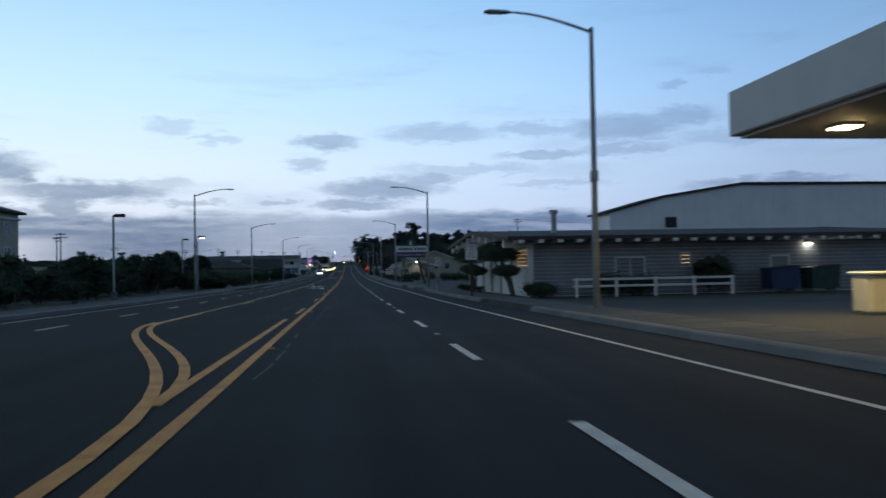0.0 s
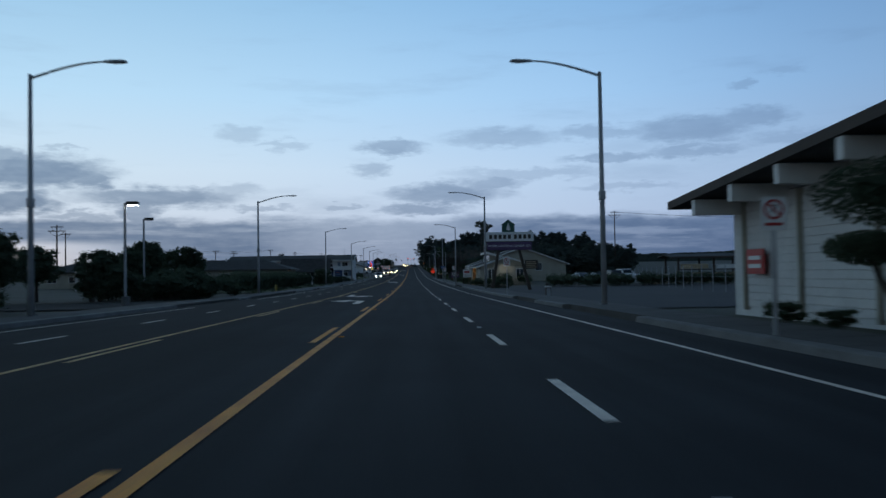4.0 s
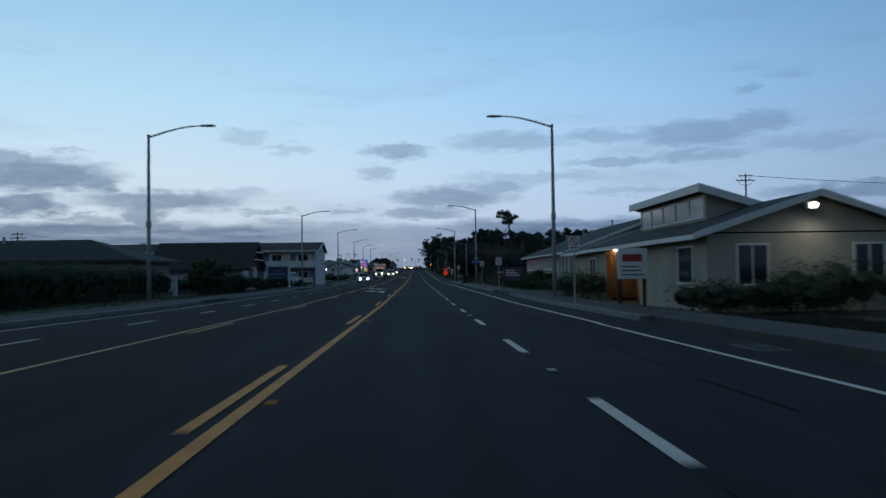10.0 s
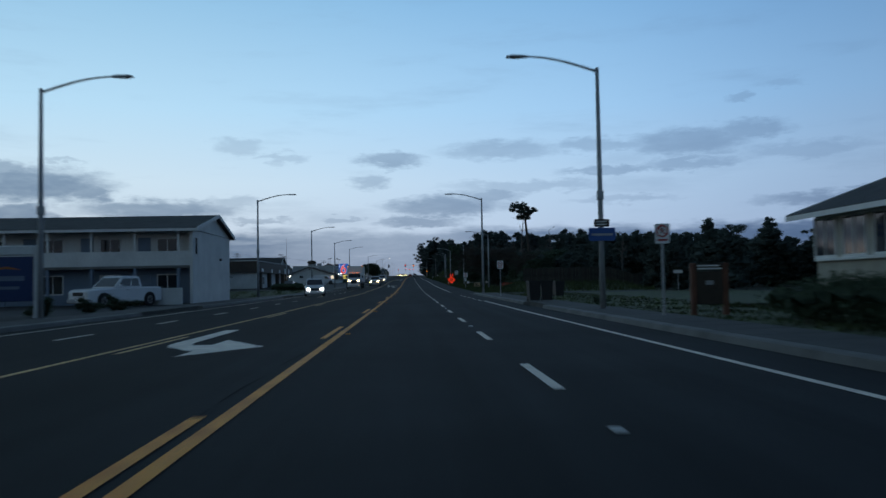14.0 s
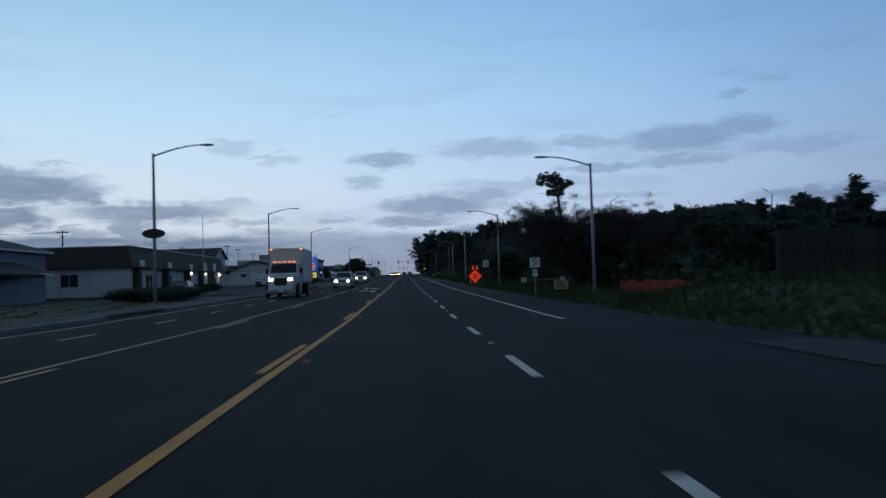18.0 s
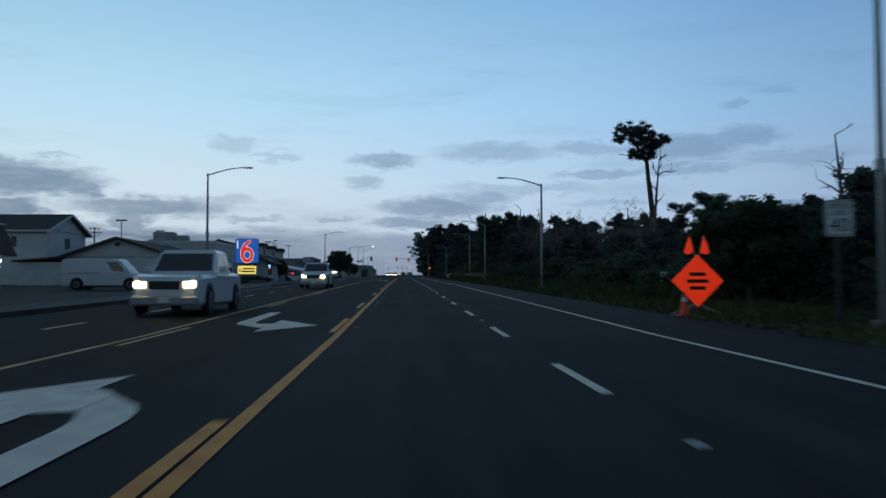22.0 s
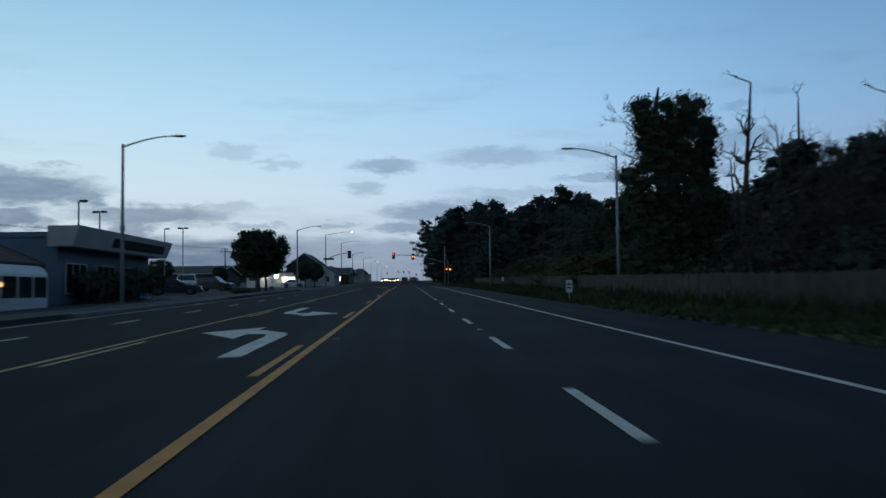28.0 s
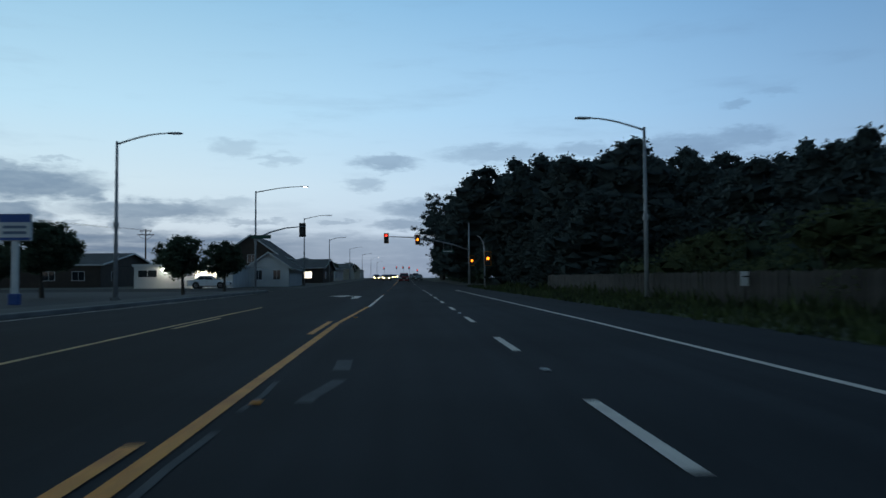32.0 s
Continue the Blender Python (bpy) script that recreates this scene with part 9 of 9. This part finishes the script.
vehicle("pickup_truck", "pale pickup truck with warm headlamps in the oncoming lane", -5.1, 426.3, 0, CAR_WHITE, "pickup", HEADLAMP_WARM)
for x, y, c, st in ((1.7, 700, CAR_RED, "suv"), (5.0, 725, CAR_DARK, "sedan"), (1.8, 742, CAR_SILVER, "suv"), (5.0, 770, CAR_DARK, "suv"), (1.7, 790, CAR_WHITE, "sedan"), (1.8, 830, CAR_DARK, "suv"), (5.0, 850, CAR_SILVER, "sedan"), (1.7, 880, CAR_DARK, "sedan"), (5.1, 905, CAR_RED, "suv")):
    vehicle("car_ahead", "car ahead with glowing red tail lamps", x, y, 0, c, st, None, TAIL)
for x, y in ((-2.4, 735), (-5.6, 760), (-2.4, 800), (-5.6, 840), (-2.4, 890), (-5.6, 930), (-2.4, 960)):
    vehicle("oncoming_car", "distant oncoming car with headlamps on", x, y, 0, CAR_DARK, "sedan", HEADLAMP_WARM)
for x, y, rz, c, st in ((-20.5, 556, 12, CAR_WHITE, "pickup"), (-24.5, 558, 15, CAR_DARK, "suv"), (-31, 562, 10, CAR_WHITE, "suv"), (-36, 566, 20, CAR_SILVER, "van"), (-42, 570, 85, CAR_WHITE, "van"), (-18.6, 545, 100, CAR_DARK, "sedan"), (-28, 549, 80, CAR_RED, "suv"), (-33, 549, 95, CAR_DARK, "sedan"), (-21, 570, 80, CAR_DARK, "suv"), (-27, 574, 85, CAR_WHITE, "sedan"), (-38, 560, 90, CAR_DARK, "sedan"), (-20.2, 634, 90, CAR_WHITE, "sedan"), (-33, 585, 90, CAR_SILVER, "suv"),
                        (25.5, 191, 20, CAR_SILVER, "sedan"), (28.3, 193, 20, CAR_DARK, "sedan"), (31, 195, 20, CAR_DARK, "suv"), (33.6, 199, 20, CAR_WHITE, "pickup"), (-20.5, 68, 90, CAR_DARK, "suv"), (-20, 376, 180, CAR_DARK, "sedan"), (17.0, 224.2, 180, CAR_SILVER, "sedan")):
    vehicle("parked_car", "parked %s on the asphalt lot" % {"sedan": "saloon car", "suv": "estate car", "pickup": "pickup truck", "van": "van"}[st], x, y, rz, c, st)
